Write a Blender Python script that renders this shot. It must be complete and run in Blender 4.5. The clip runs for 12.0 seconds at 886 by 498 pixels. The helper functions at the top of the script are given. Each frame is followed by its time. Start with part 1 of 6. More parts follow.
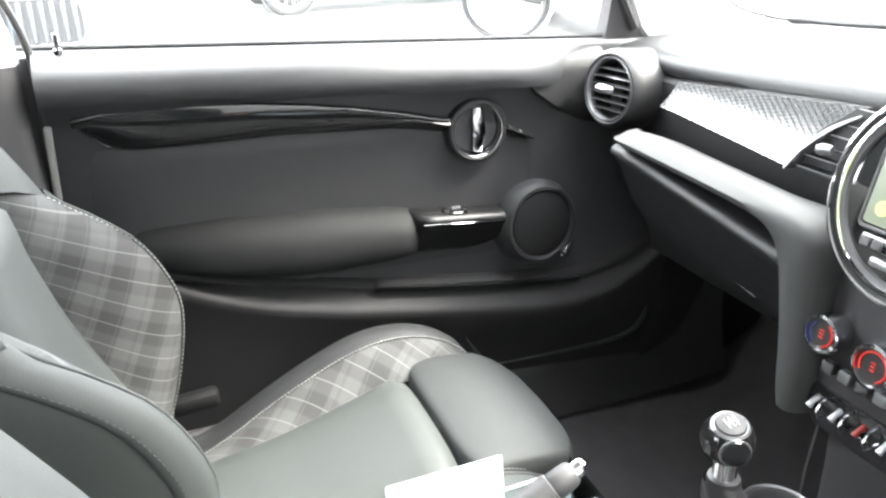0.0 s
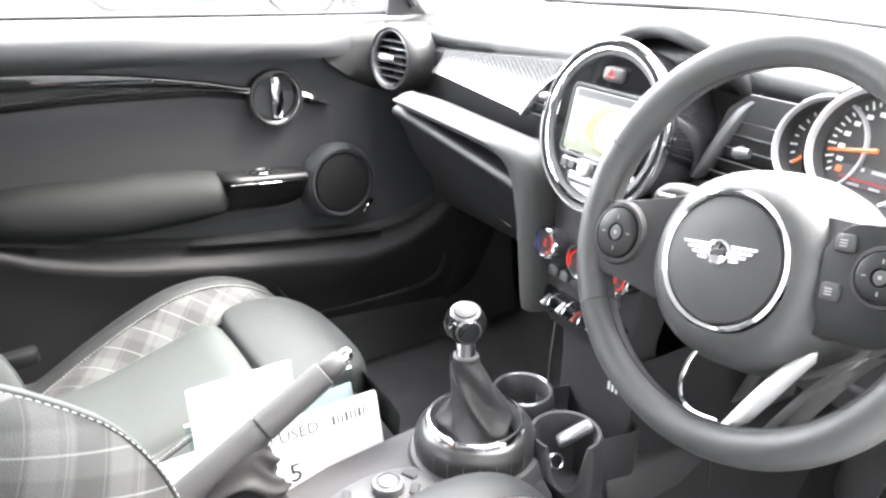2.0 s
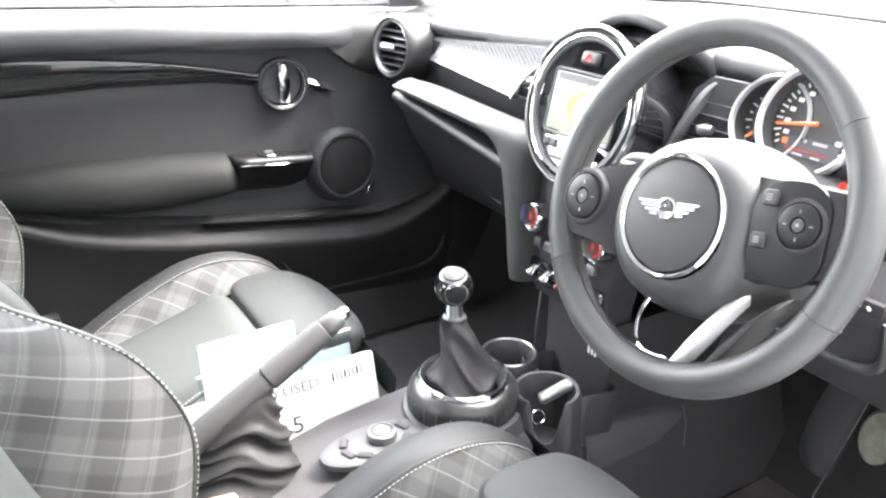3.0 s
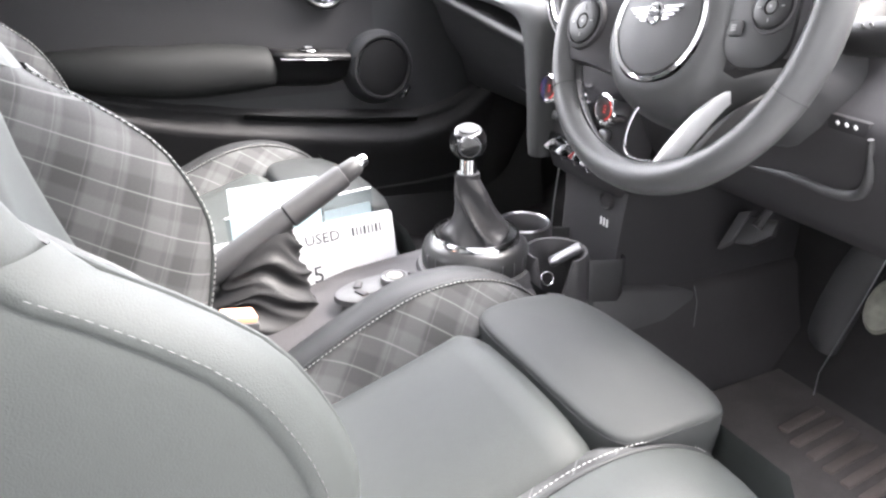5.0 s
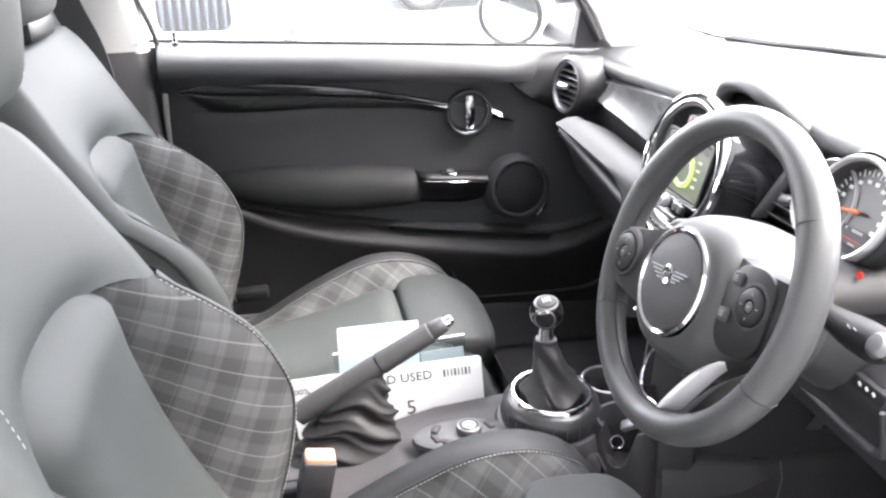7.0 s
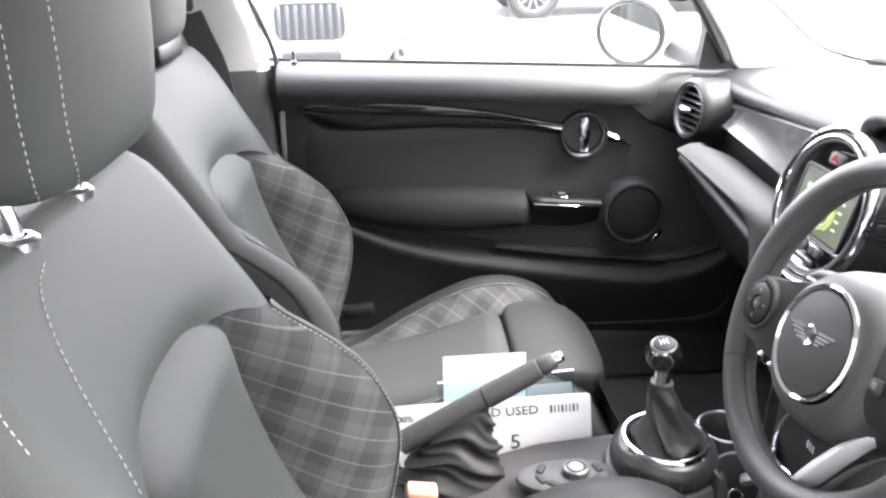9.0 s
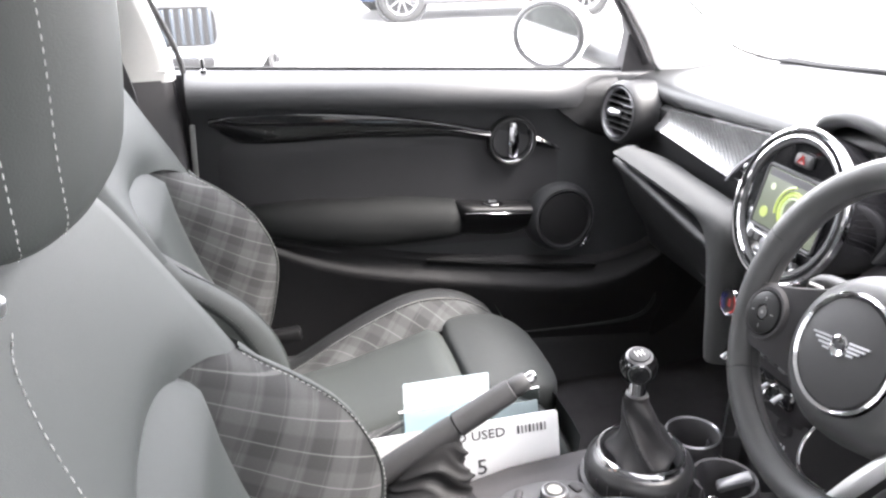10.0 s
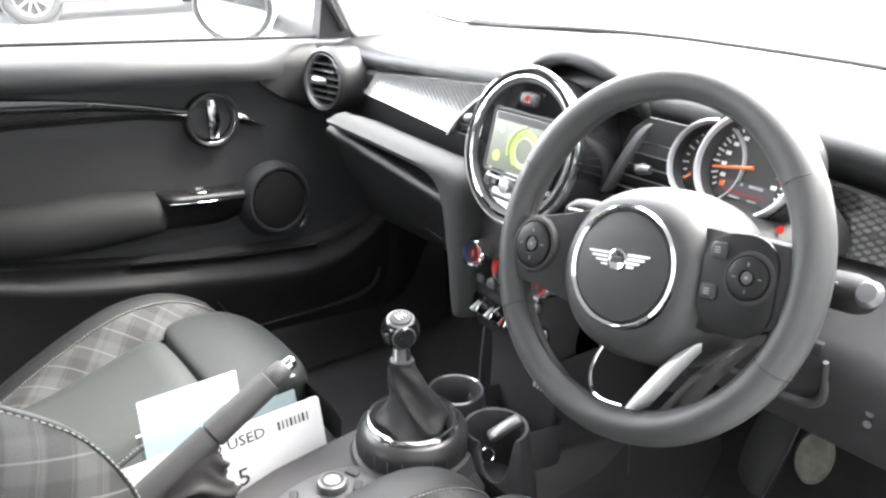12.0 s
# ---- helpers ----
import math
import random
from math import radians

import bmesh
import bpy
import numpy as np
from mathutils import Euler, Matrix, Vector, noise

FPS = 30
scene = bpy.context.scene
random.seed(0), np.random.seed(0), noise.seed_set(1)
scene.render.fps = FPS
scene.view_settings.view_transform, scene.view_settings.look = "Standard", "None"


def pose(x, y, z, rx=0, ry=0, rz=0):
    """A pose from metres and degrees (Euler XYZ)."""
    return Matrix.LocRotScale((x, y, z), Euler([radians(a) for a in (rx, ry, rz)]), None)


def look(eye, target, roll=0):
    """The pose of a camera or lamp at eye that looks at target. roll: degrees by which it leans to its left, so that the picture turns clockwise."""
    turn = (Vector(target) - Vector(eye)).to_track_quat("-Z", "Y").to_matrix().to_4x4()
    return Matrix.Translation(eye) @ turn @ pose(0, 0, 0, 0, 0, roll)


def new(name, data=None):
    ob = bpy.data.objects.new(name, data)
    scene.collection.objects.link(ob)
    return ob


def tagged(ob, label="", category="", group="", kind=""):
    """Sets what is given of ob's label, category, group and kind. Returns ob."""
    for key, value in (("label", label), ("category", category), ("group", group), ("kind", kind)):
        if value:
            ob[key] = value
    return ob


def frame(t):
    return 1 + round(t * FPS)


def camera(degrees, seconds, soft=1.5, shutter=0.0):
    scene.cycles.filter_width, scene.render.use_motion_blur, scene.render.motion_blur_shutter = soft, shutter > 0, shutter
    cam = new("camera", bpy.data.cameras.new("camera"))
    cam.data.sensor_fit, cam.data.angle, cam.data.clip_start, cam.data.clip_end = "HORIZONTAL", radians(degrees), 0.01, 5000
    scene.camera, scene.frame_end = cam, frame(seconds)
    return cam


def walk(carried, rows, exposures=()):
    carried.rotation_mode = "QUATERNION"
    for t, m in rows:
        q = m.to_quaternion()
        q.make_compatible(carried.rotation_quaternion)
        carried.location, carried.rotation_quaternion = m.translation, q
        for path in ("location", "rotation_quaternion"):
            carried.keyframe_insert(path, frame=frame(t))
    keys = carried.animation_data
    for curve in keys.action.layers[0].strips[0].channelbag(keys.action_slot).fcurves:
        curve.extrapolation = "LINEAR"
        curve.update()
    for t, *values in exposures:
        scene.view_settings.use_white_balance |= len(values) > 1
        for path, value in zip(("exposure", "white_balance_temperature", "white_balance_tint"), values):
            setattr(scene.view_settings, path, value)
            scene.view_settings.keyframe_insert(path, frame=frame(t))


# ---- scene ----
cam = camera(58.5, 12.0, 2.4)
PATH = [
    (0, (0.151, -0.5, 1.141), (0.8111, 1.2192, 0.3609), -1.3),
    (0.5, (0.158, -0.539, 1.132), (0.8779, 1.1548, 0.3491), -1.1),
    (1, (0.166, -0.565, 1.118), (1.0455, 1.0529, 0.3376), -0.4),
    (1.5, (0.16, -0.635, 1.123), (1.1172, 0.9343, 0.3349), -0.1),
    (2, (0.159, -0.701, 1.127), (1.1377, 0.8546, 0.3382), -0.1),
    (2.5, (0.142, -0.75, 1.134), (1.1177, 0.8065, 0.3432), -0.1),
    (4.5, (0.123, -0.887, 1.028), (0.972, 0.728, 0.209), 0.4),
    (5, (0.124, -0.916, 0.993), (0.9498, 0.7025, 0.1572), 0.4),
    (5.5, (0.105, -0.947, 1.039), (0.919, 0.69, 0.228), 0.2),
    (6, (0.165, -0.963, 1.084), (0.8989, 0.7148, 0.2801), -0.1),
    (6.5, (0.227, -0.985, 1.169), (0.7621, 0.7722, 0.3779), -0.5),
    (7, (0.278, -0.995, 1.219), (0.625, 0.811, 0.433), -0.8),
    (7.5, (0.287, -0.998, 1.247), (0.457, 0.837, 0.47), -1.3),
    (9.5, (0.238, -0.913, 1.237), (0.337, 0.9314, 0.4698), -1.6),
    (10, (0.157, -0.855, 1.234), (0.5751, 0.9445, 0.4678), -0.8),
    (10.5, (0.119, -0.778, 1.242), (0.8981, 0.9012, 0.4849), -0.2),
    (11, (0.091, -0.766, 1.222), (1.0481, 0.8162, 0.4599), -0.0),
    (11.5, (0.101, -0.762, 1.17), (1.1492, 0.7583, 0.4019), 0.1),
    (12, (0.121, -0.76, 1.161), (1.2409, 0.7089, 0.3941), 0.4),
]
EXPOSURES = [(0.0, 5.48, 6500, 6), (1.0, 5.74, 6500, 7), (1.5, 5.88, 6500, 8), (2.7, 5.84, 6500, 9), (4.4, 5.66, 6500, 11), (5.0, 5.52, 6475, 13), (5.5, 5.28, 6450, 15), (7.0, 5.03, 6450, 13), (9.5, 4.80, 6450, 13), (10.5, 4.88, 6500, 11), (12.0, 5.0, 6500, 8)]
walk(cam, [(t, look(eye, target, roll)) for t, eye, target, roll in PATH], EXPOSURES)

# ---- world and light: bright overcast day ----
world = bpy.data.worlds.new("sky")
scene.world = world
world.use_nodes = True
wn, wl = world.node_tree.nodes, world.node_tree.links
wn.clear()
sky = wn.new("ShaderNodeTexSky")
sky.sky_type, sky.sun_disc = "NISHITA", False
sky.sun_elevation, sky.sun_rotation = radians(50), radians(106)
sky.dust_density, sky.air_density = 4.0, 1.0
cloud = wn.new("ShaderNodeMix")
cloud.data_type, cloud.blend_type = "RGBA", "MIX"
cloud.inputs["Factor"].default_value = 0.75
cloud.inputs["B"].default_value = (9.3, 9.25, 9.4, 1)
back = wn.new("ShaderNodeBackground")
back.inputs["Strength"].default_value = 0.10
wout = wn.new("ShaderNodeOutputWorld")
wl.new(sky.outputs["Color"], cloud.inputs["A"])
wl.new(cloud.outputs["Result"], back.inputs["Color"])
wl.new(back.outputs["Background"], wout.inputs["Surface"])
sun_data = bpy.data.lights.new("sun", "SUN")
sun_data.energy, sun_data.angle, sun_data.color = 0.5, radians(20), (1.0, 0.97, 0.92)
sun = new("sun", sun_data)
sun.matrix_world = look((7.5, -2.2, 9.8), (0.3, 0.0, 0.8))


# ---- tools ----
from mathutils.bvhtree import BVHTree


def thing(name, base, label, category, group="", kind="", local=False):
    """An Empty at the thing's base; its parts are written in world metres unless local."""
    e = new(name)
    e.matrix_world = base if isinstance(base, Matrix) else Matrix.Translation(base)
    e.empty_display_size = 0.05
    e["local_parts"] = 1 if local else 0
    return tagged(e, label, category, group, kind)


def part(name, bm, material, parent=None, label="", smooth=True, angle=40):
    me = bpy.data.meshes.new(name)
    bmesh.ops.recalc_face_normals(bm, faces=bm.faces)
    for f in bm.faces:
        f.smooth = smooth
    if smooth:
        lim = radians(angle)
        for e in bm.edges:
            if len(e.link_faces) == 2 and e.calc_face_angle(0) > lim:
                e.smooth = False
    bm.to_mesh(me)
    bm.free()
    me.materials.append(material)
    ob = new(name, me)
    if parent is not None:
        ob.parent = parent
        if parent.type == "EMPTY" and not parent["local_parts"]:
            ob.matrix_parent_inverse = Matrix.Translation(parent.matrix_basis.translation).inverted()
    if label:
        ob["label"] = label
    return ob


def solo(name, bm, material, label, category, kind="", group="", smooth=True, angle=40):
    return tagged(part(name, bm, material, None, "", smooth, angle), label, category, group, kind)


def spline(pts, n=24, closed=False):
    """Catmull-Rom through pts, n points in all."""
    P = [np.array(p, float) for p in pts]
    m = len(P)
    if closed:
        P = [P[-1]] + P + [P[0], P[1]]
        segs = m
    else:
        P = [2 * P[0] - P[1]] + P + [2 * P[-1] - P[-2]]
        segs = m - 1
    out = []
    for i in range(n):
        s = segs * i / (n if closed else n - 1)
        k = min(int(s), segs - 1)
        u = s - k
        a, b, c, d = P[k:k + 4]
        out.append(0.5 * (2 * b + (c - a) * u + (2 * a - 5 * b + 4 * c - d) * u * u + (3 * b - a - 3 * c + d) * u ** 3))
    return out


def ramp(x, keys):
    """Piecewise linear value at x of (x, value) keys."""
    return float(np.interp(x, [k[0] for k in keys], [k[1] for k in keys]))


def loft(rows, around=False, wrap=False, caps=False):
    """Skin through rows of points; around closes each row, wrap joins last to first. UVs in metres: u along the rows' order, v within a row."""
    bm = bmesh.new()
    uv = bm.loops.layers.uv.new("UVMap")
    R, C = len(rows), len(rows[0])
    V = [[bm.verts.new(Vector(p)) for p in row] for row in rows]
    A = np.array([[tuple(p) for p in row] for row in rows], float)
    du = np.zeros((R, C)); dv = np.zeros((R, C))
    if R > 1:
        du[1:] = np.cumsum(np.linalg.norm(A[1:] - A[:-1], axis=2), axis=0)
    du = np.repeat(du.mean(axis=1)[:, None], C, 1) if not wrap else du
    dv[:, 1:] = np.cumsum(np.linalg.norm(A[:, 1:] - A[:, :-1], axis=2), axis=1)
    for i in range(R if wrap else R - 1):
        for j in range(C if around else C - 1):
            ids = [(i, j), ((i + 1) % R, j), ((i + 1) % R, (j + 1) % C), (i, (j + 1) % C)]
            vs = [V[a][b] for a, b in ids]
            if len({v.index if v.index >= 0 else id(v) for v in vs}) < 4:
                continue
            try:
                f = bm.faces.new(vs)
            except ValueError:
                continue
            for loop, (a, b) in zip(f.loops, ids):
                loop[uv].uv = (du[a][b], dv[a][b])
    if caps and around:
        bm.faces.new(V[0][::-1])
        bm.faces.new(V[-1])
    return bm


def tube(pts, r, seg=10, closed=False, caps=True):
    """A round bar along pts; r a number or one radius a point."""
    P = [Vector(p) for p in pts]
    n = len(P)
    rs = [r] * n if isinstance(r, (int, float)) else list(r)
    rows, up = [], None
    for i in range(n):
        a = P[(i - 1) % n] if (closed or i) else P[0]
        b = P[(i + 1) % n] if (closed or i < n - 1) else P[-1]
        d = (b - a).normalized()
        if up is None:
            up = d.orthogonal().normalized()
        up = (up - d * up.dot(d)).normalized()
        side = d.cross(up)
        rows.append([P[i] + rs[i] * (math.cos(q) * up + math.sin(q) * side) for q in (2 * math.pi * k / seg for k in range(seg))])
    return loft(rows, around=True, wrap=closed, caps=caps and not closed)


def lathe(profile, seg=32, m=None):
    """A turned shape round z from (radius, height) pairs, then moved by m."""
    rows = [[(r * math.cos(2 * math.pi * k / seg), r * math.sin(2 * math.pi * k / seg), h) for k in range(seg)] for r, h in profile]
    bm = loft(rows, around=True)
    bmesh.ops.remove_doubles(bm, verts=bm.verts, dist=1e-6)
    if m is not None:
        bm.transform(m)
    return bm


def rbox(size, r=0.004, seg=2, m=None):
    bm = bmesh.new()
    bmesh.ops.create_cube(bm, size=1.0)
    bm.transform(Matrix.Diagonal((*size, 1)))
    if r > 0:
        bmesh.ops.bevel(bm, geom=list(bm.edges), offset=min(r, min(size) * 0.49), segments=seg, profile=0.5, affect="EDGES")
    if m is not None:
        bm.transform(m)
    return bm


def join(bms):
    """Several bmeshes as one."""
    out = bmesh.new()
    out.loops.layers.uv.new("UVMap")
    for b in bms:
        me = bpy.data.meshes.new("tmp")
        b.to_mesh(me)
        b.free()
        out.from_mesh(me)
        bpy.data.meshes.remove(me)
    return out


def plate(outline, thick, m=None, bevel=0.0):
    """A flat plate in xy from an outline, thick along z, moved by m."""
    bm = bmesh.new()
    f = bm.faces.new([bm.verts.new((x, y, 0)) for x, y in outline])
    g = bmesh.ops.extrude_face_region(bm, geom=[f])
    for v in (e for e in g["geom"] if isinstance(e, bmesh.types.BMVert)):
        v.co.z += thick
    if bevel:
        top = [e for e in bm.edges if all(abs(v.co.z - thick) < 1e-7 for v in e.verts)]
        bmesh.ops.bevel(bm, geom=top, offset=bevel, segments=2, profile=0.5, affect="EDGES")
    if m is not None:
        bm.transform(m)
    return bm


def rrect(w, h, r, n=5, cx=0.0, cy=0.0):
    out = []
    for sx, sy, a0 in ((1, 1, 0), (-1, 1, 90), (-1, -1, 180), (1, -1, 270)):
        for k in range(n + 1):
            a = radians(a0 + 90 * k / n)
            out.append((cx + sx * (w / 2 - r) + r * math.cos(a), cy + sy * (h / 2 - r) + r * math.sin(a)))
    return out


def circle(r, n=32, cx=0.0, cy=0.0):
    return [(cx + r * math.cos(2 * math.pi * k / n), cy + r * math.sin(2 * math.pi * k / n)) for k in range(n)]


def axes(origin, xdir, ydir):
    """A pose whose x and y run along the given directions (z = x cross y)."""
    x = Vector(xdir).normalized()
    z = x.cross(Vector(ydir)).normalized()
    y = z.cross(x)
    m = Matrix((x, y, z)).transposed().to_4x4()
    m.translation = origin
    return m


def cloth_uv(bm, f):
    """Lays the cloth pattern by f(x, y, z) -> (u, v) in metres of cloth."""
    uv = bm.loops.layers.uv["UVMap"]
    for face in bm.faces:
        for q in face.loops:
            q[uv].uv = f(*q.vert.co)
    return bm


def back_cloth(x, y, z):
    """Threads on the backrest bolsters fan slightly towards the lap."""
    d = x - 0.17
    return (z + 1.906 * d) / (1 + 1.7 * d) - 0.634, 0.84 * (d - 0.65 * (z - 0.70)) + 0.3 * abs(y)


def cushion_cloth(x, y, z):
    """Threads on the cushion bolsters run diagonally."""
    return (0.725 * (x + 0.95 * abs(y)) - 0.4618) * 0.97, 0.725 * (abs(y) - 0.95 * x)


def stitches(pts, dash=0.0042, gap=0.0026, r=0.00062):
    """A run of sewn thread along pts."""
    P = [np.array(p, float) for p in pts]
    L = np.concatenate([[0], np.cumsum([np.linalg.norm(b - a) for a, b in zip(P, P[1:])])])
    at = lambda s: Vector([float(np.interp(s, L, [p[i] for p in P])) for i in range(3)])
    out, s = [], 0.0
    while s + dash < L[-1]:
        a, b = at(s), at(s + dash)
        mid = (a + b) / 2
        out.append(tube([a, mid, b], [r * 0.6, r, r * 0.6], seg=5))
        s += dash + gap
    return join(out)


def text_bm(body, size, m, thick=0.0003, align="LEFT"):
    cu = bpy.data.curves.new("lettering", "FONT")
    cu.body, cu.size, cu.extrude, cu.align_x = body, size, thick, align
    cu.resolution_u = 2
    tmp = bpy.data.objects.new("lettering_tmp", cu)
    scene.collection.objects.link(tmp)
    bpy.context.view_layer.update()
    me = bpy.data.meshes.new_from_object(tmp.evaluated_get(bpy.context.evaluated_depsgraph_get()))
    bm = bmesh.new()
    bm.from_mesh(me)
    bm.transform(m)
    bpy.data.objects.remove(tmp)
    bpy.data.meshes.remove(me)
    bpy.data.curves.remove(cu)
    return bm


# ---- materials ----
def mat(name, color, rough=0.5, metal=0.0, var=0.12, scale=40.0, bump=0.0, bump_scale=600.0, spec=0.5, coat=0.0, emit=None, power=0.0):
    m = bpy.data.materials.new(name)
    m.use_nodes = True
    nt = m.node_tree
    N, L = nt.nodes, nt.links
    b = N["Principled BSDF"]
    b.inputs["Roughness"].default_value = rough
    b.inputs["Metallic"].default_value = metal
    b.inputs["Specular IOR Level"].default_value = spec
    b.inputs["Coat Weight"].default_value = coat
    b.inputs["Coat Roughness"].default_value = 0.05
    co = N.new("ShaderNodeTexCoord")
    if var > 0:
        big = N.new("ShaderNodeTexNoise")
        big.inputs["Scale"].default_value = scale * 0.2
        big.inputs["Detail"].default_value = 4
        fine = N.new("ShaderNodeTexNoise")
        fine.inputs["Scale"].default_value = scale * 4
        mixn = N.new("ShaderNodeMath")
        mixn.operation = "MULTIPLY_ADD"
        mixn.inputs[1].default_value = 0.35
        L.new(co.outputs["Object"], big.inputs["Vector"])
        L.new(co.outputs["Object"], fine.inputs["Vector"])
        L.new(fine.outputs["Fac"], mixn.inputs[0])
        L.new(big.outputs["Fac"], mixn.inputs[2])
        rampn = N.new("ShaderNodeValToRGB")
        rampn.color_ramp.elements[0].position, rampn.color_ramp.elements[1].position = 0.35, 1.0
        rampn.color_ramp.elements[0].color = (*[c * (1 - var) for c in color], 1)
        rampn.color_ramp.elements[1].color = (*[min(1, c * (1 + var)) for c in color], 1)
        L.new(mixn.outputs["Value"], rampn.inputs["Fac"])
        L.new(rampn.outputs["Color"], b.inputs["Base Color"])
        rr = N.new("ShaderNodeMapRange")
        rr.inputs["To Min"].default_value, rr.inputs["To Max"].default_value = max(0.02, rough - 0.06), min(1, rough + 0.06)
        L.new(big.outputs["Fac"], rr.inputs["Value"])
        L.new(rr.outputs["Result"], b.inputs["Roughness"])
    else:
        b.inputs["Base Color"].default_value = (*color, 1)
    if bump > 0:
        g = N.new("ShaderNodeTexNoise")
        g.inputs["Scale"].default_value = bump_scale
        g.inputs["Detail"].default_value = 2
        bp = N.new("ShaderNodeBump")
        bp.inputs["Strength"].default_value, bp.inputs["Distance"].default_value = bump, 0.001
        L.new(co.outputs["Object"], g.inputs["Vector"])
        L.new(g.outputs["Fac"], bp.inputs["Height"])
        L.new(bp.outputs["Normal"], b.inputs["Normal"])
    if emit:
        b.inputs["Emission Color"].default_value = (*emit, 1)
        b.inputs["Emission Strength"].default_value = power
    return m


def plaid_mat():
    """Woven tartan cloth in greys with pale thin lines; the lines follow the UVs, in metres."""
    m = mat("plaid_cloth", (0.06, 0.06, 0.062), 0.85, 0, 0.15, 60, 0.0)
    nt = m.node_tree
    N, L = nt.nodes, nt.links
    b = N["Principled BSDF"]
    uvn = N.new("ShaderNodeUVMap")
    sep = N.new("ShaderNodeSeparateXYZ")
    L.new(uvn.outputs["UV"], sep.inputs[0])

    def mth(op, a, c=None):
        n = N.new("ShaderNodeMath")
        n.operation = op
        for i, v in enumerate((a, c)):
            if v is None:
                continue
            if isinstance(v, (int, float)):
                n.inputs[i].default_value = v
            else:
                L.new(v, n.inputs[i])
        return n.outputs[0]

    def band(axis, period, offset, width, soft=0.1):
        q = mth("FRACT", mth("DIVIDE", mth("ADD", sep.outputs[axis], offset + 10.0), period))
        d = mth("ABSOLUTE", mth("SUBTRACT", q, 0.5))
        r = N.new("ShaderNodeMapRange")
        r.interpolation_type = "SMOOTHSTEP"
        r.inputs["From Min"].default_value, r.inputs["From Max"].default_value = width * (1 + soft), width * (1 - soft)
        L.new(d, r.inputs["Value"])
        return r.outputs["Result"]

    wide_v = band(1, 0.070, 0.0, 0.23, 0.18)
    wide_u = band(0, 0.065, 0.0, 0.25, 0.14)
    mid_v = band(1, 0.070, 0.026, 0.07, 0.25)
    thin_u = band(0, 0.0325, 0.01625, 0.024, 0.5)
    thin_v = band(1, 0.035, 0.006, 0.016, 0.5)
    val = mth("SUBTRACT", 0.0505, mth("ADD", mth("MULTIPLY", wide_v, 0.0190), mth("MULTIPLY", wide_u, 0.0125)))
    val = mth("SUBTRACT", val, mth("MULTIPLY", mid_v, 0.007))
    line = mth("MINIMUM", mth("ADD", mth("MULTIPLY", thin_u, 0.38), mth("MULTIPLY", thin_v, 0.15)), 1.0)
    weave = N.new("ShaderNodeTexNoise")
    weave.inputs["Scale"].default_value = 900
    L.new(uvn.outputs["UV"], weave.inputs["Vector"])
    val = mth("MULTIPLY", val, mth("ADD", mth("MULTIPLY", weave.outputs["Fac"], 0.7), 0.65))
    comb = N.new("ShaderNodeCombineColor")
    L.new(val, comb.inputs[0]); L.new(mth("MULTIPLY", val, 1.02), comb.inputs[1]); L.new(mth("MULTIPLY", val, 1.02), comb.inputs[2])
    mx = N.new("ShaderNodeMix")
    mx.data_type = "RGBA"
    L.new(line, mx.inputs["Factor"])
    L.new(comb.outputs[0], mx.inputs["A"])
    mx.inputs["B"].default_value = (0.17, 0.17, 0.168, 1)
    L.new(mx.outputs["Result"], b.inputs["Base Color"])
    bp = N.new("ShaderNodeBump")
    bp.inputs["Strength"].default_value, bp.inputs["Distance"].default_value = 0.35, 0.001
    L.new(weave.outputs["Fac"], bp.inputs["Height"])
    L.new(bp.outputs["Normal"], b.inputs["Normal"])
    return m


def dotted_mat():
    """Gloss dash trim: rows of silver dots on black."""
    m = mat("dotted_trim", (0.02, 0.02, 0.02), 0.22, 0.0, 0, coat=1.0)
    m.node_tree.nodes["Principled BSDF"].inputs["Coat IOR"].default_value = 1.5
    nt = m.node_tree
    N, L = nt.nodes, nt.links
    b = N["Principled BSDF"]
    uvn = N.new("ShaderNodeUVMap")
    vor = N.new("ShaderNodeTexVoronoi")
    vor.voronoi_dimensions = "2D"
    vor.inputs["Scale"].default_value = 175
    vor.inputs["Randomness"].default_value = 0.0
    mp = N.new("ShaderNodeMapping")
    mp.inputs["Rotation"].default_value = (0, 0, radians(45))
    mp.inputs["Scale"].default_value = (0.55, 1.0, 1.0)
    L.new(uvn.outputs["UV"], mp.inputs["Vector"])
    L.new(mp.outputs["Vector"], vor.inputs["Vector"])
    r = N.new("ShaderNodeMapRange")
    r.inputs["From Min"].default_value, r.inputs["From Max"].default_value = 0.42, 0.34
    L.new(vor.outputs["Distance"], r.inputs["Value"])
    mx = N.new("ShaderNodeMix")
    mx.data_type = "RGBA"
    mx.inputs["A"].default_value, mx.inputs["B"].default_value = (0.010, 0.010, 0.010, 1), (0.24, 0.24, 0.24, 1)
    L.new(r.outputs["Result"], mx.inputs["Factor"])
    L.new(mx.outputs["Result"], b.inputs["Base Color"])
    L.new(r.outputs["Result"], b.inputs["Metallic"])
    bp = N.new("ShaderNodeBump")
    bp.inputs["Strength"].default_value, bp.inputs["Distance"].default_value = 0.3, 0.0006
    L.new(r.outputs["Result"], bp.inputs["Height"])
    L.new(bp.outputs["Normal"], b.inputs["Normal"])
    return m


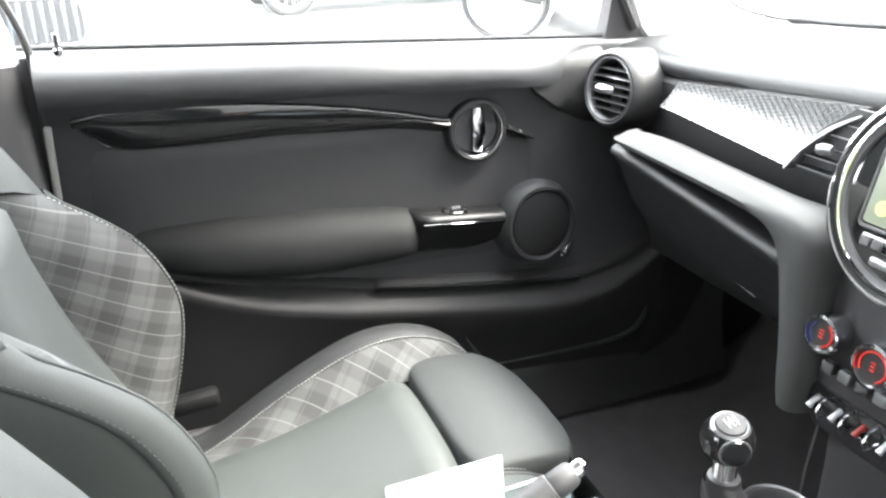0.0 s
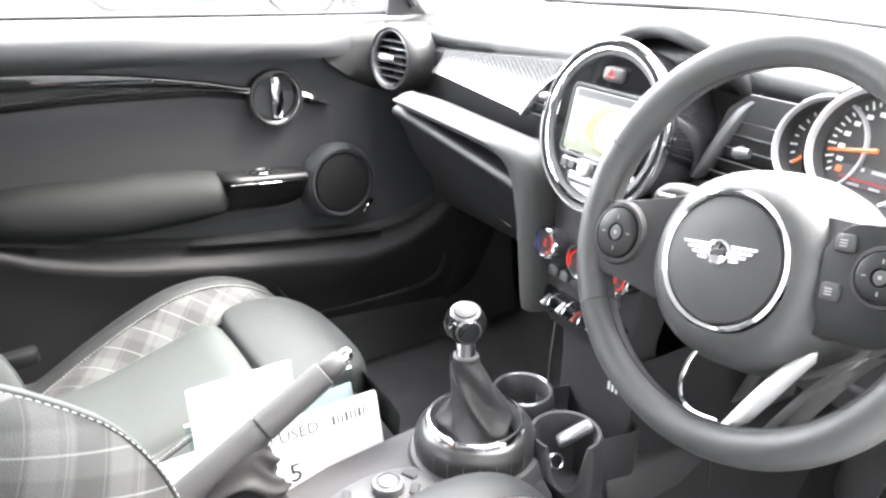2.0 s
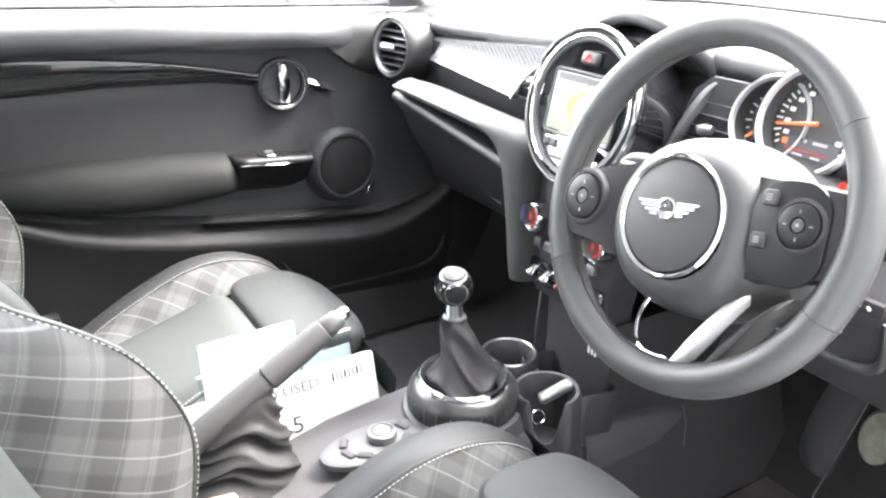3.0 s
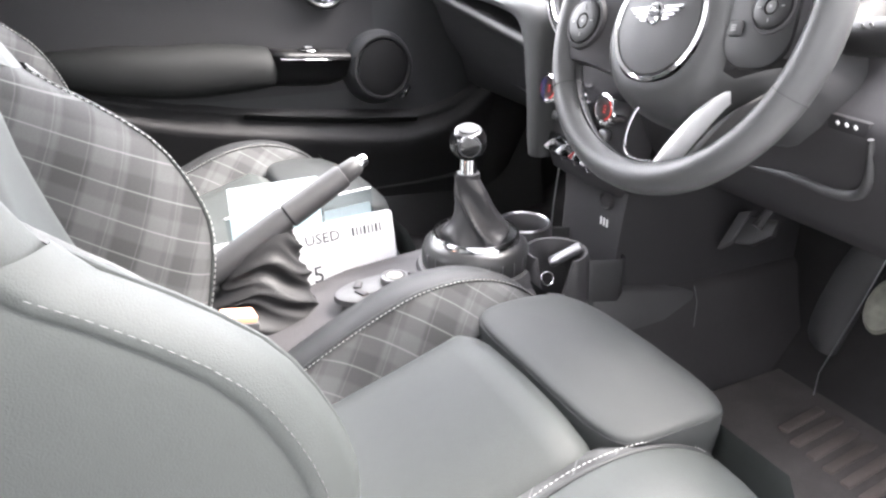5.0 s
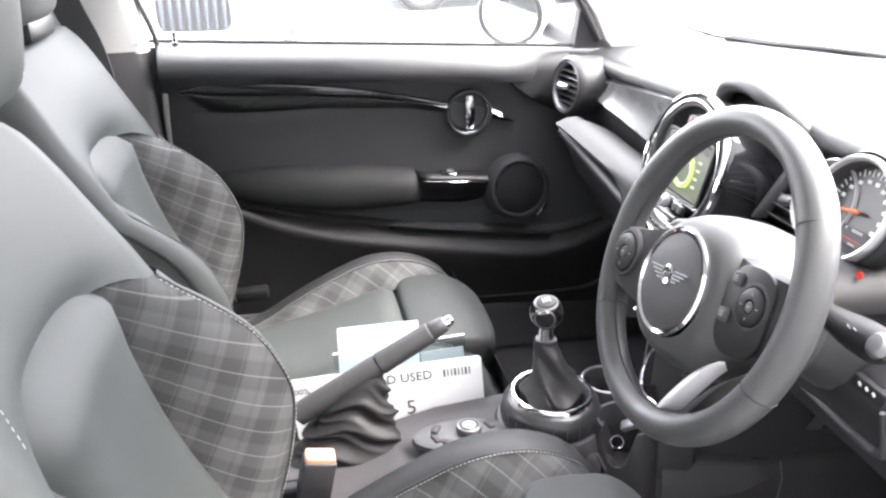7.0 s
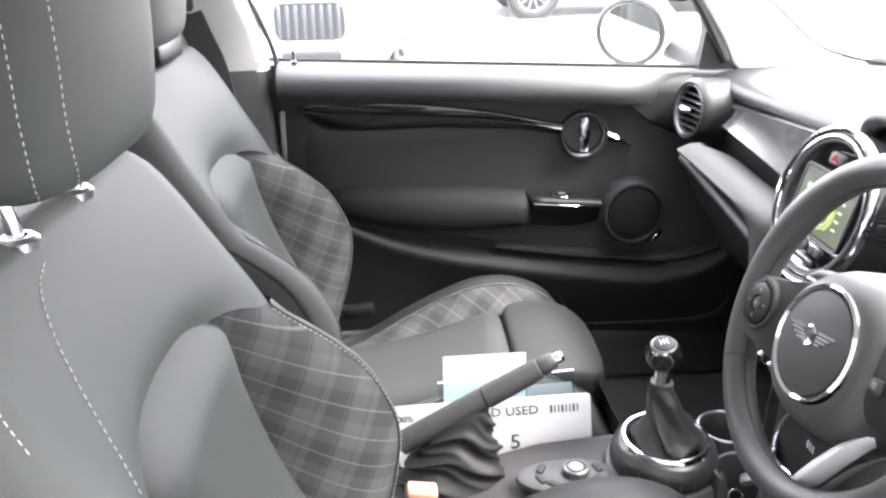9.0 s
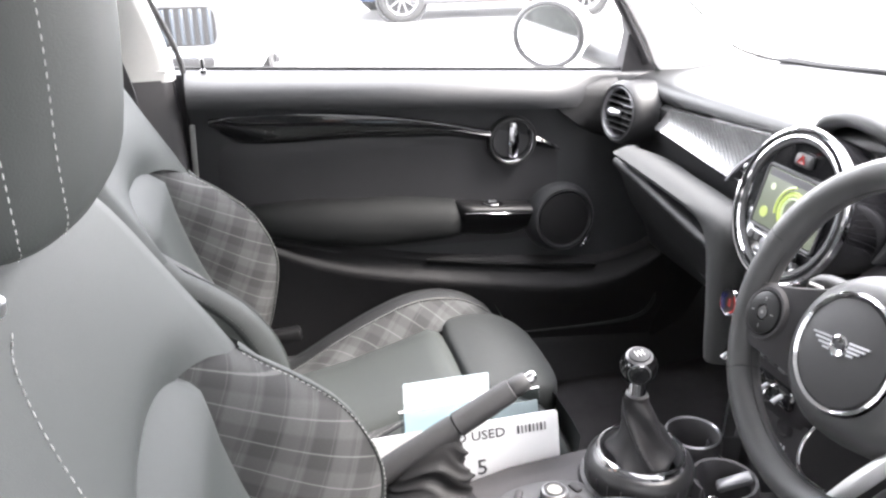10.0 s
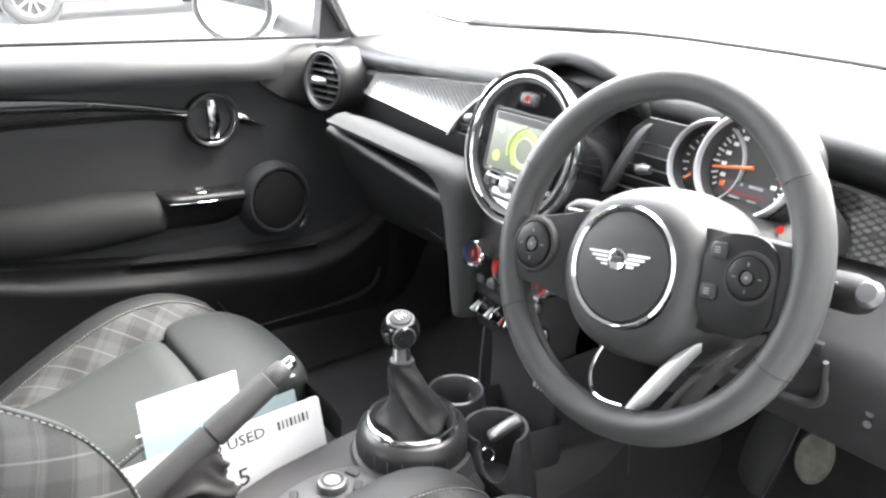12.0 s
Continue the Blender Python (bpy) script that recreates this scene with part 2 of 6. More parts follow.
def glass_mat(name, tint=(1, 1, 1), rough=0.0, veil=0.0):
    m = bpy.data.materials.new(name)
    m.use_nodes = True
    N, L = m.node_tree.nodes, m.node_tree.links
    N.remove(N["Principled BSDF"])
    clear, gloss, fres, mix = N.new("ShaderNodeBsdfTransparent"), N.new("ShaderNodeBsdfGlossy"), N.new("ShaderNodeFresnel"), N.new("ShaderNodeMixShader")
    clear.inputs["Color"].default_value = (*tint, 1)
    gloss.inputs["Roughness"].default_value = rough
    fres.inputs["IOR"].default_value = 1.02
    L.new(fres.outputs[0], mix.inputs[0])
    L.new(clear.outputs[0], mix.inputs[1])
    L.new(gloss.outputs[0], mix.inputs[2])
    last = mix
    if veil:
        # translucent film that stands in for glare veiling the bright outside
        film, spread, haze = N.new("ShaderNodeBsdfTranslucent"), N.new("ShaderNodeTexNoise"), N.new("ShaderNodeMixShader")
        film.inputs["Color"].default_value = (0.8, 0.8, 0.78, 1)
        spread.inputs["Scale"].default_value = 3.0
        rng = N.new("ShaderNodeMapRange")
        rng.inputs["To Min"].default_value, rng.inputs["To Max"].default_value = veil * 0.7, veil * 1.3
        L.new(spread.outputs["Fac"], rng.inputs["Value"])
        L.new(rng.outputs["Result"], haze.inputs[0])
        L.new(mix.outputs[0], haze.inputs[1])
        L.new(film.outputs[0], haze.inputs[2])
        last = haze
    L.new(last.outputs[0], N["Material Output"].inputs["Surface"])
    return m


LEATHER = mat("seat_leather", (0.0310, 0.0348, 0.0332), 0.64, 0, 0.1, 25, 0.25, 900, spec=0.36)
PLAID = plaid_mat()
THREAD = mat("pale_thread", (0.40, 0.40, 0.39), 0.8, 0, 0.1, 300)
GRAB = mat("grab_block_black", (0.0085, 0.0085, 0.009), 0.42, 0, 0.1, 30, spec=0.25)
TUNNEL = mat("tunnel_side_trim", (0.062, 0.061, 0.063), 0.6, 0, 0.12, 30, 0.3, 1200)
DIM_THREAD = mat("dimmed_pale_thread", (0.085, 0.085, 0.085), 0.8, 0, 0.1, 300)
PAD = mat("padded_dash_leather", (0.0255, 0.0262, 0.0262), 0.75, 0, 0.1, 25, 0.3, 1000, spec=0.35)
DOOR = mat("door_soft_plastic", (0.0285, 0.0295, 0.0315), 0.46, 0, 0.12, 30, 0.25, 1400, spec=0.5)
BALL = mat("knob_black", (0.006, 0.006, 0.0065), 0.14, 0, 0.05, 40)
SHROUD = mat("shroud_plastic", (0.022, 0.022, 0.023), 0.34, 0, 0.08, 40, 0.15, 900)
SOFT = mat("soft_black_plastic", (0.031, 0.031, 0.0325), 0.55, 0, 0.12, 30, 0.35, 1400)
GRAIN = mat("grained_dash_plastic", (0.0125, 0.013, 0.0135), 0.42, 0, 0.12, 30, 0.5, 1000, spec=0.42)
HARD = mat("hard_dark_plastic", (0.034, 0.033, 0.035), 0.5, 0, 0.15, 30, 0.25, 1600)
ARM = mat("armrest_leather", (0.0120, 0.0128, 0.0130), 0.7, 0, 0.1, 25, 0.25, 900, spec=0.18)
POCKET = mat("door_pocket_plastic", (0.0155, 0.0152, 0.0163), 0.68, 0, 0.15, 30, 0.25, 1600, spec=0.3)
DARK_LEATHER = mat("shaded_side_and_piping_leather", (0.017, 0.0178, 0.0188), 0.62, 0, 0.1, 25, 0.25, 900, spec=0.35)
PAD_LEATHER = mat("thigh_pad_leather", (0.0275, 0.0296, 0.0292), 0.66, 0, 0.1, 25, 0.25, 900, spec=0.3)
FOOT = mat("footwell_black_plastic", (0.0085, 0.0083, 0.0088), 0.6, 0, 0.15, 30, 0.25, 1600, spec=0.25)
LID = mat("glovebox_plastic", (0.0085, 0.0085, 0.009), 0.48, 0, 0.12, 30, 0.4, 1200, spec=0.4)
VENT = mat("vent_barrel_plastic", (0.014, 0.014, 0.0148), 0.5, 0, 0.12, 30, 0.35, 1400, spec=0.4)
DEEP = mat("deep_black_plastic", (0.026, 0.025, 0.0268), 0.65, 0, 0.15, 30, 0.25, 1600, spec=0.25)
CLOTH = mat("door_insert_cloth", (0.0215, 0.0215, 0.0238), 0.6, 0, 0.15, 50, 0.5, 1800)
GLOSS = mat("piano_black", (0.008, 0.008, 0.009), 0.08, 0, 0.0, coat=1.0)
CHROME = mat("chrome", (0.78, 0.78, 0.80), 0.09, 1.0, 0.05, 30)
STRIP = mat("pale_grey_strip", (0.20, 0.20, 0.195), 0.5, 0, 0.1, 40)
DARK_CHROME = mat("dark_chrome", (0.34, 0.34, 0.35), 0.12, 1.0, 0.05, 30)
SATIN = mat("satin_metal", (0.55, 0.55, 0.57), 0.3, 1.0, 0.08, 60)
DARK_SATIN = mat("dark_satin_metal", (0.16, 0.16, 0.165), 0.35, 0.7, 0.06, 60)
BRIGHT = mat("polished_bright_spoke", (0.84, 0.84, 0.85), 0.3, 0.25, 0.05, 60)
SILVER = mat("silver_painted_plastic", (0.40, 0.40, 0.41), 0.32, 0.35, 0.06, 60)
RUBBER = mat("black_rubber", (0.021, 0.021, 0.022), 0.7, 0, 0.2, 60)
CARPET = mat("black_carpet", (0.028, 0.0265, 0.028), 0.95, 0, 0.35, 120, 1.0, 900)
MAT_PILE = mat("worn_mat_pile", (0.082, 0.074, 0.073), 0.95, 0, 0.35, 90, 1.0, 900)
PEDAL_PAD = mat("worn_pedal_rubber", (0.125, 0.125, 0.105), 0.6, 0, 0.55, 260, 0.8, 420)
TUNNEL_CARPET = mat("tunnel_trim", (0.043, 0.041, 0.043), 0.7, 0, 0.2, 40, 0.4, 1200, spec=0.3)
MAT_RIB = mat("worn_mat_rib", (0.105, 0.088, 0.083), 0.6, 0, 0.3, 60, 0.4, 900)
TRIM_LIGHT = mat("pale_grey_headliner", (0.50, 0.50, 0.49), 0.85, 0, 0.05, 40, 0.3, 900)
WHEEL_LEATHER = mat("wheel_leather", (0.042, 0.0425, 0.0435), 0.42, 0, 0.1, 30, 0.35, 1100)
BOOT = mat("boot_leather", (0.018, 0.0175, 0.0188), 0.44, 0, 0.1, 40, 0.3, 900, spec=0.45)
GAITER = mat("gaiter_leather", (0.0125, 0.0122, 0.013), 0.55, 0, 0.15, 60, 0.4, 700, spec=0.35)
DOTS = dotted_mat()
PAPER = mat("white_card", (0.76, 0.77, 0.785), 0.35, 0, 0.02, 30)
PALE_CARD = mat("pale_blue_card", (0.50, 0.60, 0.64), 0.45, 0, 0.06, 20)
INK = mat("dark_ink", (0.03, 0.03, 0.035), 0.6, 0, 0)
BADGE = mat("pale_badge", (0.17, 0.165, 0.15), 0.4, 0, 0.05, 60)
KEY = mat("grey_key", (0.13, 0.13, 0.135), 0.3, 0.3, 0.1, 80)
SPEAKER = mat("speaker_cloth", (0.009, 0.009, 0.0095), 0.85, 0, 0.1, 60, 0.5, 1600, spec=0.2)
ORANGE = mat("orange_buckle_button", (0.74, 0.34, 0.20), 0.4, 0, 0.05, 40)
PAINT = mat("white_car_paint", (0.75, 0.76, 0.77), 0.25, 0, 0.03, 5, coat=0.6)
GLASS = glass_mat("veiled_clear_glass", veil=0.012)
ACRYLIC = glass_mat("clear_acrylic", (0.86, 0.90, 0.91), 0.08)
MIRROR = mat("mirror_glass", (0.9, 0.9, 0.9), 0.02, 1.0, 0)
SCREEN = mat("lit_screen", (0.05, 0.06, 0.05), 0.25, 0, 0, emit=(0.42, 0.46, 0.30), power=0.013)
SCREEN_LIME = mat("screen_lime", (0.1, 0.1, 0.05), 0.3, 0, 0, emit=(0.50, 0.66, 0.14), power=0.040)
SCREEN_PALE = mat("screen_pale", (0.1, 0.1, 0.1), 0.3, 0, 0, emit=(0.7, 0.85, 0.50), power=0.040)
RED_LIT = mat("red_lit_mark", (0.06, 0.003, 0.002), 0.3, 0, 0, emit=(1.0, 0.05, 0.03), power=0.022)
BLUE_LIT = mat("blue_lit_mark", (0.005, 0.008, 0.05), 0.3, 0, 0, emit=(0.06, 0.10, 1.0), power=0.0025)
START_RED = mat("dark_red_toggle", (0.16, 0.012, 0.01), 0.25, 0, 0.05, 60)
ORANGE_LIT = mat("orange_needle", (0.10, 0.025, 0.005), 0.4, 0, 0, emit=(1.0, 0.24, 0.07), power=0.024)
FAINT_MARK = mat("faint_marking", (0.22, 0.22, 0.22), 0.6, 0, 0)
WHITE_MARK = mat("pale_marking", (0.65, 0.65, 0.65), 0.6, 0, 0)
DIAL_FACE = mat("dial_face", (0.018, 0.018, 0.018), 0.35, 0, 0.1, 50)


# ---- ground and neighbours ----
ASPHALT = mat("pale_worn_paving", (0.30, 0.30, 0.29), 0.9, 0, 0.25, 2.0, 0.4, 80)
g = bmesh.new()
bmesh.ops.create_grid(g, x_segments=40, y_segments=40, size=600)
solo("ground", g, ASPHALT, "pale worn tarmac of a car park", "ground", "structure")


def sill_z(x):
    return 0.984 - 0.0438 * x


def side_y(x):
    """Inner glass line of the passenger door."""
    return 0.70 - 0.055 * x


MIN_X, MAX_X = 0.03, 1.0
XS = [MIN_X + (MAX_X - MIN_X) * i / 32 for i in range(33)]


def door():
    d = thing("door_1", (0.5, 0.66, 0.36), "closed black passenger door with cloth insert and gloss strip", "car door", kind="structure")
    rows = []
    for x in XS:
        o, s = side_y(x), sill_z(x)
        prof = [(s + 0.000, -0.012), (s + 0.002, -0.004), (s + 0.0005, 0.008), (s - 0.0030, 0.018), (s - 0.0085, 0.029), (s - 0.0165, 0.0405), (s - 0.0265, 0.0500), (s - 0.039, 0.0560), (s - 0.052, 0.0570), (s - 0.066, 0.0500),
                (0.895, 0.0225), (0.86, 0.015), (0.835, 0.010), (0.80, 0.007), (0.70, 0.006), (0.60, 0.008), (0.50, 0.005)]
        g = 1.0 - 0.92 * max(0.0, min(1.0, (x - 0.71) / 0.13)) ** 1.1
        rows.append([(x, o - (q if q < 0.012 else 0.012 + (q - 0.012) * g), z) for z, q in prof])
    part("door_panel", loft(rows), DOOR, d, angle=60)
    # cloth insert
    rows = []
    for x in [0.06 + 0.76 * i / 26 for i in range(27)]:
        o = side_y(x)
        f = max(0.0, min(1.0, (0.82 - x) / 0.18)) * min(1.0, (x - 0.06) / 0.03 + 0.2)
        zt = ramp(x, [(0.06, 0.842), (0.62, 0.842), (0.72, 0.815), (0.82, 0.77)])
        rows.append([(x, o - 0.004 - q * f, z) for z, q in ((zt + 0.004, 0.004), (zt, 0.0085), (zt - 0.03, 0.0075), (zt - 0.09, 0.006), (0.66, 0.006), (0.60, 0.008))])
    part("cloth_insert", loft(rows), CLOTH, d, "charcoal cloth insert", angle=60)
    # gloss strip
    rows = []
    for i in range(29):
        x = 0.062 + (0.612 - 0.062) * i / 28
        o = side_y(x)
        zt = ramp(x, [(0.062, 0.894), (0.10, 0.900), (0.2, 0.901), (0.305, 0.895), (0.38, 0.887), (0.452, 0.876), (0.53, 0.861), (0.604, 0.843)])
        zr = ramp(x, [(0.062, 0.890), (0.115, 0.881), (0.19, 0.877), (0.30, 0.873), (0.45, 0.861), (0.612, 0.839)])
        zb = ramp(x, [(0.062, 0.886), (0.075, 0.868), (0.09, 0.852), (0.108, 0.843), (0.15, 0.839), (0.207, 0.838), (0.346, 0.840), (0.523, 0.833), (0.612, 0.818)])
        zr = min(zr, zt - 0.008)
        rows.append([(x, o - q, z) for z, q in ((zt + 0.001, 0.014), (zt, 0.0235), (zt - 0.0025, 0.0262), (zt - 0.0040, 0.0266), (zr + 0.0042, 0.0245), (zr + 0.0008, 0.0274), (zr - 0.0012, 0.0290), (zr - 0.004, 0.0284),
                                               ((zr + zb) / 2, 0.023), (zb + 0.004, 0.0165), (zb, 0.012), (zb - 0.001, 0.004))])
    part("gloss_strip", loft(rows), GLOSS, d, "piano black trim strip", angle=30)
    rows = []
    for i in range(9):
        x = 0.695 + 0.060 * i / 8
        o = side_y(x)
        zc, h = 0.816 - 0.40 * (x - 0.70), 0.010 * (1 - 0.9 * (i / 8) ** 2) + 0.001
        rows.append([(x, o - q, zc + k * h) for k, q in ((1.05, 0.008), (1, 0.018), (0.3, 0.023), (-0.3, 0.021), (-1, 0.013), (-1.1, 0.003))])
    part("gloss_strip_end", loft(rows), GLOSS, d, angle=30)
    # front corner facet
    fac = []
    for i in range(9):
        u = i / 8
        x = 0.735 + 0.135 * u
        zt = ramp(x, [(0.735, 0.897), (0.77, 0.918), (0.81, 0.932), (0.87, 0.938)])
        zb = ramp(x, [(0.735, 0.892), (0.75, 0.872), (0.786, 0.842), (0.834, 0.820), (0.87, 0.812)])
        o = side_y(x)
        fac.append([(x, o - 0.0225 - 0.009 * (1 - v) - 0.014 * u * math.sin(math.pi * (0.15 + 0.7 * v)) + (0.014 if v in (0, 1.0) else 0), zb + (zt - zb) * v) for v in (0, 0.08, 0.3, 0.5, 0.7, 0.92, 1.0)])
    part("corner_facet", loft(fac), LID, d, "dark hollow corner facet", angle=60)
    # latch
    lm = axes((0.653, side_y(0.653) - 0.012, 0.819), (1, 0, 0), (0, 0, 1))
    ring = part("latch_bezel", lathe([(0.052, -0.004), (0.052, 0.010), (0.0495, 0.015), (0.046, 0.0165), (0.044, 0.015), (0.0435, 0.004)], 48, lm), GRAIN, d, "grey round latch bezel")
    part("chrome_ring", lathe([(0.044, 0.004), (0.0438, 0.0145), (0.0425, 0.0162), (0.0410, 0.0145), (0.0404, 0.003)], 48, lm), CHROME, ring, "bright chrome ring")
    part("latch_cup", lathe([(0.0405, 0.003), (0.035, -0.006), (0.02, -0.010), (0.0, -0.011)], 40, lm), GLOSS, ring)
    hrows = []
    for i in range(13):
        v = -0.036 + 0.072 * i / 12
        w = 0.0075 + 0.003 * math.cos(v / 0.036 * 1.4)
        dep = 0.004 + 0.008 * math.cos(v / 0.036 * 1.45)
        hrows.append([(k * w + 0.003, v, dep + 0.003 * (1 - k * k)) for k in (-1, -0.6, 0, 0.6, 1)] + [(w + 0.003, v, dep - 0.008), (-w + 0.003, v, dep - 0.008)])
    hb = loft(hrows, around=True, caps=True)
    hb.transform(lm)
    part("pull_handle", hb, DARK_CHROME, ring, "dark chrome door pull")
    # armrest
    rows = []
    for i in range(23):
        u = i / 22
        x = 0.085 + (0.556 - 0.085) * u
        o = side_y(x)
        zc = ramp(x, [(0.085, 0.684), (0.13, 0.689), (0.33, 0.668), (0.53, 0.665), (0.56, 0.665)])
        hh = ramp(x, [(0.085, 0.016), (0.13, 0.030), (0.25, 0.046), (0.4, 0.050), (0.50, 0.042), (0.535, 0.036), (0.549, 0.027), (0.556, 0.014)])
        dd = ramp(x, [(0.085, 0.02), (0.2, 0.045), (0.35, 0.055), (0.50, 0.055), (0.54, 0.048), (0.552, 0.036), (0.556, 0.022)])
        sec = []
        for k in range(15):
            a = math.pi * (0.5 - k / 14)
            ca, sa = math.cos(a), math.sin(a)
            sec.append((x, o - 0.004 - dd * abs(ca) ** 0.75, zc + hh * (abs(sa) ** 0.8) * (1 if sa > 0 else -1) - 0.012 * abs(ca)))
        rows.append(sec)
    part("armrest", loft(rows), ARM, d, "padded grey leatherette armrest", angle=70)
    # grab and switch block
    m = axes((0.614, side_y(0.62) - 0.026, 0.653), (1, 0, -0.09), (0, 0, 1))
    rows = []
    for i in range(17):
        x = -0.092 + 0.166 * i / 16
        f = min(1.0, max(0.0, (x + 0.092) / 0.026)) ** 0.6
        low = 1.0 - 0.35 * max(0.0, (x - 0.02) / 0.054) ** 2
        rows.append([m @ Vector((x, y if y > 0 else y * low, (z + 0.03) * f - 0.03)) for y, z in ((0.030, -0.030), (0.0375, -0.012), (0.0375, 0.018), (0.034, 0.027), (0.028, 0.031), (0.022, 0.0305), (0.016, 0.024), (0.0, 0.016), (-0.016, 0.010), (-0.028, 0.002), (-0.036, -0.010), (-0.040, -0.03))])
    blk = part("switch_block", loft(rows, caps=False), GRAB, d, "black grab and switch block", angle=50)
    part("chrome_line", rbox((0.140, 0.0022, 0.003), 0.0007, 1, axes((0.615, side_y(0.62) - 0.0575, 0.677), (1, 0.0, -0.09), (0, 0, 1))), CHROME, blk, "thin chrome line")
    part("switch_dish", lathe([(0.0, 0.0), (0.012, 0.0005), (0.016, 0.003), (0.018, 0.001)], 24, axes((0.608, side_y(0.62) - 0.036, 0.6915), (1, 0, -0.09), (0, 1, 0)) @ Matrix.Diagonal((1.3, 0.8, 1, 1))), GLOSS, blk)
    part("window_switch", rbox((0.017, 0.006, 0.009), 0.003, 2, axes((0.608, side_y(0.62) - 0.038, 0.698), (1, 0, -0.09), (0, 0, 1))), SATIN, blk, "small window switch")
    # speaker
    sm = axes((0.764, side_y(0.764) + 0.004, 0.642), (1, 0.05, -0.1), (0.0, 0.10, 1))
    spk = part("speaker_housing", lathe([(0.082, -0.02), (0.078, 0.014), (0.072, 0.032), (0.066, 0.040), (0.060, 0.041), (0.057, 0.036)], 48, sm), DOOR, d, "round speaker housing")
    part("speaker_rim", lathe([(0.0668, 0.0392), (0.0655, 0.0418), (0.0630, 0.0428), (0.0600, 0.0422), (0.0572, 0.0365)], 48, sm), SHROUD, spk, "satin black speaker rim")
    part("speaker_grille", lathe([(0.057, 0.036), (0.056, 0.039), (0.045, 0.043), (0.02, 0.045), (0.0, 0.0455)], 40, sm), SPEAKER, spk, "black speaker cloth")
    part("speaker_edge", tube([sm @ Vector((0.0615 * math.cos(a), 0.0615 * math.sin(a), 0.0415)) for a in np.linspace(radians(205), radians(335), 22)], [0.0003 + 0.0008 * math.sin(math.pi * i / 21) for i in range(22)], 6), DARK_SATIN, spk, "thin bright lower edge")
    part("badge", rbox((0.030, 0.0085, 0.003), 0.0012, 1, sm @ pose(0.064, -0.050, 0.027, 0, 25, 42)), CHROME, spk, "tiny silver badge")
    part("badge_bar", rbox((0.016, 0.003, 0.002), 0.0008, 1, sm @ pose(0.056, -0.060, 0.027, 0, 25, 30)), SATIN, spk)
    # lower panel with pocket lip
    rows = []
    for i in range(33):
        x = 0.10 + (1.02 - 0.10) * i / 32
        o = side_y(x)
        zl = ramp(x, [(0.10, 0.652), (0.159, 0.628), (0.229, 0.594), (0.313, 0.567), (0.40, 0.548), (0.50, 0.530), (0.648, 0.506), (0.75, 0.492), (0.82, 0.488), (0.90, 0.500), (0.969, 0.535), (1.02, 0.58)])
        zs = ramp(x, [(0.10, 0.662), (0.161, 0.638), (0.32, 0.598), (0.472, 0.568), (0.659, 0.547), (0.863, 0.528), (0.95, 0.55), (1.02, 0.60)])
        zs = max(zs, zl + 0.010)
        rows.append([(x, o - q, z) for z, q in ((zs + 0.014, 0.006), (zs + 0.004, 0.022), (zs + 0.001, 0.023), (zs - 0.002, 0.010), (zs - 0.008, 0.012), (zl + 0.007, 0.040), (zl + 0.002, 0.045),
                                               (zl - 0.004, 0.0465), (zl - 0.016, 0.044), (zl - 0.05, 0.034), (0.42, 0.022), (0.372, 0.018), (0.335, 0.012), (0.325, -0.03))])
    part("door_pocket", loft(rows), POCKET, d, "hard black lower door with pocket lip", angle=50)
    lip = [(x, side_y(x) - 0.034, ramp(x, [(0.471, 0.576), (0.563, 0.562), (0.668, 0.548), (0.779, 0.538), (0.845, 0.533)])) for x in [0.471 + 0.374 * i / 16 for i in range(17)]]
    rows = [[(x, y + 0.012, z - 0.014), (x, y - 0.0005, z - 0.001), (x, y, z + 0.0006), (x, y + 0.0015, z), (x, y + 0.022, z - 0.004)] for x, y, z in lip]
    part("pocket_edge", loft(rows), ARM, d, "thin raised pocket edge", angle=50)
    low = spline([(0.45, 0.650, 0.376), (0.726, 0.640, 0.374), (0.83, 0.634, 0.375), (0.90, 0.630, 0.378), (0.944, 0.627, 0.384), (0.974, 0.623, 0.398), (0.988, 0.619, 0.420), (0.992, 0.615, 0.445)], 40)
    part("lower_edge", tube(low, [0.0012 + 0.0032 * min(1, i / 20, (39 - i) / 5 + 0.2) for i in range(40)], 8), SHROUD, d, "rounded lower door edge")
    # seal, lock pin, outer skin, window pane
    part("window_seal", tube([(x, side_y(x) + 0.008, sill_z(x) + 0.004) for x in [0.0 + 0.92 * i / 20 for i in range(21)]], 0.0045, 6), RUBBER, d, "black rubber window seal")
    part("lock_pin", lathe([(0.0, 0.024), (0.0032, 0.023), (0.0038, 0.018), (0.0026, 0.004), (0.0062, 0.002), (0.0065, -0.003)], 14, pose(0.064, 0.686, sill_z(0.064) + 0.002)), GLOSS, d, "black lock pin")
    rows = []
    for x in XS:
        o = side_y(x)
        rows.append([(x, o + q, z) for z, q in ((sill_z(x) + 0.002, 0.014), (sill_z(x) - 0.03, 0.035), (0.85, 0.075), (0.70, 0.105), (0.55, 0.115), (0.40, 0.10), (0.34, 0.06), (0.345, 0.0))])
    part("outer_skin", loft(rows), PAINT, d, "white painted outer skin", angle=60)
    pane = loft([[(x, side_y(x) + 0.012 - 0.16 * v ** 1.3, sill_z(x) - 0.01 + (1.335 - sill_z(x) - 0.004 * (x - 0.3)) * v) for v in (0, 0.25, 0.5, 0.75, 1.0)]
                 for x in [0.02 + 0.80 * i / 8 for i in range(9)]])
    p = part("window_pane", pane, GLASS, d, "clear side glass")
    p.visible_shadow = False
    return d


door()

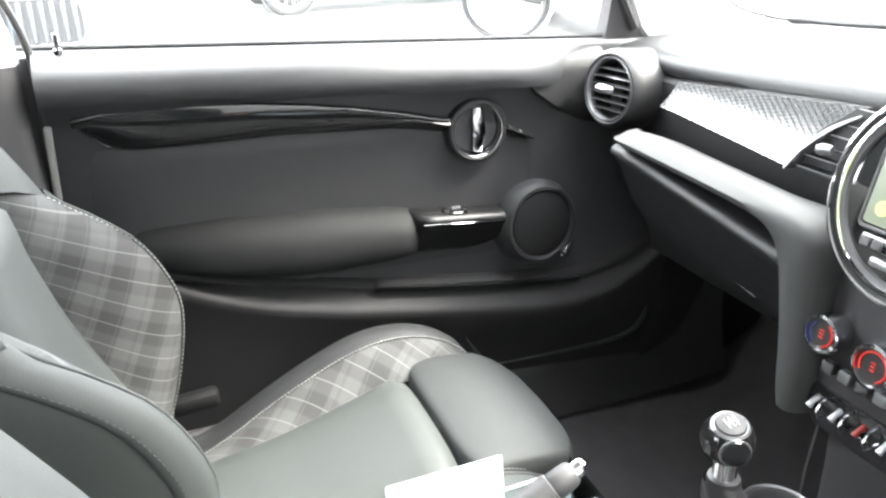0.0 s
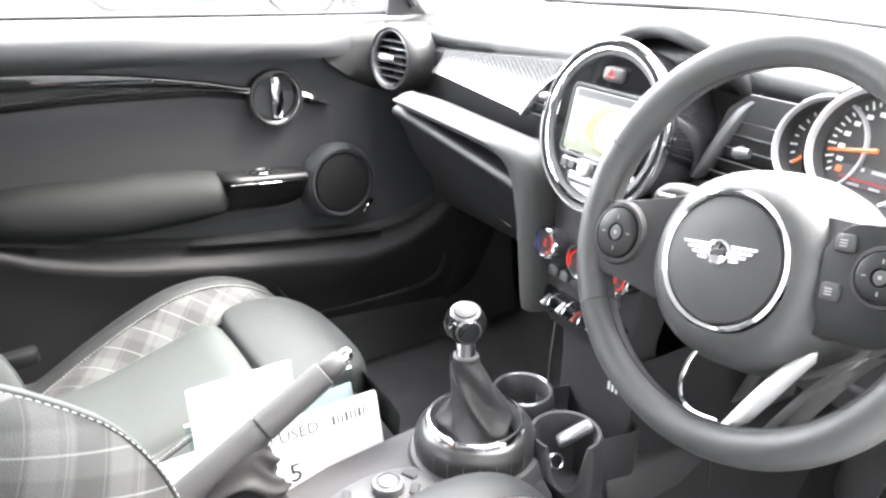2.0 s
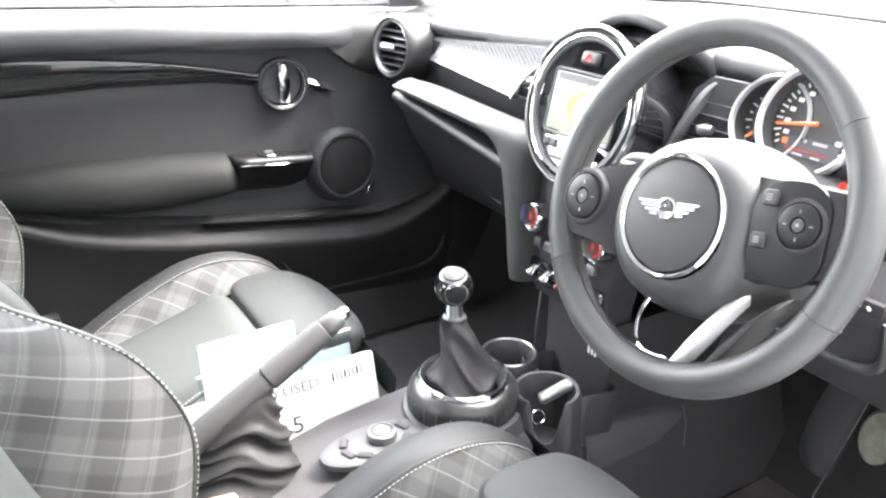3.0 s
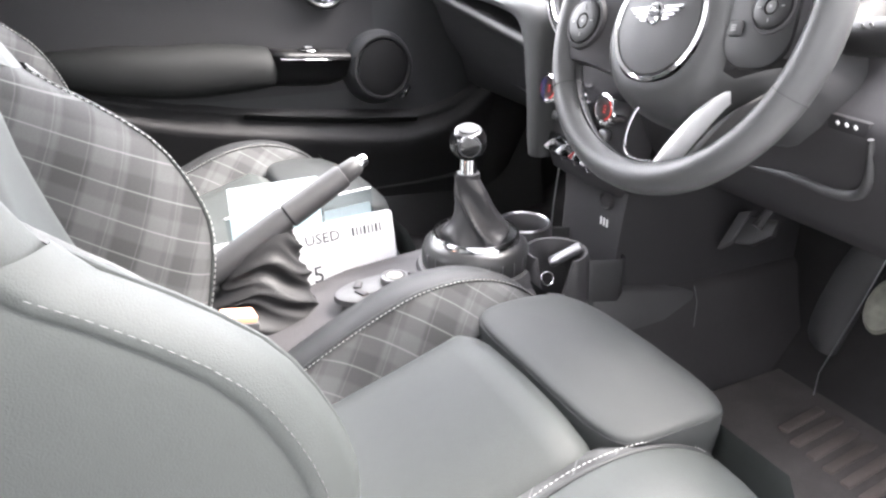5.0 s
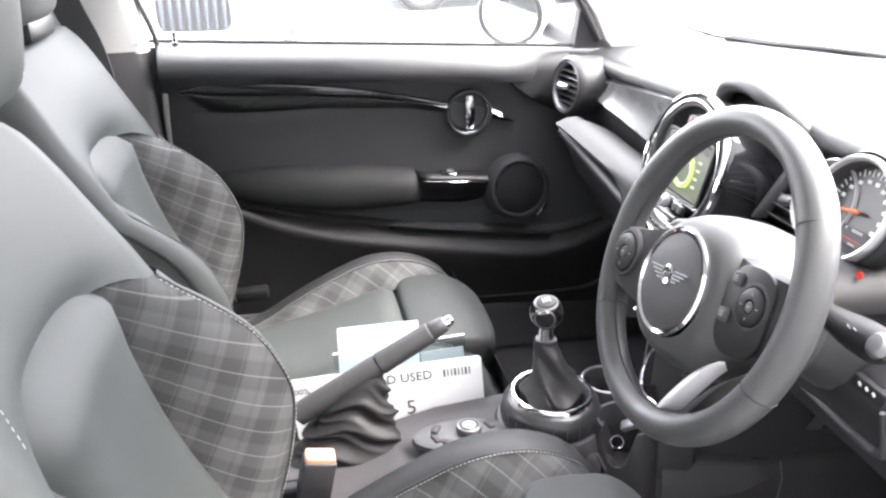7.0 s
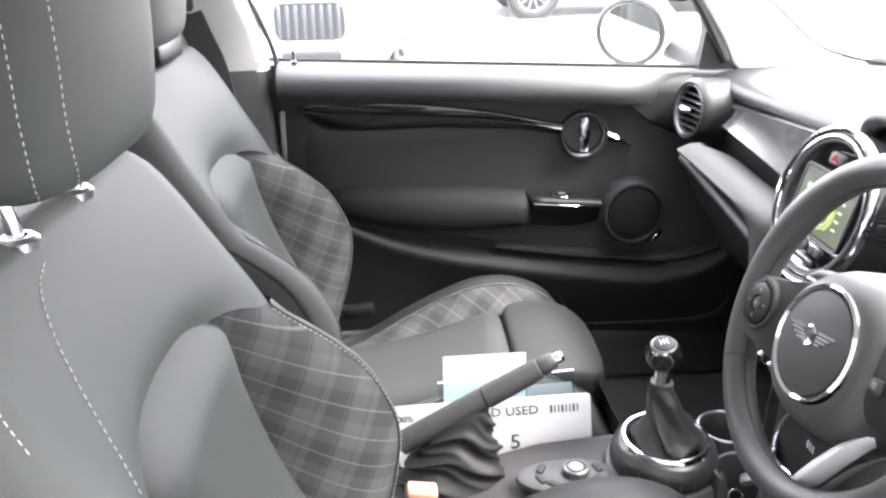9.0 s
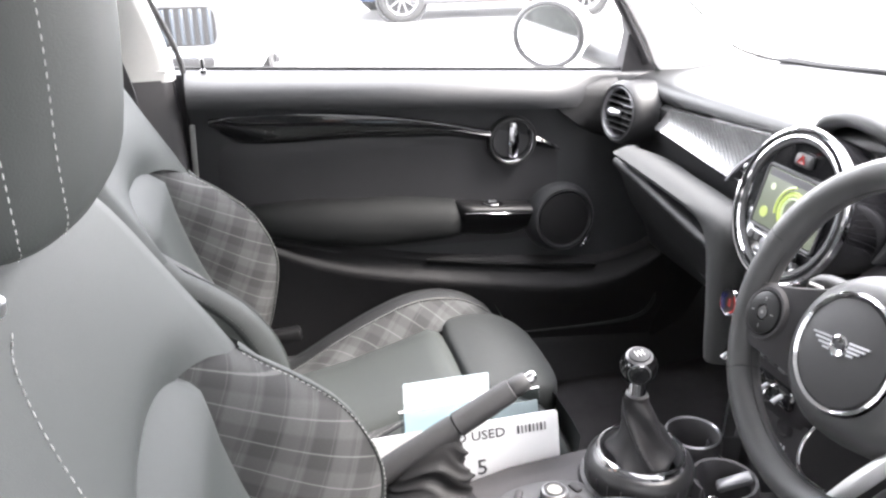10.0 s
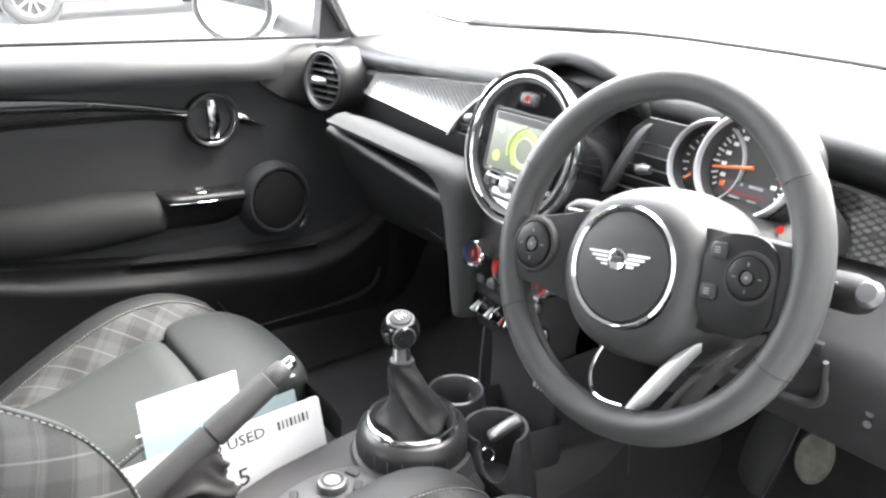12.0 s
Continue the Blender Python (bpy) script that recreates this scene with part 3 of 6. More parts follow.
# unseen wall added behind the open driver door to cut sky light
solo("light_block_wall", rbox((16.0, 0.3, 4.4), 0.0, 1, pose(0.5, -2.0, 2.2)), mat("grey_block_wall", (0.20, 0.20, 0.197), 0.9, 0, 0.2, 3, 0.3, 60), "unseen plain grey wall added to block light from the driver side", "wall", "structure", smooth=False)


def shell():
    """Body round the cabin: pillars, roof, floor, bonnet, rear."""
    # front pillar with sail corner, passenger side
    for name, s in (("pillar_1", 1), ("pillar_2", -1)):
        q = thing(name, (1.0, s * 0.64, 0.94), "pale grey trimmed front roof pillar", "pillar", kind="structure")
        yy = lambda y: y if s > 0 else -0.06 - y
        base = spline([(1.22, 0.655, 0.90), (1.02, 0.648, 0.945), (0.955, 0.640, 1.03), (0.88, 0.618, 1.125), (0.79, 0.590, 1.23), (0.69, 0.56, 1.315), (0.55, 0.535, 1.345)], 22)
        rows = []
        for i, p in enumerate(base):
            t = (base[min(i + 1, 21)] - base[max(i - 1, 0)])
            t /= np.linalg.norm(t)
            n = np.array([t[2], 0, -t[0]])
            w = 0.040 if i > 3 else 0.040 + 0.02 * (3 - i)
            rows.append([(p[0] + n[0] * a * w, yy(p[1] + b), p[2] + n[2] * a * w) for a, b in ((-1, 0.035), (-1, 0.012), (-0.8, 0.0), (0, -0.008), (0.8, -0.004), (1.0, 0.012), (1.0, 0.035))])
        part("pillar_trim", loft(rows, around=True, caps=True), TRIM_LIGHT, q, "pale grey pillar trim")
        if s > 0:
            sail = [(0.885, 0.646, 0.946), (0.889, 0.644, 0.985), (0.892, 0.640, 1.022), (0.884, 0.636, 1.050), (0.908, 0.640, 1.030), (0.962, 0.648, 0.944)]
            bm = bmesh.new()
            a = [bm.verts.new(v) for v in sail]
            b = [bm.verts.new((v[0], v[1] + 0.03, v[2])) for v in sail]
            bm.faces.new(a); bm.faces.new(b[::-1])
            for i in range(6):
                bm.faces.new((a[i], b[i], b[(i + 1) % 6], a[(i + 1) % 6]))
            part("sail_corner", bm, DEEP, q, "black mirror corner")
        if s > 0:
            part("window_frame", tube(spline([(0.940, 0.645, 0.962), (0.906, 0.641, 1.018), (0.864, 0.630, 1.080), (0.80, 0.610, 1.160), (0.72, 0.580, 1.250), (0.62, 0.55, 1.310)], 24), 0.0095, 8), DEEP, q, "dark door window frame")
        # door window frame rail
        part("roof_rail", tube([(0.60, yy(0.54), 1.335), (0.30, yy(0.54), 1.335), (0.0, yy(0.545), 1.345), (-0.6, yy(0.54), 1.33), (-1.2, yy(0.50), 1.28)], 0.03, 8), TRIM_LIGHT, q)
    # rear-of-door pillar
    q = thing("pillar_3", (-0.1, 0.66, 0.4), "door pillar, pale grey above and black below", "pillar", kind="structure")
    rows = []
    for z, xf, xr, y in ((0.970, 0.014, -0.30, 0.667), (1.0, 0.012, -0.29, 0.664), (1.06, 0.0, -0.27, 0.652), (1.15, -0.024, -0.24, 0.615), (1.25, -0.06, -0.23, 0.57), (1.34, -0.09, -0.23, 0.535)):
        rows.append([(xf, y + 0.03, z), (xf - 0.004, y + 0.006, z), (xf - 0.02, y - 0.004, z), ((xf + xr) / 2 + 0.02, y - 0.012, z), (xr, y, z)])
    part("upper_trim", loft(rows), TRIM_LIGHT, q, "pale grey upper trim", angle=60)
    rows = []
    for z, xf, y in ((0.974, 0.006, 0.666), (0.90, 0.012, 0.662), (0.80, 0.016, 0.650), (0.65, 0.016, 0.640), (0.40, 0.02, 0.64), (0.25, 0.02, 0.64)):
        rows.append([(xf + 0.002, y + 0.035, z), (xf, y + 0.008, z), (xf - 0.016, y - 0.004, z), (xf - 0.12, y - 0.014, z), (-0.5, y - 0.03, z), (-1.1, y - 0.08, z)])
    part("lower_trim", loft(rows), HARD, q, "black lower side trim", angle=60)
    part("door_seal", tube(spline([(-0.05, 0.625, 1.22), (0.0, 0.676, 1.085), (0.029, 0.690, 0.982), (0.028, 0.686, 0.85), (0.026, 0.675, 0.65), (0.034, 0.67, 0.45)], 20), 0.0055, 8), RUBBER, q, "black door seal")
    part("shut_face", rbox((0.085, 0.006, 0.64), 0.002, 1, pose(0.012, 0.708, 0.655)), DEEP, q, "black door shut face")
    part("striker_strip", rbox((0.010, 0.012, 0.105), 0.003, 2, pose(0.030, 0.672, 0.835, 0, 3, 0)), STRIP, q, "pale grey latch strip")
    # roof and headliner
    rows, rows2 = [], []
    for x in (0.70, 0.62, 0.45, 0.1, -0.3, -0.8, -1.2, -1.35):
        zc = ramp(x, [(-1.35, 1.29), (-1.2, 1.345), (-0.8, 1.385), (-0.2, 1.405), (0.2, 1.405), (0.5, 1.39), (0.70, 1.355)])
        rows.append([(x, -0.03 + y, zc - 0.10 * abs(y / 0.60) ** 3) for y in (-0.62, -0.5, -0.3, 0, 0.3, 0.5, 0.62)])
        rows2.append([(x, -0.03 + y, zc - 0.035 - 0.07 * abs(y / 0.60) ** 3) for y in (-0.58, -0.5, -0.3, 0, 0.3, 0.5, 0.58)])
    solo("roof", loft(rows), PAINT, "white painted car roof", "roof", "structure")
    solo("ceiling", loft(rows2), TRIM_LIGHT, "pale grey fabric headliner", "ceiling", "structure")
    # floor, sills, bulkhead
    rows = [[(x, y, z) for y, z in ((-0.72, 0.36), (-0.66, 0.345), (-0.62, 0.27), (-0.58, 0.25), (-0.20, 0.25), (0.14, 0.25), (0.56, 0.25), (0.62, 0.275), (0.645, 0.335), (0.70, 0.345))] for x in (-1.1, -0.5, 0.0, 0.5, 1.0)]
    rows += [[(x, y, z + k) for y, z in ((-0.72, 0.36), (-0.66, 0.345), (-0.62, 0.27), (-0.58, 0.25), (-0.20, 0.25), (0.14, 0.25), (0.56, 0.25), (0.62, 0.275), (0.645, 0.335), (0.70, 0.345))] for x, k in ((1.12, 0.0), (1.25, 0.10), (1.38, 0.30), (1.42, 0.48))]
    solo("floor", loft(rows), CARPET, "black carpeted car floor and bulkhead", "floor", "structure", angle=60)
    rows = [[(x, 0.60 + q, z) for z, q in ((0.27, -0.02), (0.305, 0.012), (0.330, 0.030), (0.352, 0.045), (0.360, 0.08))] for x in (-0.05, 0.3, 0.7, 1.0)]
    rows += [[(1.15, 0.58 + q, z) for z, q in ((0.30, -0.02), (0.38, 0.0), (0.45, 0.01), (0.52, 0.02), (0.60, 0.05))]]
    solo("sill_plate", loft(rows), FOOT, "black plastic door sill trim", "sill", "structure", angle=60)
    for s in (1, -1):
        rows = []
        for x, y in ((0.985, 0.66), (1.0, 0.628), (1.05, 0.612), (1.2, 0.60), (1.42, 0.58)):
            rows.append([(x, y if s > 0 else -0.06 - y, z) for z in (0.26, 0.4, 0.55, 0.7, 0.85, 0.93)])
        solo("kick_panel_1" if s > 0 else "kick_panel_2", loft(rows), FOOT, "dark footwell side trim", "trim", "structure", angle=60)
    # bonnet, front, rear body
    rows = []
    for x, z, w in ((1.44, 0.947, 0.76), (1.62, 0.952, 0.78), (1.9, 0.92, 0.76), (2.15, 0.84, 0.72), (2.28, 0.68, 0.68), (2.33, 0.45, 0.66), (2.25, 0.25, 0.64)):
        rows.append([(x - 0.10 * abs(y) ** 3, -0.03 + w * y, z - 0.016 * abs(y) ** 4) for y in (-1, -0.8, -0.5, 0, 0.5, 0.8, 1)])
    solo("bonnet", loft(rows), PAINT, "white car bonnet and nose", "bonnet", "structure", angle=60)
    for s in (1, -1):
        ysd = lambda y: y if s > 0 else -0.06 - y
        rows = [[(x, ysd(y), z) for y, z in ((0.70, 0.93), (0.78, 0.85), (0.81, 0.6), (0.79, 0.35), (0.72, 0.22))] for x in (1.02, 1.4, 1.8, 2.1, 2.25)]
        solo("front_wing_1" if s > 0 else "front_wing_2", loft(rows), PAINT, "white front wing of the car", "wing", "structure", angle=60)
        rows = [[(x, ysd(y), z) for y, z in ((0.66, 0.99), (0.76, 0.90), (0.81, 0.6), (0.79, 0.35), (0.72, 0.22))] for x in (0.0 if s > 0 else -0.12, -0.6, -1.2, -1.45)]
        solo("rear_wing_1" if s > 0 else "rear_wing_2", loft(rows), PAINT, "white rear wing of the car", "wing", "structure", angle=60)
    rows = [[(x, -0.03 + y, z) for y in (-0.78, -0.4, 0, 0.4, 0.78)] for x, z in ((-1.36, 0.98), (-1.46, 0.85), (-1.5, 0.6), (-1.48, 0.3))]
    solo("tailgate", loft(rows), PAINT, "white lower tailgate of the car", "tailgate", "structure", angle=60)
    rows = [[(x, -0.03 + y, z) for y in (-0.66, -0.4, 0, 0.4, 0.66)] for x, z in ((-0.62, 0.30), (-0.58, 0.50), (-0.95, 0.55), (-1.02, 0.62), (-1.18, 0.98), (-1.22, 0.97), (-1.30, 0.4))]
    solo("rear_bench", loft(rows), LEATHER, "dark leatherette rear bench seat", "seat", angle=60)
    # windscreen with dark edge band
    w = thing("windscreen", (1.45, -0.03, 0.96), "clear curved windscreen with black edge", "windscreen", kind="structure")
    rows = []
    for i in range(13):
        y = -0.66 + 1.26 * i / 12
        k = abs((y + 0.03) / 0.63)
        bx, tx = 1.43 - 0.22 * k ** 2.2, 0.70 - 0.06 * k ** 2
        rows.append([(bx + (tx - bx) * v, y * (1 - 0.14 * v), 0.965 + 0.02 * (1 - k) * 0 + (1.355 - 0.965 - 0.03 * k) * v + 0.02 * math.sin(math.pi * v)) for v in (0, 0.2, 0.4, 0.6, 0.8, 1)])
    gl = part("glass", loft(rows), GLASS, w)
    gl.visible_shadow = False
    lower = spline([(0.95, 0.585, 1.115), (1.02, 0.604, 1.064), (1.11, 0.613, 0.993), (1.165, 0.588, 0.971), (1.195, 0.555, 0.9655), (1.24, 0.486, 0.962), (1.31, 0.40, 0.962), (1.38, 0.25, 0.962), (1.392, 0.05, 0.962), (1.37, -0.21, 0.962), (1.30, -0.42, 0.962), (1.18, -0.62, 0.965)], 60)
    rad = [(0.0022 if i < 22 else 0.0036) + (0.0058 * math.exp(-((i - 22) / 10.0) ** 2) if i >= 22 else 0.0058 * math.exp(-((i - 22) / 1.0) ** 2)) + 0.0008 * min(1, i / 20) for i in range(60)]
    part("black_edge", tube(lower, rad, 8), RUBBER, w, "black edge band and parked wiper")
    # passenger door mirror
    q = thing("door_mirror", (0.86, 0.80, 0.93), "oval chrome-edged door mirror in a white housing", "mirror")
    mm = axes((0.795, 0.84, 0.998), (0.72, -0.69, 0.0), (0.0, 0.0, 1))
    mm = mm @ Matrix.Diagonal((1.12, 0.98, 1, 1))
    part("housing", lathe([(0.070, 0.004), (0.078, -0.004), (0.082, -0.03), (0.075, -0.07), (0.05, -0.10), (0.0, -0.115)], 40, mm), PAINT, q)
    part("bezel", lathe([(0.064, 0.0), (0.065, 0.006), (0.070, 0.009), (0.076, 0.004), (0.077, -0.004)], 40, mm), GRAB, q, "dark mirror rim")
    part("mirror_glass", lathe([(0.066, 0.001), (0.03, 0.002), (0, 0.002)], 40, mm), MIRROR, q)
    part("stalk", tube([(0.86, 0.84, 0.975), (0.90, 0.78, 0.955), (0.93, 0.69, 0.95)], [0.026, 0.022, 0.030], 12), GRAIN, q, "dark mirror foot")


shell()


# ---- dashboard ----
YC = -0.03


def round_vent(parent, c, r, turn=0.18):
    m = axes(c, (turn, -1, 0), (0.10, 0, 1))
    v = part("air_vent", lathe([(r * 1.14, -0.085), (r * 1.16, -0.045), (r * 1.155, -0.0445), (r * 1.145, -0.043), (r * 1.14, -0.012), (r * 1.09, -0.002), (r * 0.99, 0.003), (r * 0.92, 0.000), (r * 0.90, -0.010)], 48, m), VENT, parent, "round end air vent")
    part("vent_ring", lathe([(r * 0.905, -0.010), (r * 0.90, 0.0015), (r * 0.88, 0.003), (r * 0.855, 0.001), (r * 0.83, -0.010)], 48, m), DARK_SATIN, v, "dark chrome vent ring")
    part("vent_well", lathe([(r * 0.835, -0.008), (r * 0.80, -0.03), (0, -0.034)], 40, m), GRAB, v)
    for i in range(6):
        y = r * 1.36 * ((i + 0.5) / 6 - 0.5)
        w = 2 * math.sqrt((r * 0.81) ** 2 - y * y)
        sl = part("slat", rbox((w, 0.0015, 0.006), 0.0005, 1, m @ pose(0, y, -0.006, 8, 0, 0)), GRAB, v)
        part("slat_edge", rbox((w, 0.0008, 0.0010), 0, 1, m @ pose(0, y - 0.0017, -0.0026, 18, 0, 0)), SATIN, sl, "thin bright slat edge")
    for k in (-1, 1):
        part("vane", rbox((0.0014, r * 1.25, 0.010), 0, 1, m @ pose(k * r * 0.30, 0, -0.018)), GRAB, v)
    part("vent_knob", tube([m @ Vector((-0.022, 0, 0.003)), m @ Vector((-0.014, 0, 0.009)), m @ Vector((0.0, 0, 0.009)), m @ Vector((0.012, 0, 0.003))], [0.004, 0.0072, 0.0068, 0.004], 12), SATIN, v, "silver vent knob")
    return v


def rear_z(y):
    return ramp(y, [(-0.72, 0.935), (-0.45, 0.953), (-0.40, 0.958), (-0.2, 0.966), (0.1, 0.957), (0.13, 0.955), (0.471, 0.937), (0.643, 0.931)])


def trim_top(y):
    return ramp(abs(y - YC), [(0.0, 0.942), (0.17, 0.935), (0.463, 0.911), (0.7, 0.895)])


def trim_bot(y):
    return ramp(abs(y - YC), [(0.0, 0.840), (0.22, 0.849), (0.463, 0.870), (0.7, 0.875)])


def dashboard():
    d = thing("dashboard", (1.1, YC, 0.6), "black dashboard with dotted gloss trim and round display", "dashboard")
    ys = [0.655 - 1.37 * i / 48 for i in range(49)]
    rows = []
    for y in ys:
        k = abs((y - YC) / 0.69)
        bx = 1.44 - 0.24 * k ** 2.2
        z0 = rear_z(y)
        hump = 0.012 * math.exp(-((y + 0.045) / 0.09) ** 4)
        pts = [(bx, 0.955), (1.20, 0.962), (1.05, z0 + 0.016 + hump * 0.1), (0.97, z0 + 0.013 + hump * 0.35), (0.932, z0 + 0.0095 + hump * 0.85), (0.917, z0 + 0.006 + hump), (0.909, z0 + 0.001 + hump),
               (0.9045, z0 - 0.006 + hump * 0.9), (0.903, z0 - 0.014 + hump * 0.7), (0.905, z0 - 0.024 + hump * 0.5), (0.912, trim_top(y) + 0.0), (0.94, trim_top(y) - 0.02)]
        rows.append([(min(px, bx), y, pz) for px, pz in pts])
    part("top_panel", loft(rows), GRAIN, d, "grained soft dash top", angle=70)
    def top_z(x, y):
        return ramp(x, [(0.97, rear_z(y) + 0.0124), (1.05, rear_z(y) + 0.0162), (1.20, 0.962)])
    line = [(x, y, top_z(x, y) + 0.0016) for x, y in spline([(1.050, 0.080), (1.048, 0.050), (1.056, 0.015), (1.078, -0.008), (1.112, -0.022), (1.150, -0.030)], 24)]
    part("speaker_line", tube(line, [0.0004 + 0.0012 * math.sin(math.pi * i / 23) for i in range(24)], 6), RUBBER, d, "dark curved edge of the dash speaker")
    for k in range(5):
        part("demist_slot", rbox((0.004, 0.020, 0.0016), 0.0006, 1, pose(1.120 + 0.002 * k, -0.140 - 0.027 * k, top_z(1.12, -0.14 - 0.027 * k) + 0.0012)), RUBBER, d, "small dark demister slot")
    # dark body behind the trims
    rows = [[(x, y, z) for x, z in ((0.93, trim_top(y) + 0.01), (0.900, 0.90), (0.895, 0.85), (0.905, 0.80), (0.93, 0.70), (1.05, 0.62), (1.35, 0.62))] for y in ys]
    part("dash_core", loft(rows), LID, d)
    # dotted gloss trims
    for ya, yb in ((0.470, 0.135), (-0.395, -0.60)):
        rows = []
        for i in range(25):
            sec = []
            for k in range(9):
                v = k / 8
                y0 = ya - (0.018 * v if ya > 0 else 0)
                y1 = ramp(v, [(0.0, 0.208), (0.4, 0.188), (0.75, 0.158), (1.0, 0.125)]) if ya > 0 else yb
                y = y0 + (y1 - y0) * i / 24
                zt, zb = trim_top(y), trim_bot(y) - (0.008 if ya < 0 else 0.0)
                sec.append((0.872 + 0.018 * v + 0.004 * math.sin(math.pi * v), y, zb + (zt - zb) * v))
            rows.append([(sec[0][0] + 0.01, sec[0][1], sec[0][2] - 0.001)] + sec + [(sec[-1][0] + 0.01, sec[-1][1], sec[-1][2] + 0.001)])
        part("gloss_trim", loft(rows), DOTS, d, "dotted gloss trim panel", angle=50)
    # padded band, turning down into a cheek beside the centre stack
    upper = spline([(0.472, 0.837), (0.452, 0.846), (0.41, 0.849), (0.30, 0.846), (0.20, 0.842), (0.14, 0.840), (0.10, 0.836), (0.075, 0.825), (0.060, 0.80), (0.055, 0.76), (0.052, 0.70), (0.050, 0.64), (0.052, 0.612)], 72)
    lower = spline([(0.472, 0.831), (0.452, 0.829), (0.40, 0.827), (0.30, 0.8225), (0.20, 0.818), (0.155, 0.8135), (0.135, 0.806), (0.124, 0.796), (0.117, 0.782), (0.111, 0.765), (0.099, 0.70), (0.092, 0.64), (0.086, 0.612)], 72)
    rows = []
    for o, i in zip(upper, lower):
        w = np.linalg.norm(o - i)
        n = (o - i) / w
        e = max(0.0, (o[0] - 0.435) / 0.037)
        fx = 0.035 * e * e
        at = lambda x, p, k: (x, p[0] + n[0] * k, p[1] + n[1] * k)
        rows.append([at(0.885, o, -0.030), at(0.868, o, -0.020), at(0.842, o, -0.009), at(0.815 + fx, o, 0.0), at(0.800 + fx, o, -0.001), at(0.790 + fx, o, -0.0045), at(0.7825 + fx, o, -0.010), at(0.779 + fx, (o + i) / 2, 0.0),
                     at(0.7805 + fx, i, 0.006), at(0.785 + fx, i, 0.002), at(0.793 + fx, i, 0.0), at(0.83, i, -0.004)])
    part("padded_band", loft(rows), PAD, d, "soft padded band", angle=60)
    # glovebox
    rows = []
    for i in range(17):
        y = 0.475 - 0.375 * i / 16
        zt = ramp(y, [(0.10, 0.776), (0.121, 0.780), (0.394, 0.813), (0.5, 0.822)])
        rows.append([(x, y, z) for x, z in ((0.86, zt - 0.002), (0.816, zt + 0.001), (0.806, zt + 0.0005), (0.799, zt - 0.003), (0.796, zt - 0.009), (0.798, zt - 0.015), (0.806, zt - 0.022), (0.815, zt - 0.034), (0.84, zt - 0.09), (0.872, zt - 0.135), (0.89, 0.635), (0.93, 0.615), (1.1, 0.60))])
    gb = part("glovebox", loft(rows), LID, d, "hard black glovebox lid", angle=50)
    part("glovebox_handle", rbox((0.012, 0.085, 0.022), 0.005, 2, pose(0.868, 0.255, 0.684, 8, 20, 0)), SOFT, gb, "recessed glovebox handle")
    # end vent
    round_vent(d, (0.838, 0.552, 0.885), 0.0545)
    # vents each side of the display
    for s, run in ((1, [(0.203, 0.853), (0.190, 0.880), (0.160, 0.910), (0.126, 0.930)]), (-1, [(-0.119, 0.848), (-0.132, 0.888), (-0.150, 0.926), (-0.170, 0.945)])):
        box = [(0.215, 0.848), (0.06, 0.848), (0.06, 0.935), (0.132, 0.935), (0.170, 0.908), (0.198, 0.880)] if s > 0 else [(-0.115, 0.846), (-0.275, 0.846), (-0.275, 0.945), (-0.165, 0.945), (-0.14, 0.926), (-0.125, 0.888)]
        vm = axes((0.884, 0, 0), (0, 1, 0), (0.0, 0, 1))
        v = part("air_vent", plate(box if s > 0 else box[::-1], 0.004, vm), RUBBER, d, "slatted centre air vent")
        P = spline(run, 18)
        wide = 0.010 if s > 0 else 0.016
        rows = []
        for k, (y, z) in enumerate(P):
            w = wide * (0.35 + 0.65 * math.sin(math.pi * (k + 2) / 21) ** 0.7)
            rows.append([(0.863 + 0.30 * (z - 0.85) * 1.0 + dx, y - w * q, z - w * 0.25 * q) for q, dx in ((0, 0.008), (0.04, -0.002), (0.3, -0.006), (0.7, -0.006), (0.96, -0.001), (1, 0.012))])
        part("vent_frame", loft(rows), DARK_SATIN, v, "satin silver vent frame", angle=50)
        for k in range(6):
            z = 0.856 + 0.0142 * k
            y0 = float(np.interp(z, [p[1] for p in P], [p[0] for p in P])) - wide
            y1 = 0.066 if s > 0 else -0.272
            part("slat", rbox((0.014, abs(y0 - y1), 0.0018), 0.0005, 1, pose(0.874 + 0.28 * (z - 0.85), (y0 + y1) / 2, z, 0, -12, 0)), GRAB, v)
            part("slat_edge", rbox((0.0012, abs(y0 - y1), 0.0010), 0, 1, pose(0.8668 + 0.28 * (z - 0.85), (y0 + y1) / 2, z + 0.0016, 0, -12, 0)), SATIN, v)
        part("vent_knob", tube([(0.874, 0.154 if s > 0 else -0.172, 0.886), (0.862, 0.152 if s > 0 else -0.176, 0.887), (0.864, 0.138 if s > 0 else -0.190, 0.889)], [0.006, 0.007, 0.005], 10), DARK_SATIN, v, "silver vent knob")
    # raised roll standing over the display
    rows = []
    for x, r, dz in ((0.885, 0.098, 0.0), (0.872, 0.100, 0.0), (0.866, 0.106, 0.0), (0.866, 0.114, 0.0), (0.872, 0.1205, 0.0), (0.884, 0.123, 0.0), (0.905, 0.121, -0.003), (0.94, 0.113, -0.012), (0.99, 0.098, -0.024), (1.05, 0.078, -0.034)):
        rows.append([(x + 0.05 * abs(math.cos(a)) ** 3, -0.038 - r * 1.08 * math.cos(a), 0.890 + dz + r * math.sin(a)) for a in np.linspace(radians(26), radians(154), 29)])
    part("display_hood", loft(rows), GRAIN, d, "soft hood over the display", angle=70)
    return d


dash = dashboard()


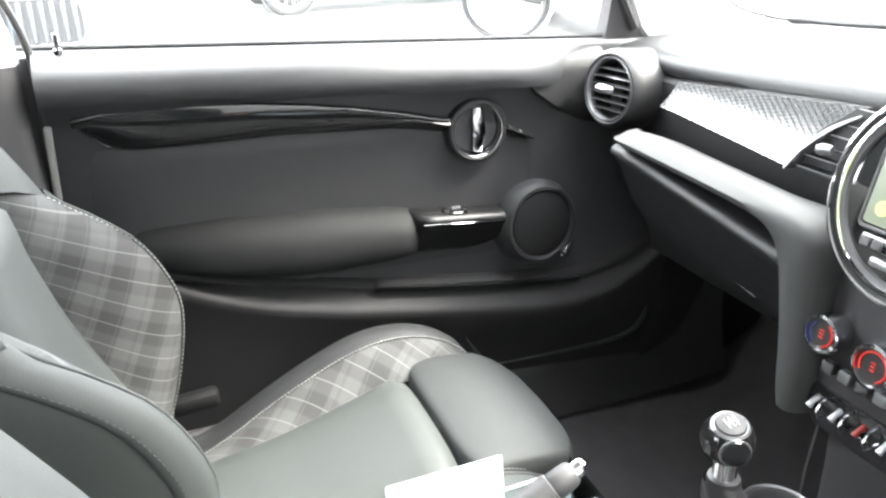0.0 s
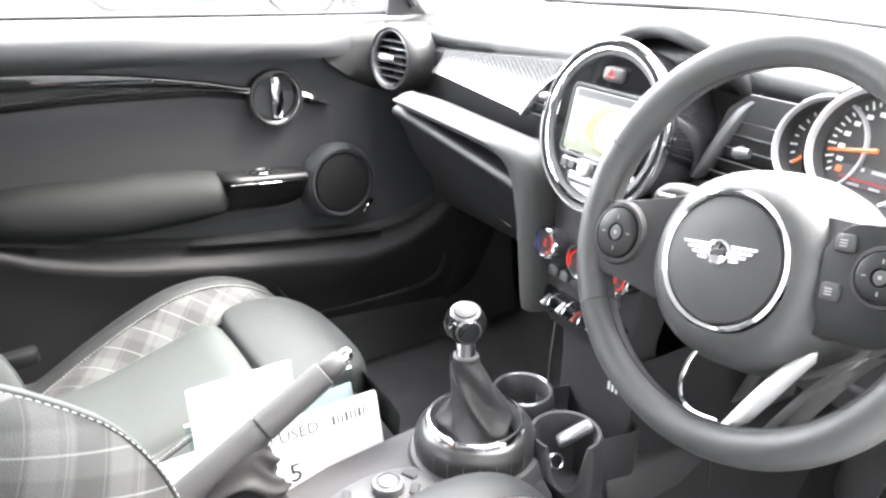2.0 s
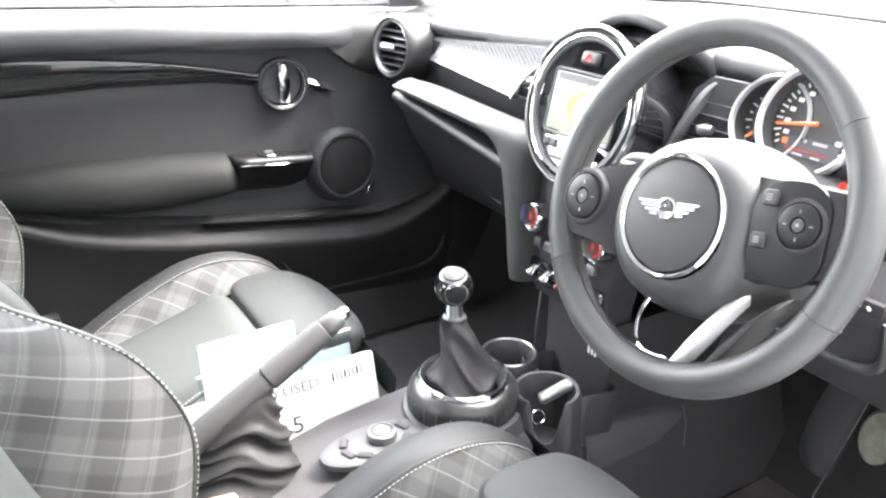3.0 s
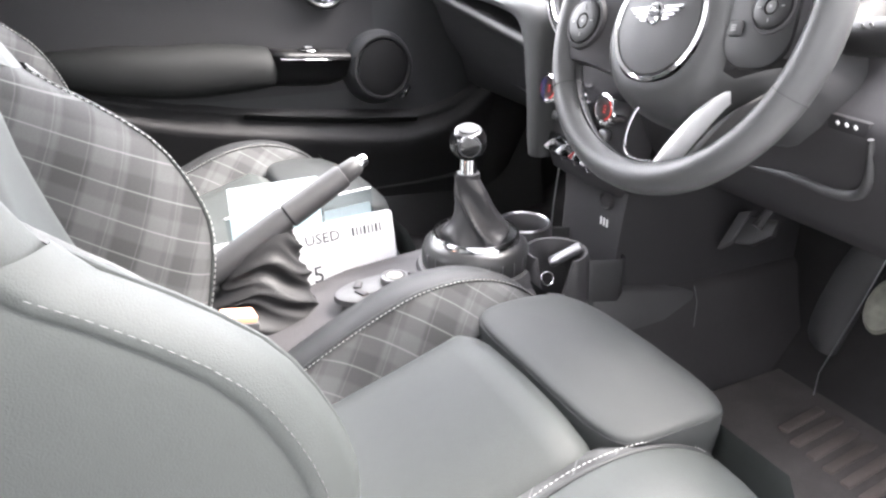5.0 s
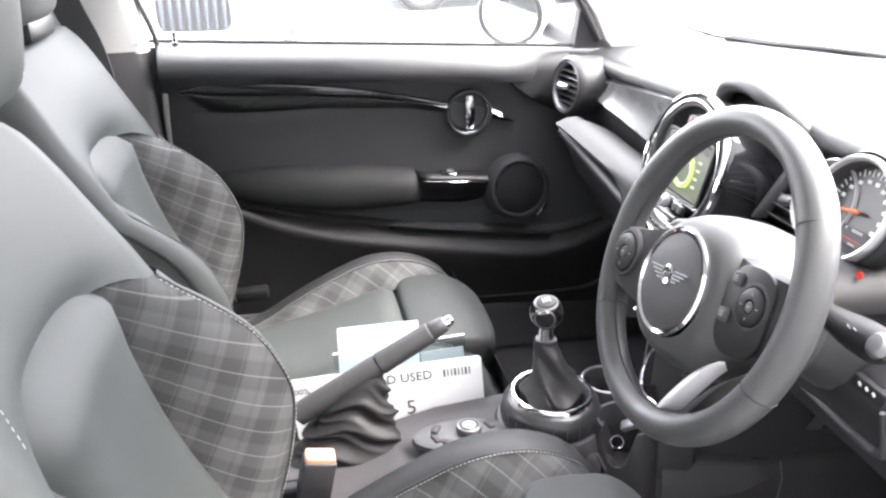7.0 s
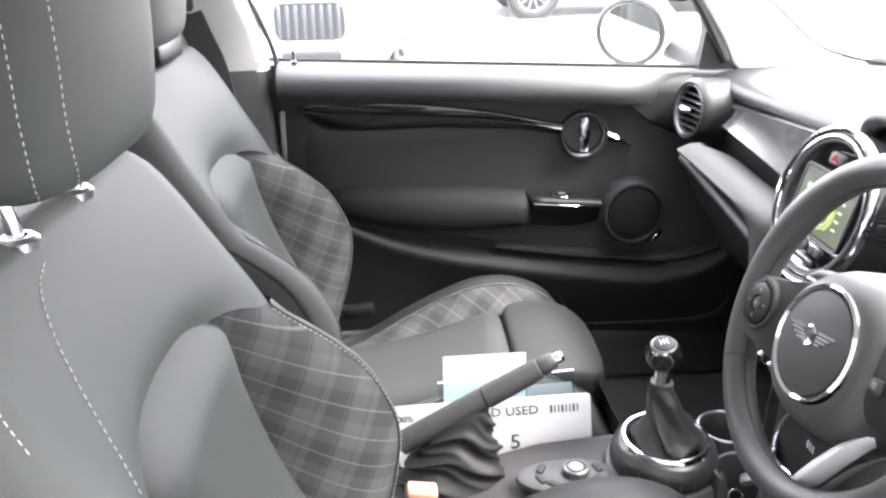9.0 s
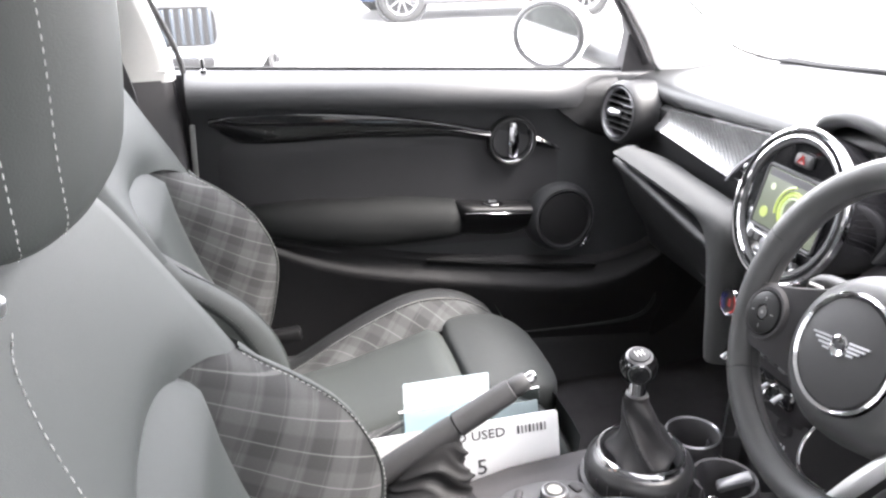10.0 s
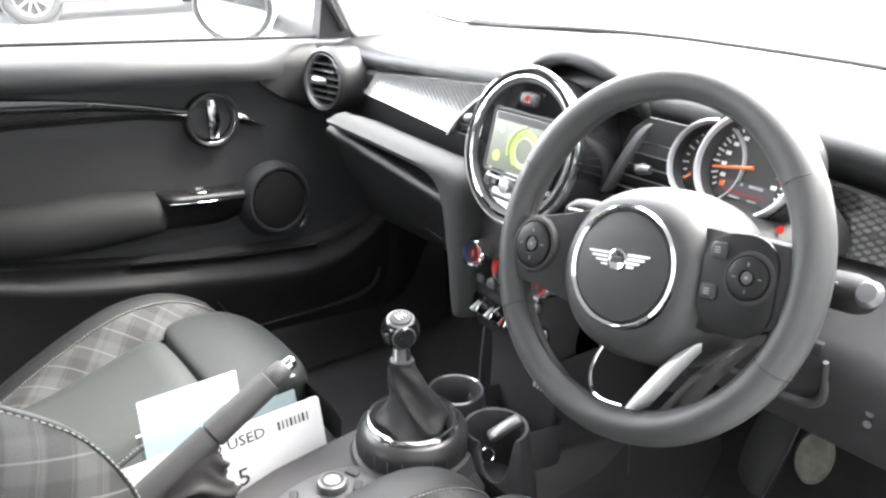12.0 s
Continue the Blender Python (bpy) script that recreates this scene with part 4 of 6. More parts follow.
def display():
    """Round centre instrument with its lit screen."""
    C = (0.800, -0.034, 0.892)
    m = axes(C, (0, -1, 0), (math.sin(radians(14)), 0, math.cos(radians(14)))) @ Matrix.Diagonal((0.93, 0.93, 1, 1))
    t = thing("centre_display", C, "round centre display with chrome rim and lit green screen", "display")
    part("drum", lathe([(0.098, -0.09), (0.103, -0.05), (0.108, -0.01), (0.1095, 0.0), (0.106, 0.006)], 64, m), GLOSS, t)
    part("chrome_rim", lathe([(0.1095, -0.002), (0.1113, 0.004), (0.1098, 0.0078), (0.1072, 0.0090), (0.1055, 0.0080), (0.1050, 0.0060)], 64, m), CHROME, t, "bright chrome outer rim")
    part("rim_groove", lathe([(0.1051, 0.0062), (0.1020, 0.0050), (0.0992, 0.0062)], 64, m), GRAB, t, "dark groove in the rim")
    part("inner_rim", lathe([(0.0993, 0.0060), (0.0985, 0.0084), (0.0965, 0.0086), (0.0952, 0.0060)], 64, m), CHROME, t, "thin inner chrome ring")
    part("light_ring", lathe([(0.0953, 0.0062), (0.0935, 0.0052), (0.0900, 0.0050), (0.0880, 0.0020)], 64, m), SOFT, t, "dark inner light ring")
    part("face", lathe([(0.0895, 0.003), (0.086, 0.001), (0.0, 0.001)], 48, m), GLOSS, t, "gloss black face")
    scr = part("screen", plate(rrect(0.128, 0.080, 0.004, 3), 0.0015, m @ pose(0.004, 0.002, 0.002)), SCREEN, t, "lit greenish map screen")
    for r0, a0, a1, mt in ((0.027, -50, 235, SCREEN_LIME), (0.0235, 0, 360, SCREEN_LIME), (0.019, 0, 360, SCREEN_PALE), (0.034, 100, 200, SCREEN_LIME)):
        pts = [m @ Vector((0.012 + r0 * math.cos(radians(a)), -0.004 + r0 * math.sin(radians(a)), 0.0042)) for a in np.linspace(a0, a1, 24)]
        part("screen_arc", tube(pts, 0.0016, 5), mt, scr)
    part("screen_spot", plate(circle(0.008, 20, -0.042, -0.020), 0.0008, m @ pose(0, 0, 0.0036)), SCREEN_LIME, scr)
    part("screen_spot", plate(circle(0.005, 16, -0.040, 0.018), 0.0008, m @ pose(0, 0, 0.0036)), SCREEN_PALE, scr)
    part("screen_bar", plate(rrect(0.120, 0.010, 0.002, 2, 0.004, 0.036), 0.0006, m @ pose(0, 0, 0.0034)), INK, scr)
    for k in range(4):
        part("screen_mark", plate(rrect(0.010, 0.003, 0.001, 1, 0.048, 0.018 - 0.012 * k), 0.0006, m @ pose(0, 0, 0.0036)), SCREEN_PALE, scr)
    part("screen_surround", join([tube([m @ Vector((x, y, 0.003)) for x, y in rrect(0.134, 0.088, 0.006, 3, 0.004, 0.002)], 0.0022, 6, closed=True)]), SOFT, t)
    hz = part("hazard_button", rbox((0.034, 0.018, 0.010), 0.006, 3, m @ pose(0.0, 0.066, 0.003)), SOFT, t, "hazard warning button")
    tri = [m @ Vector((0.007 * math.sin(a), 0.0655 + 0.0065 * math.cos(a), 0.0088)) for a in (0, 2.094, 4.189)]
    part("red_triangle", tube(tri, 0.0012, 5, closed=True), RED_LIT, hz, "red lit triangle")
    part("button_panel", rbox((0.104, 0.016, 0.008), 0.003, 2, m @ pose(0.0, -0.055, 0.003)), GLOSS, t, "row of display buttons")
    part("volume_knob", lathe([(0.0, 0.016), (0.009, 0.015), (0.0105, 0.011), (0.0105, 0.003)], 24, m @ pose(0.0, -0.055, 0.003)), SATIN, t, "satin chrome volume knob")
    for k in (-3, -2, 2, 3):
        part("button", rbox((0.013, 0.011, 0.004), 0.0015, 1, m @ pose(k * 0.0145, -0.055, 0.0085)), SOFT, t)
    part("lower_button", rbox((0.07, 0.010, 0.006), 0.003, 2, m @ pose(0.0, -0.073, 0.003)), DARK_SATIN, t)


display()


def centre_stack():
    t = thing("centre_stack", (0.82, YC, 0.52), "dark centre stack with red-lit climate dials and toggles", "control panel")
    rows = []
    for z, x in ((0.80, 0.820), (0.76, 0.813), (0.70, 0.808), (0.66, 0.805), (0.62, 0.803), (0.60, 0.808), (0.585, 0.83)):
        hw = ramp(z, [(0.585, 0.075), (0.66, 0.088), (0.80, 0.10)])
        rows.append([(x + 0.05, -0.02 + hw + 0.004, z), (x + 0.006, -0.02 + hw, z), (x, -0.02 + hw - 0.008, z), (x - 0.002, -0.02, z), (x, -0.02 - hw + 0.008, z), (x + 0.006, -0.02 - hw, z), (x + 0.05, -0.02 - hw - 0.004, z)])
    part("panel", loft(rows), DEEP, t, angle=50)
    for y, big in ((0.045, 0), (-0.021, 1), (-0.087, 0)):
        r = 0.0225 if not big else 0.025
        m = axes((0.804, y - 0.004, 0.721 - 0.004 * big), (0, -1, 0), (0.12, 0, 1))
        k = part("climate_dial", lathe([(r, -0.004), (r, 0.016), (r * 0.94, 0.021), (r * 0.80, 0.022), (r * 0.76, 0.018)], 32, m), CHROME, t, "chrome climate dial")
        part("dial_face", lathe([(r * 0.77, 0.018), (r * 0.5, 0.0185), (0, 0.0185)], 28, m), DIAL_FACE, k)
        marks = [rbox((0.005, 0.0014, 0.0008), 0, 1, m @ pose(0, -0.004 + 0.004 * i, 0.0192)) for i in range(3)]
        if big:
            marks.append(tube([m @ Vector((r * 0.62 * math.cos(radians(a)), r * 0.62 * math.sin(radians(a)), 0.0192)) for a in np.linspace(-60, 210, 18)], 0.0009, 5))
        else:
            marks.append(tube([m @ Vector((r * 0.60 * math.cos(radians(a)), r * 0.60 * math.sin(radians(a)), 0.0192)) for a in np.linspace(-70, 60, 12)], 0.0010, 5))
        part("red_marks", join(marks), RED_LIT, k, "red lit readout")
        if y > 0:
            part("blue_marks", tube([m @ Vector((r * 0.60 * math.cos(radians(a)), r * 0.60 * math.sin(radians(a)), 0.0192)) for a in np.linspace(130, 230, 12)], 0.0009, 5), BLUE_LIT, k, "blue lit cold arc")
    for k in range(6):
        part("button", rbox((0.012, 0.016, 0.014), 0.003, 2, pose(0.799, 0.034 - 0.0225 * k, 0.683, 0, 8, 0)), DARK_SATIN if k % 2 else SOFT, t, "small climate button")
    bar = part("toggle_bar", rbox((0.012, 0.158, 0.030), 0.005, 2, pose(0.803, -0.021, 0.640, 0, 8, 0)), GLOSS, t, "gloss toggle panel")
    for k in range(5):
        y = 0.040 - 0.0305 * k
        red = k == 2
        part("toggle", tube([(0.800, y, 0.642), (0.791, y, 0.639), (0.785, y, 0.634)], [0.0042, 0.0032, 0.0040], 10), START_RED if red else SATIN, bar, "red start toggle" if red else "chrome toggle")
        if k < 4:
            part("guard", tube([(0.800, y - 0.015, 0.652), (0.785, y - 0.015, 0.648), (0.780, y - 0.015, 0.638), (0.785, y - 0.015, 0.628), (0.800, y - 0.015, 0.626)], 0.0018, 6), CHROME, bar)
    # lower well down to the tunnel
    rows = []
    for z, x, hw in ((0.60, 0.83, 0.075), (0.55, 0.828, 0.07), (0.50, 0.825, 0.068), (0.44, 0.82, 0.068), (0.30, 0.82, 0.068)):
        rows.append([(1.2, -0.03 + hw + 0.01, z), (x, -0.03 + hw, z), (x - 0.004, -0.03 + hw - 0.01, z), (x - 0.004, -0.03 - hw + 0.01, z), (x, -0.03 - hw, z), (1.2, -0.03 - hw - 0.01, z)])
    part("lower_well", loft(rows), HARD, t, angle=50)
    part("edge_strip", tube([(0.822, 0.052, 0.605), (0.818, 0.056, 0.53), (0.817, 0.058, 0.45)], 0.0013, 6), SATIN, t, "thin bright vertical edge strip")
    part("power_socket", lathe([(0.0, 0.001), (0.010, 0.001), (0.012, 0.004), (0.014, 0.003), (0.015, -0.002)], 24, axes((0.8215, -0.070, 0.580), (0, -1, 0), (0, 0, 1))), DEEP, t, "round black power socket")
    part("socket_marks", join([rbox((0.001, 0.003, 0.012), 0, 1, pose(0.8225, -0.060 - 0.007 * k, 0.545)) for k in range(3)]), WHITE_MARK, t, "tiny socket marking")


centre_stack()


def cluster():
    t = thing("instrument_cluster", (0.84, -0.335, 0.86), "round speedometer and rev counter with orange needles", "instruments")
    m0 = axes((0.822, -0.337, 0.937), (0, -1, 0), (math.sin(radians(20)), 0, math.cos(radians(20))))
    small = m0 @ pose(-0.054, -0.006, -0.018)
    part("rear_cover", lathe([(0.060, 0.0), (0.066, -0.012), (0.060, -0.05), (0.03, -0.07), (0, -0.072)], 40, m0), VENT, t)
    for m, r, nm in ((small, 0.043, "rev_counter"), (m0, 0.0515, "speedometer")):
        g = part(nm, lathe([(r * 1.108, -0.004), (r * 1.09, 0.003), (r * 1.05, 0.006), (r * 1.0, 0.005), (r * 0.965, 0.0)], 56, m), SILVER, t, "silver instrument rim")
        part("barrel", lathe([(r * 1.09, -0.034), (r * 1.11, -0.010), (r * 1.108, -0.004)], 56, m), LID, g, "dark instrument barrel")
        part("inner_wall", lathe([(r * 0.967, 0.0), (r * 0.95, -0.012), (r * 0.93, -0.014)], 48, m), SOFT, g)
        part("dial_face", lathe([(r * 0.94, -0.014), (r * 0.5, -0.015), (0, -0.015)], 40, m), DIAL_FACE, g)
        part("dial_marks", join([rbox((0.0016, 0.0075 if k % 2 == 0 else 0.004, 0.0006), 0, 1, m @ pose(r * 0.80 * math.cos(a), r * 0.80 * math.sin(a), -0.0138, 0, 0, math.degrees(a) - 90))
                                 for k, a in enumerate(np.linspace(radians(215), radians(-35), 31 if r > 0.05 else 19))]), WHITE_MARK, g, "pale graduation marks")
        if r > 0.05:
            part("figures", join([rbox((0.006, 0.004, 0.0005), 0.0008, 1, m @ pose(r * 0.62 * math.cos(a), r * 0.62 * math.sin(a), -0.0138)) for a in np.linspace(radians(205), radians(-25), 12)]), WHITE_MARK, g, "dial figures too small to read")
            part("needle", tube([m @ Vector((0.004, 0.000, -0.009)), m @ Vector((-0.040, -0.008, -0.009))], [0.0024, 0.0013], 6), ORANGE_LIT, g, "orange needle")
            part("message_panel", rbox((0.066, 0.020, 0.001), 0.0004, 1, m @ pose(0.0, -0.026, -0.0138)), INK, g, "dark message panel")
            part("message_icon", rbox((0.006, 0.006, 0.0006), 0.002, 1, m @ pose(-0.026, -0.022, -0.0128)), ORANGE_LIT, g)
            part("message_line", join([rbox((0.016, 0.0030, 0.0006), 0.0008, 1, m @ pose(0.012, -0.0185, -0.0128)), rbox((0.003, 0.003, 0.0006), 0.0008, 1, m @ pose(-0.004, -0.0185, -0.0128)), rbox((0.012, 0.0022, 0.0006), 0.0005, 1, m @ pose(-0.008, -0.0325, -0.0128)), rbox((0.010, 0.0022, 0.0006), 0.0005, 1, m @ pose(0.012, -0.0325, -0.0128))]), FAINT_MARK, g, "pale message text bars")
            part("message_rule", rbox((0.046, 0.0010, 0.0006), 0, 1, m @ pose(0.0, -0.028, -0.0128)), RED_LIT, g)
            part("warning_lamp", plate(circle(0.0034, 14, 0.036, -0.006), 0.0006, m @ pose(0, 0, -0.013)), RED_LIT, g, "red warning lamp")
        else:
            part("needle", tube([m @ Vector((-0.002, 0.002, -0.009)), m @ Vector((-0.026, -0.022, -0.009))], [0.002, 0.0012], 6), ORANGE_LIT, g, "orange needle")
            part("red_band", tube([m @ Vector((r * 0.86 * math.cos(a), r * 0.86 * math.sin(a), -0.0136)) for a in np.linspace(radians(40), radians(95), 10)], 0.0014, 5), RED_LIT, g, "red limit band")
    part("side_lamp", plate(circle(0.004, 14), 0.001, axes((0.800, -0.397, 0.892), (0, -1, 0), (0.3, 0, 1))), RED_LIT, t, "red warning lamp")
    part("column_top", loft([[(x, -0.345 + w * math.cos(a), z + h * math.sin(a)) for a in np.linspace(0, math.pi, 13)]
                             for x, w, z, h in ((0.70, 0.060, 0.862, 0.034), (0.76, 0.066, 0.862, 0.036), (0.82, 0.074, 0.860, 0.040), (0.88, 0.085, 0.86, 0.06))]), FOOT, t)


cluster()


def steering():
    W = Vector((0.656, -0.349, 0.888))
    base = axes(W, (0, -1, 0), (math.sin(radians(20)), 0, math.cos(radians(20)))) @ pose(0, 0, 0, 0, 0, SPIN)
    t = thing("steering_wheel", W, "leather three-spoke steering wheel with round chrome-ringed hub", "steering wheel")
    R = 0.1535
    rows = []
    n = 96
    for i in range(n):
        a = 2 * math.pi * i / n
        c = Vector((math.cos(a), math.sin(a), 0))
        fat = 1.0 + 0.12 * math.exp(-(((math.degrees(a) - 35 + 180) % 360 - 180) / 14) ** 2) + 0.12 * math.exp(-(((math.degrees(a) - 145 + 180) % 360 - 180) / 14) ** 2)
        rows.append([base @ (c * (R + 0.0150 * fat * math.cos(b)) + Vector((0, 0, 0.0175 * math.sin(b)))) for b in (2 * math.pi * k / 16 for k in range(16))])
    rim = part("rim", loft(rows, around=True, wrap=True), WHEEL_LEATHER, t, "black leather rim")
    part("rim_seam", tube([base @ Vector(((R - 0.0148) * math.cos(a), (R - 0.0148) * math.sin(a), 0.003)) for a in np.linspace(0, 2 * math.pi, 96, endpoint=False)], 0.0009, 5, closed=True), RUBBER, rim)
    for deg in (28, 152, 208, 332):
        a = radians(deg)
        part("rim_joint", tube([base @ Vector(((R + 0.0153 * math.cos(b)) * math.cos(a), (R + 0.0153 * math.cos(b)) * math.sin(a), 0.0178 * math.sin(b))) for b in np.linspace(0, 2 * math.pi, 16, endpoint=False)], 0.0006, 4, closed=True), RUBBER, rim)
    hub = base @ pose(-0.001, -0.014, 0.0)
    body = []
    for k, (s, z) in enumerate(((0.86, -0.105), (0.97, -0.08), (1.0, -0.055), (0.985, -0.032), (0.94, -0.011), (0.87, 0.005), (0.77, 0.016), (0.68, 0.021), (0.615, 0.0215))):
        body.append([hub @ Vector((s * 0.088 * math.copysign(abs(math.cos(a)) ** 0.85, math.cos(a)), s * 0.083 * math.sin(a) - 0.004, z)) for a in np.linspace(0, 2 * math.pi, 48, endpoint=False)])
    part("hub_body", loft(body, around=True), WHEEL_LEATHER, t, "grey hub body", angle=60)
    part("chrome_ring", lathe([(0.0545, 0.018), (0.0545, 0.0245), (0.0525, 0.0268), (0.0500, 0.0245), (0.0495, 0.020)], 56, hub), CHROME, t, "chrome hub ring")
    part("airbag_cover", lathe([(0.0497, 0.021), (0.048, 0.0250), (0.036, 0.0280), (0.02, 0.0295), (0, 0.030)], 48, hub), SOFT, t, "smooth round airbag cover")
    em = hub @ pose(0, 0.005, 0.0288, 0, 0, 0) @ Matrix.Diagonal((0.80, 0.80, 0.8, 1))
    e = part("emblem", lathe([(0.0125, -0.002), (0.0125, 0.0025), (0.0105, 0.0035), (0.0088, 0.0022), (0.0, 0.002)], 28, em), CHROME, t, "winged chrome emblem")
    for s in (-1, 1):
        for k, (y, ln) in enumerate(((0.0068, 0.027), (0.0024, 0.022), (-0.0020, 0.016), (-0.0062, 0.009))):
            part("wing_bar", plate([(s * 0.0125, y - 0.0013), (s * (0.0120 + ln), y - 0.0009), (s * (0.0130 + ln), y + 0.0011), (s * 0.0125, y + 0.0013)][::s], 0.0022, em), SATIN, e)
    part("emblem_core", plate(rrect(0.012, 0.006, 0.0015, 2), 0.001, em @ pose(0, 0, 0.0022)), INK, e)
    # side spokes and button pods
    for s in (-1, 1):
        rows = []
        for k in range(9):
            u = k / 8
            x = s * (0.062 + (R - 0.008 - 0.062) * u)
            hh = 0.050 - 0.016 * u - 0.004 * math.sin(math.pi * u) if s < 0 else 0.046 - 0.012 * u
            cy = -0.013 + 0.002 * u
            zf = 0.006 + 0.010 * math.sin(math.pi * min(1, u * 0.9))
            rows.append([base @ Vector((x, cy + hh * v, zf - 0.006 * abs(v) ** 3 - (0.012 if abs(v) == 1 else 0))) for v in (-1, -0.92, -0.6, 0, 0.6, 0.92, 1)] +
                        [base @ Vector((x, cy + hh * 0.7, -0.02)), base @ Vector((x, cy - hh * 0.7, -0.02))])
        part("side_spoke", loft(rows, around=True, caps=True), DEEP, t, "black side spoke", angle=50)
        pod = base @ pose(s * 0.113, -0.007, 0.014) @ Matrix.Diagonal((0.78, 0.78, 1, 1) if s > 0 else (1, 1, 1, 1))
        p = part("button_pod", lathe([(0.0285, -0.012), (0.0285, 0.000), (0.0265, 0.0035), (0.0235, 0.004), (0.0225, 0.0015)], 32, pod), DEEP, t, "round button pod")
        part("button_ring", lathe([(0.0222, 0.001), (0.0215, 0.005), (0.019, 0.006), (0.0085, 0.006), (0.0080, 0.003)], 32, pod), GRAB, p)
        part("centre_button", lathe([(0.0, 0.0065), (0.0062, 0.0062), (0.0072, 0.003)], 20, pod), HARD, p)
        part("button_marks", join([rbox((0.0036, 0.0011, 0.0005), 0, 1, pod @ pose(0.0138 * math.cos(a), 0.0138 * math.sin(a), 0.0062, 0, 0, math.degrees(a))) for a in (0, math.pi / 2, math.pi, 1.5 * math.pi)] + [rbox((0.003, 0.003, 0.0005), 0, 1, pod @ pose(0, 0, 0.0066))]), FAINT_MARK, p, "tiny pale button marks")
        if s > 0:
            part("switch_panel", plate(rrect(0.064, 0.082, 0.026, 7), 0.004, base @ pose(0.103, -0.014, 0.0122), 0.0015), GRAB, t, "gloss black switch panel")
            for x, y in ((0.085, 0.012), (0.081, -0.022)):
                part("pod_switch", rbox((0.014, 0.013, 0.006), 0.005, 2, base @ pose(x, y, 0.0165)), SOFT, t, "small wheel switch")
                part("switch_mark", join([rbox((0.0050, 0.0010, 0.0005), 0, 1, base @ pose(x, y + 0.002 * k, 0.0197)) for k in (-1, 0, 1)]), FAINT_MARK, t, "tiny pale switch mark")
    # lower hollow spoke: thin bright outline on one side, broad bright arm on the other
    part("spoke_edge", tube([base @ Vector(p) for p in spline([(-0.018, -0.082, 0.004), (-0.027, -0.100, 0.004), (-0.031, -0.118, 0.002), (-0.027, -0.131, 0.0), (-0.014, -0.1365, 0.0), (0.006, -0.1365, 0.0)], 22)], [0.0017 - 0.0011 * max(0, (k - 13) / 8) for k in range(22)], 6), CHROME, t, "thin chrome spoke outline")
    pts = spline([(0.010, -0.138, 0.001), (0.022, -0.121, 0.002), (0.035, -0.101, 0.001), (0.049, -0.079, -0.004), (0.060, -0.060, -0.022)], 16)
    side = Vector((0.84, 0.54, 0)).normalized()
    for nm, shift, half, deep, material, label in (("lower_spoke", 0.004, 0.0098, 0.020, BRIGHT, "bright metal lower spoke"), ("spoke_backing", 0.028, 0.010, 0.030, VENT, "dark grey spoke backing")):
        rows = []
        for i, p in enumerate(pts):
            c = Vector(p) + Vector((shift * 0.92, -shift * 0.30, -0.006 if shift > 0.01 else 0.0))
            w = half * (1.0 + 0.25 * math.sin(math.pi * i / 15))
            rows.append([base @ (c + side * (w * k) + Vector((0, 0, z))) for k, z in ((-1, -0.003), (-0.7, 0.001), (0, 0.002), (0.7, 0.001), (1, -0.003), (1.0, -deep), (-1.05, -deep))])
        part(nm, loft(rows, around=True, caps=True), material, t, label, angle=50)
    part("column", loft([[Vector((x, -0.349 + w * math.cos(a), z + h * math.sin(a))) for a in np.linspace(0, 2 * math.pi, 24, endpoint=False)] for x, w, z, h in
                         ((0.70, 0.048, 0.866, 0.046), (0.74, 0.058, 0.845, 0.055), (0.80, 0.066, 0.81, 0.064), (0.90, 0.07, 0.78, 0.07))], around=True, caps=True), SOFT, t, "steering column cover", angle=60)
    # stalks
    lt = thing("indicator_stalk", (0.72, -0.30, 0.87), "black column stalk with pale symbols", "stalk")
    part("lever", tube(spline([(0.735, -0.315, 0.870), (0.712, -0.278, 0.878), (0.697, -0.250, 0.883), (0.690, -0.226, 0.886)], 12), [0.013, 0.014, 0.0155, 0.0165, 0.0175, 0.0185, 0.019, 0.019, 0.0185, 0.017, 0.014, 0.007], 16), GRAB, lt)
    part("symbols", join([rbox((0.002, 0.009, 0.003), 0, 1, pose(0.6795, -0.250 + 0.0075 * k, 0.8945 - 0.001 * k, 0, -40, 20)) for k in range(2)]), WHITE_MARK, lt, "pale stalk symbols")
    rt = thing("wiper_stalk", (0.72, -0.44, 0.87), "black column stalk with a bright ringed end", "stalk")
    part("lever", tube(spline([(0.752, -0.405, 0.868), (0.745, -0.440, 0.874), (0.739, -0.475, 0.880), (0.735, -0.505, 0.885), (0.733, -0.522, 0.887)], 12), [0.011, 0.011, 0.0115, 0.0125, 0.0135, 0.015, 0.016, 0.0165, 0.0165, 0.0155, 0.013, 0.007], 14), FOOT, rt)
    part("end_ring", lathe([(0.0, 0.003), (0.008, 0.0025), (0.0105, 0.0), (0.0115, -0.004)], 20, axes((0.724, -0.517, 0.894), (0.2, -0.6, 0.4), (0.5, 0.2, 0.7))), DARK_SATIN, rt, "satin ringed end cap")
    part("symbols", join([rbox((0.001, 0.004, 0.004), 0.001, 1, pose(0.7235, -0.484 - 0.008 * k, 0.892 + 0.0015 * k, 0, -35, -15)) for k in range(2)]), FAINT_MARK, rt, "pale stalk symbols")


SPIN = 11.0
steering()


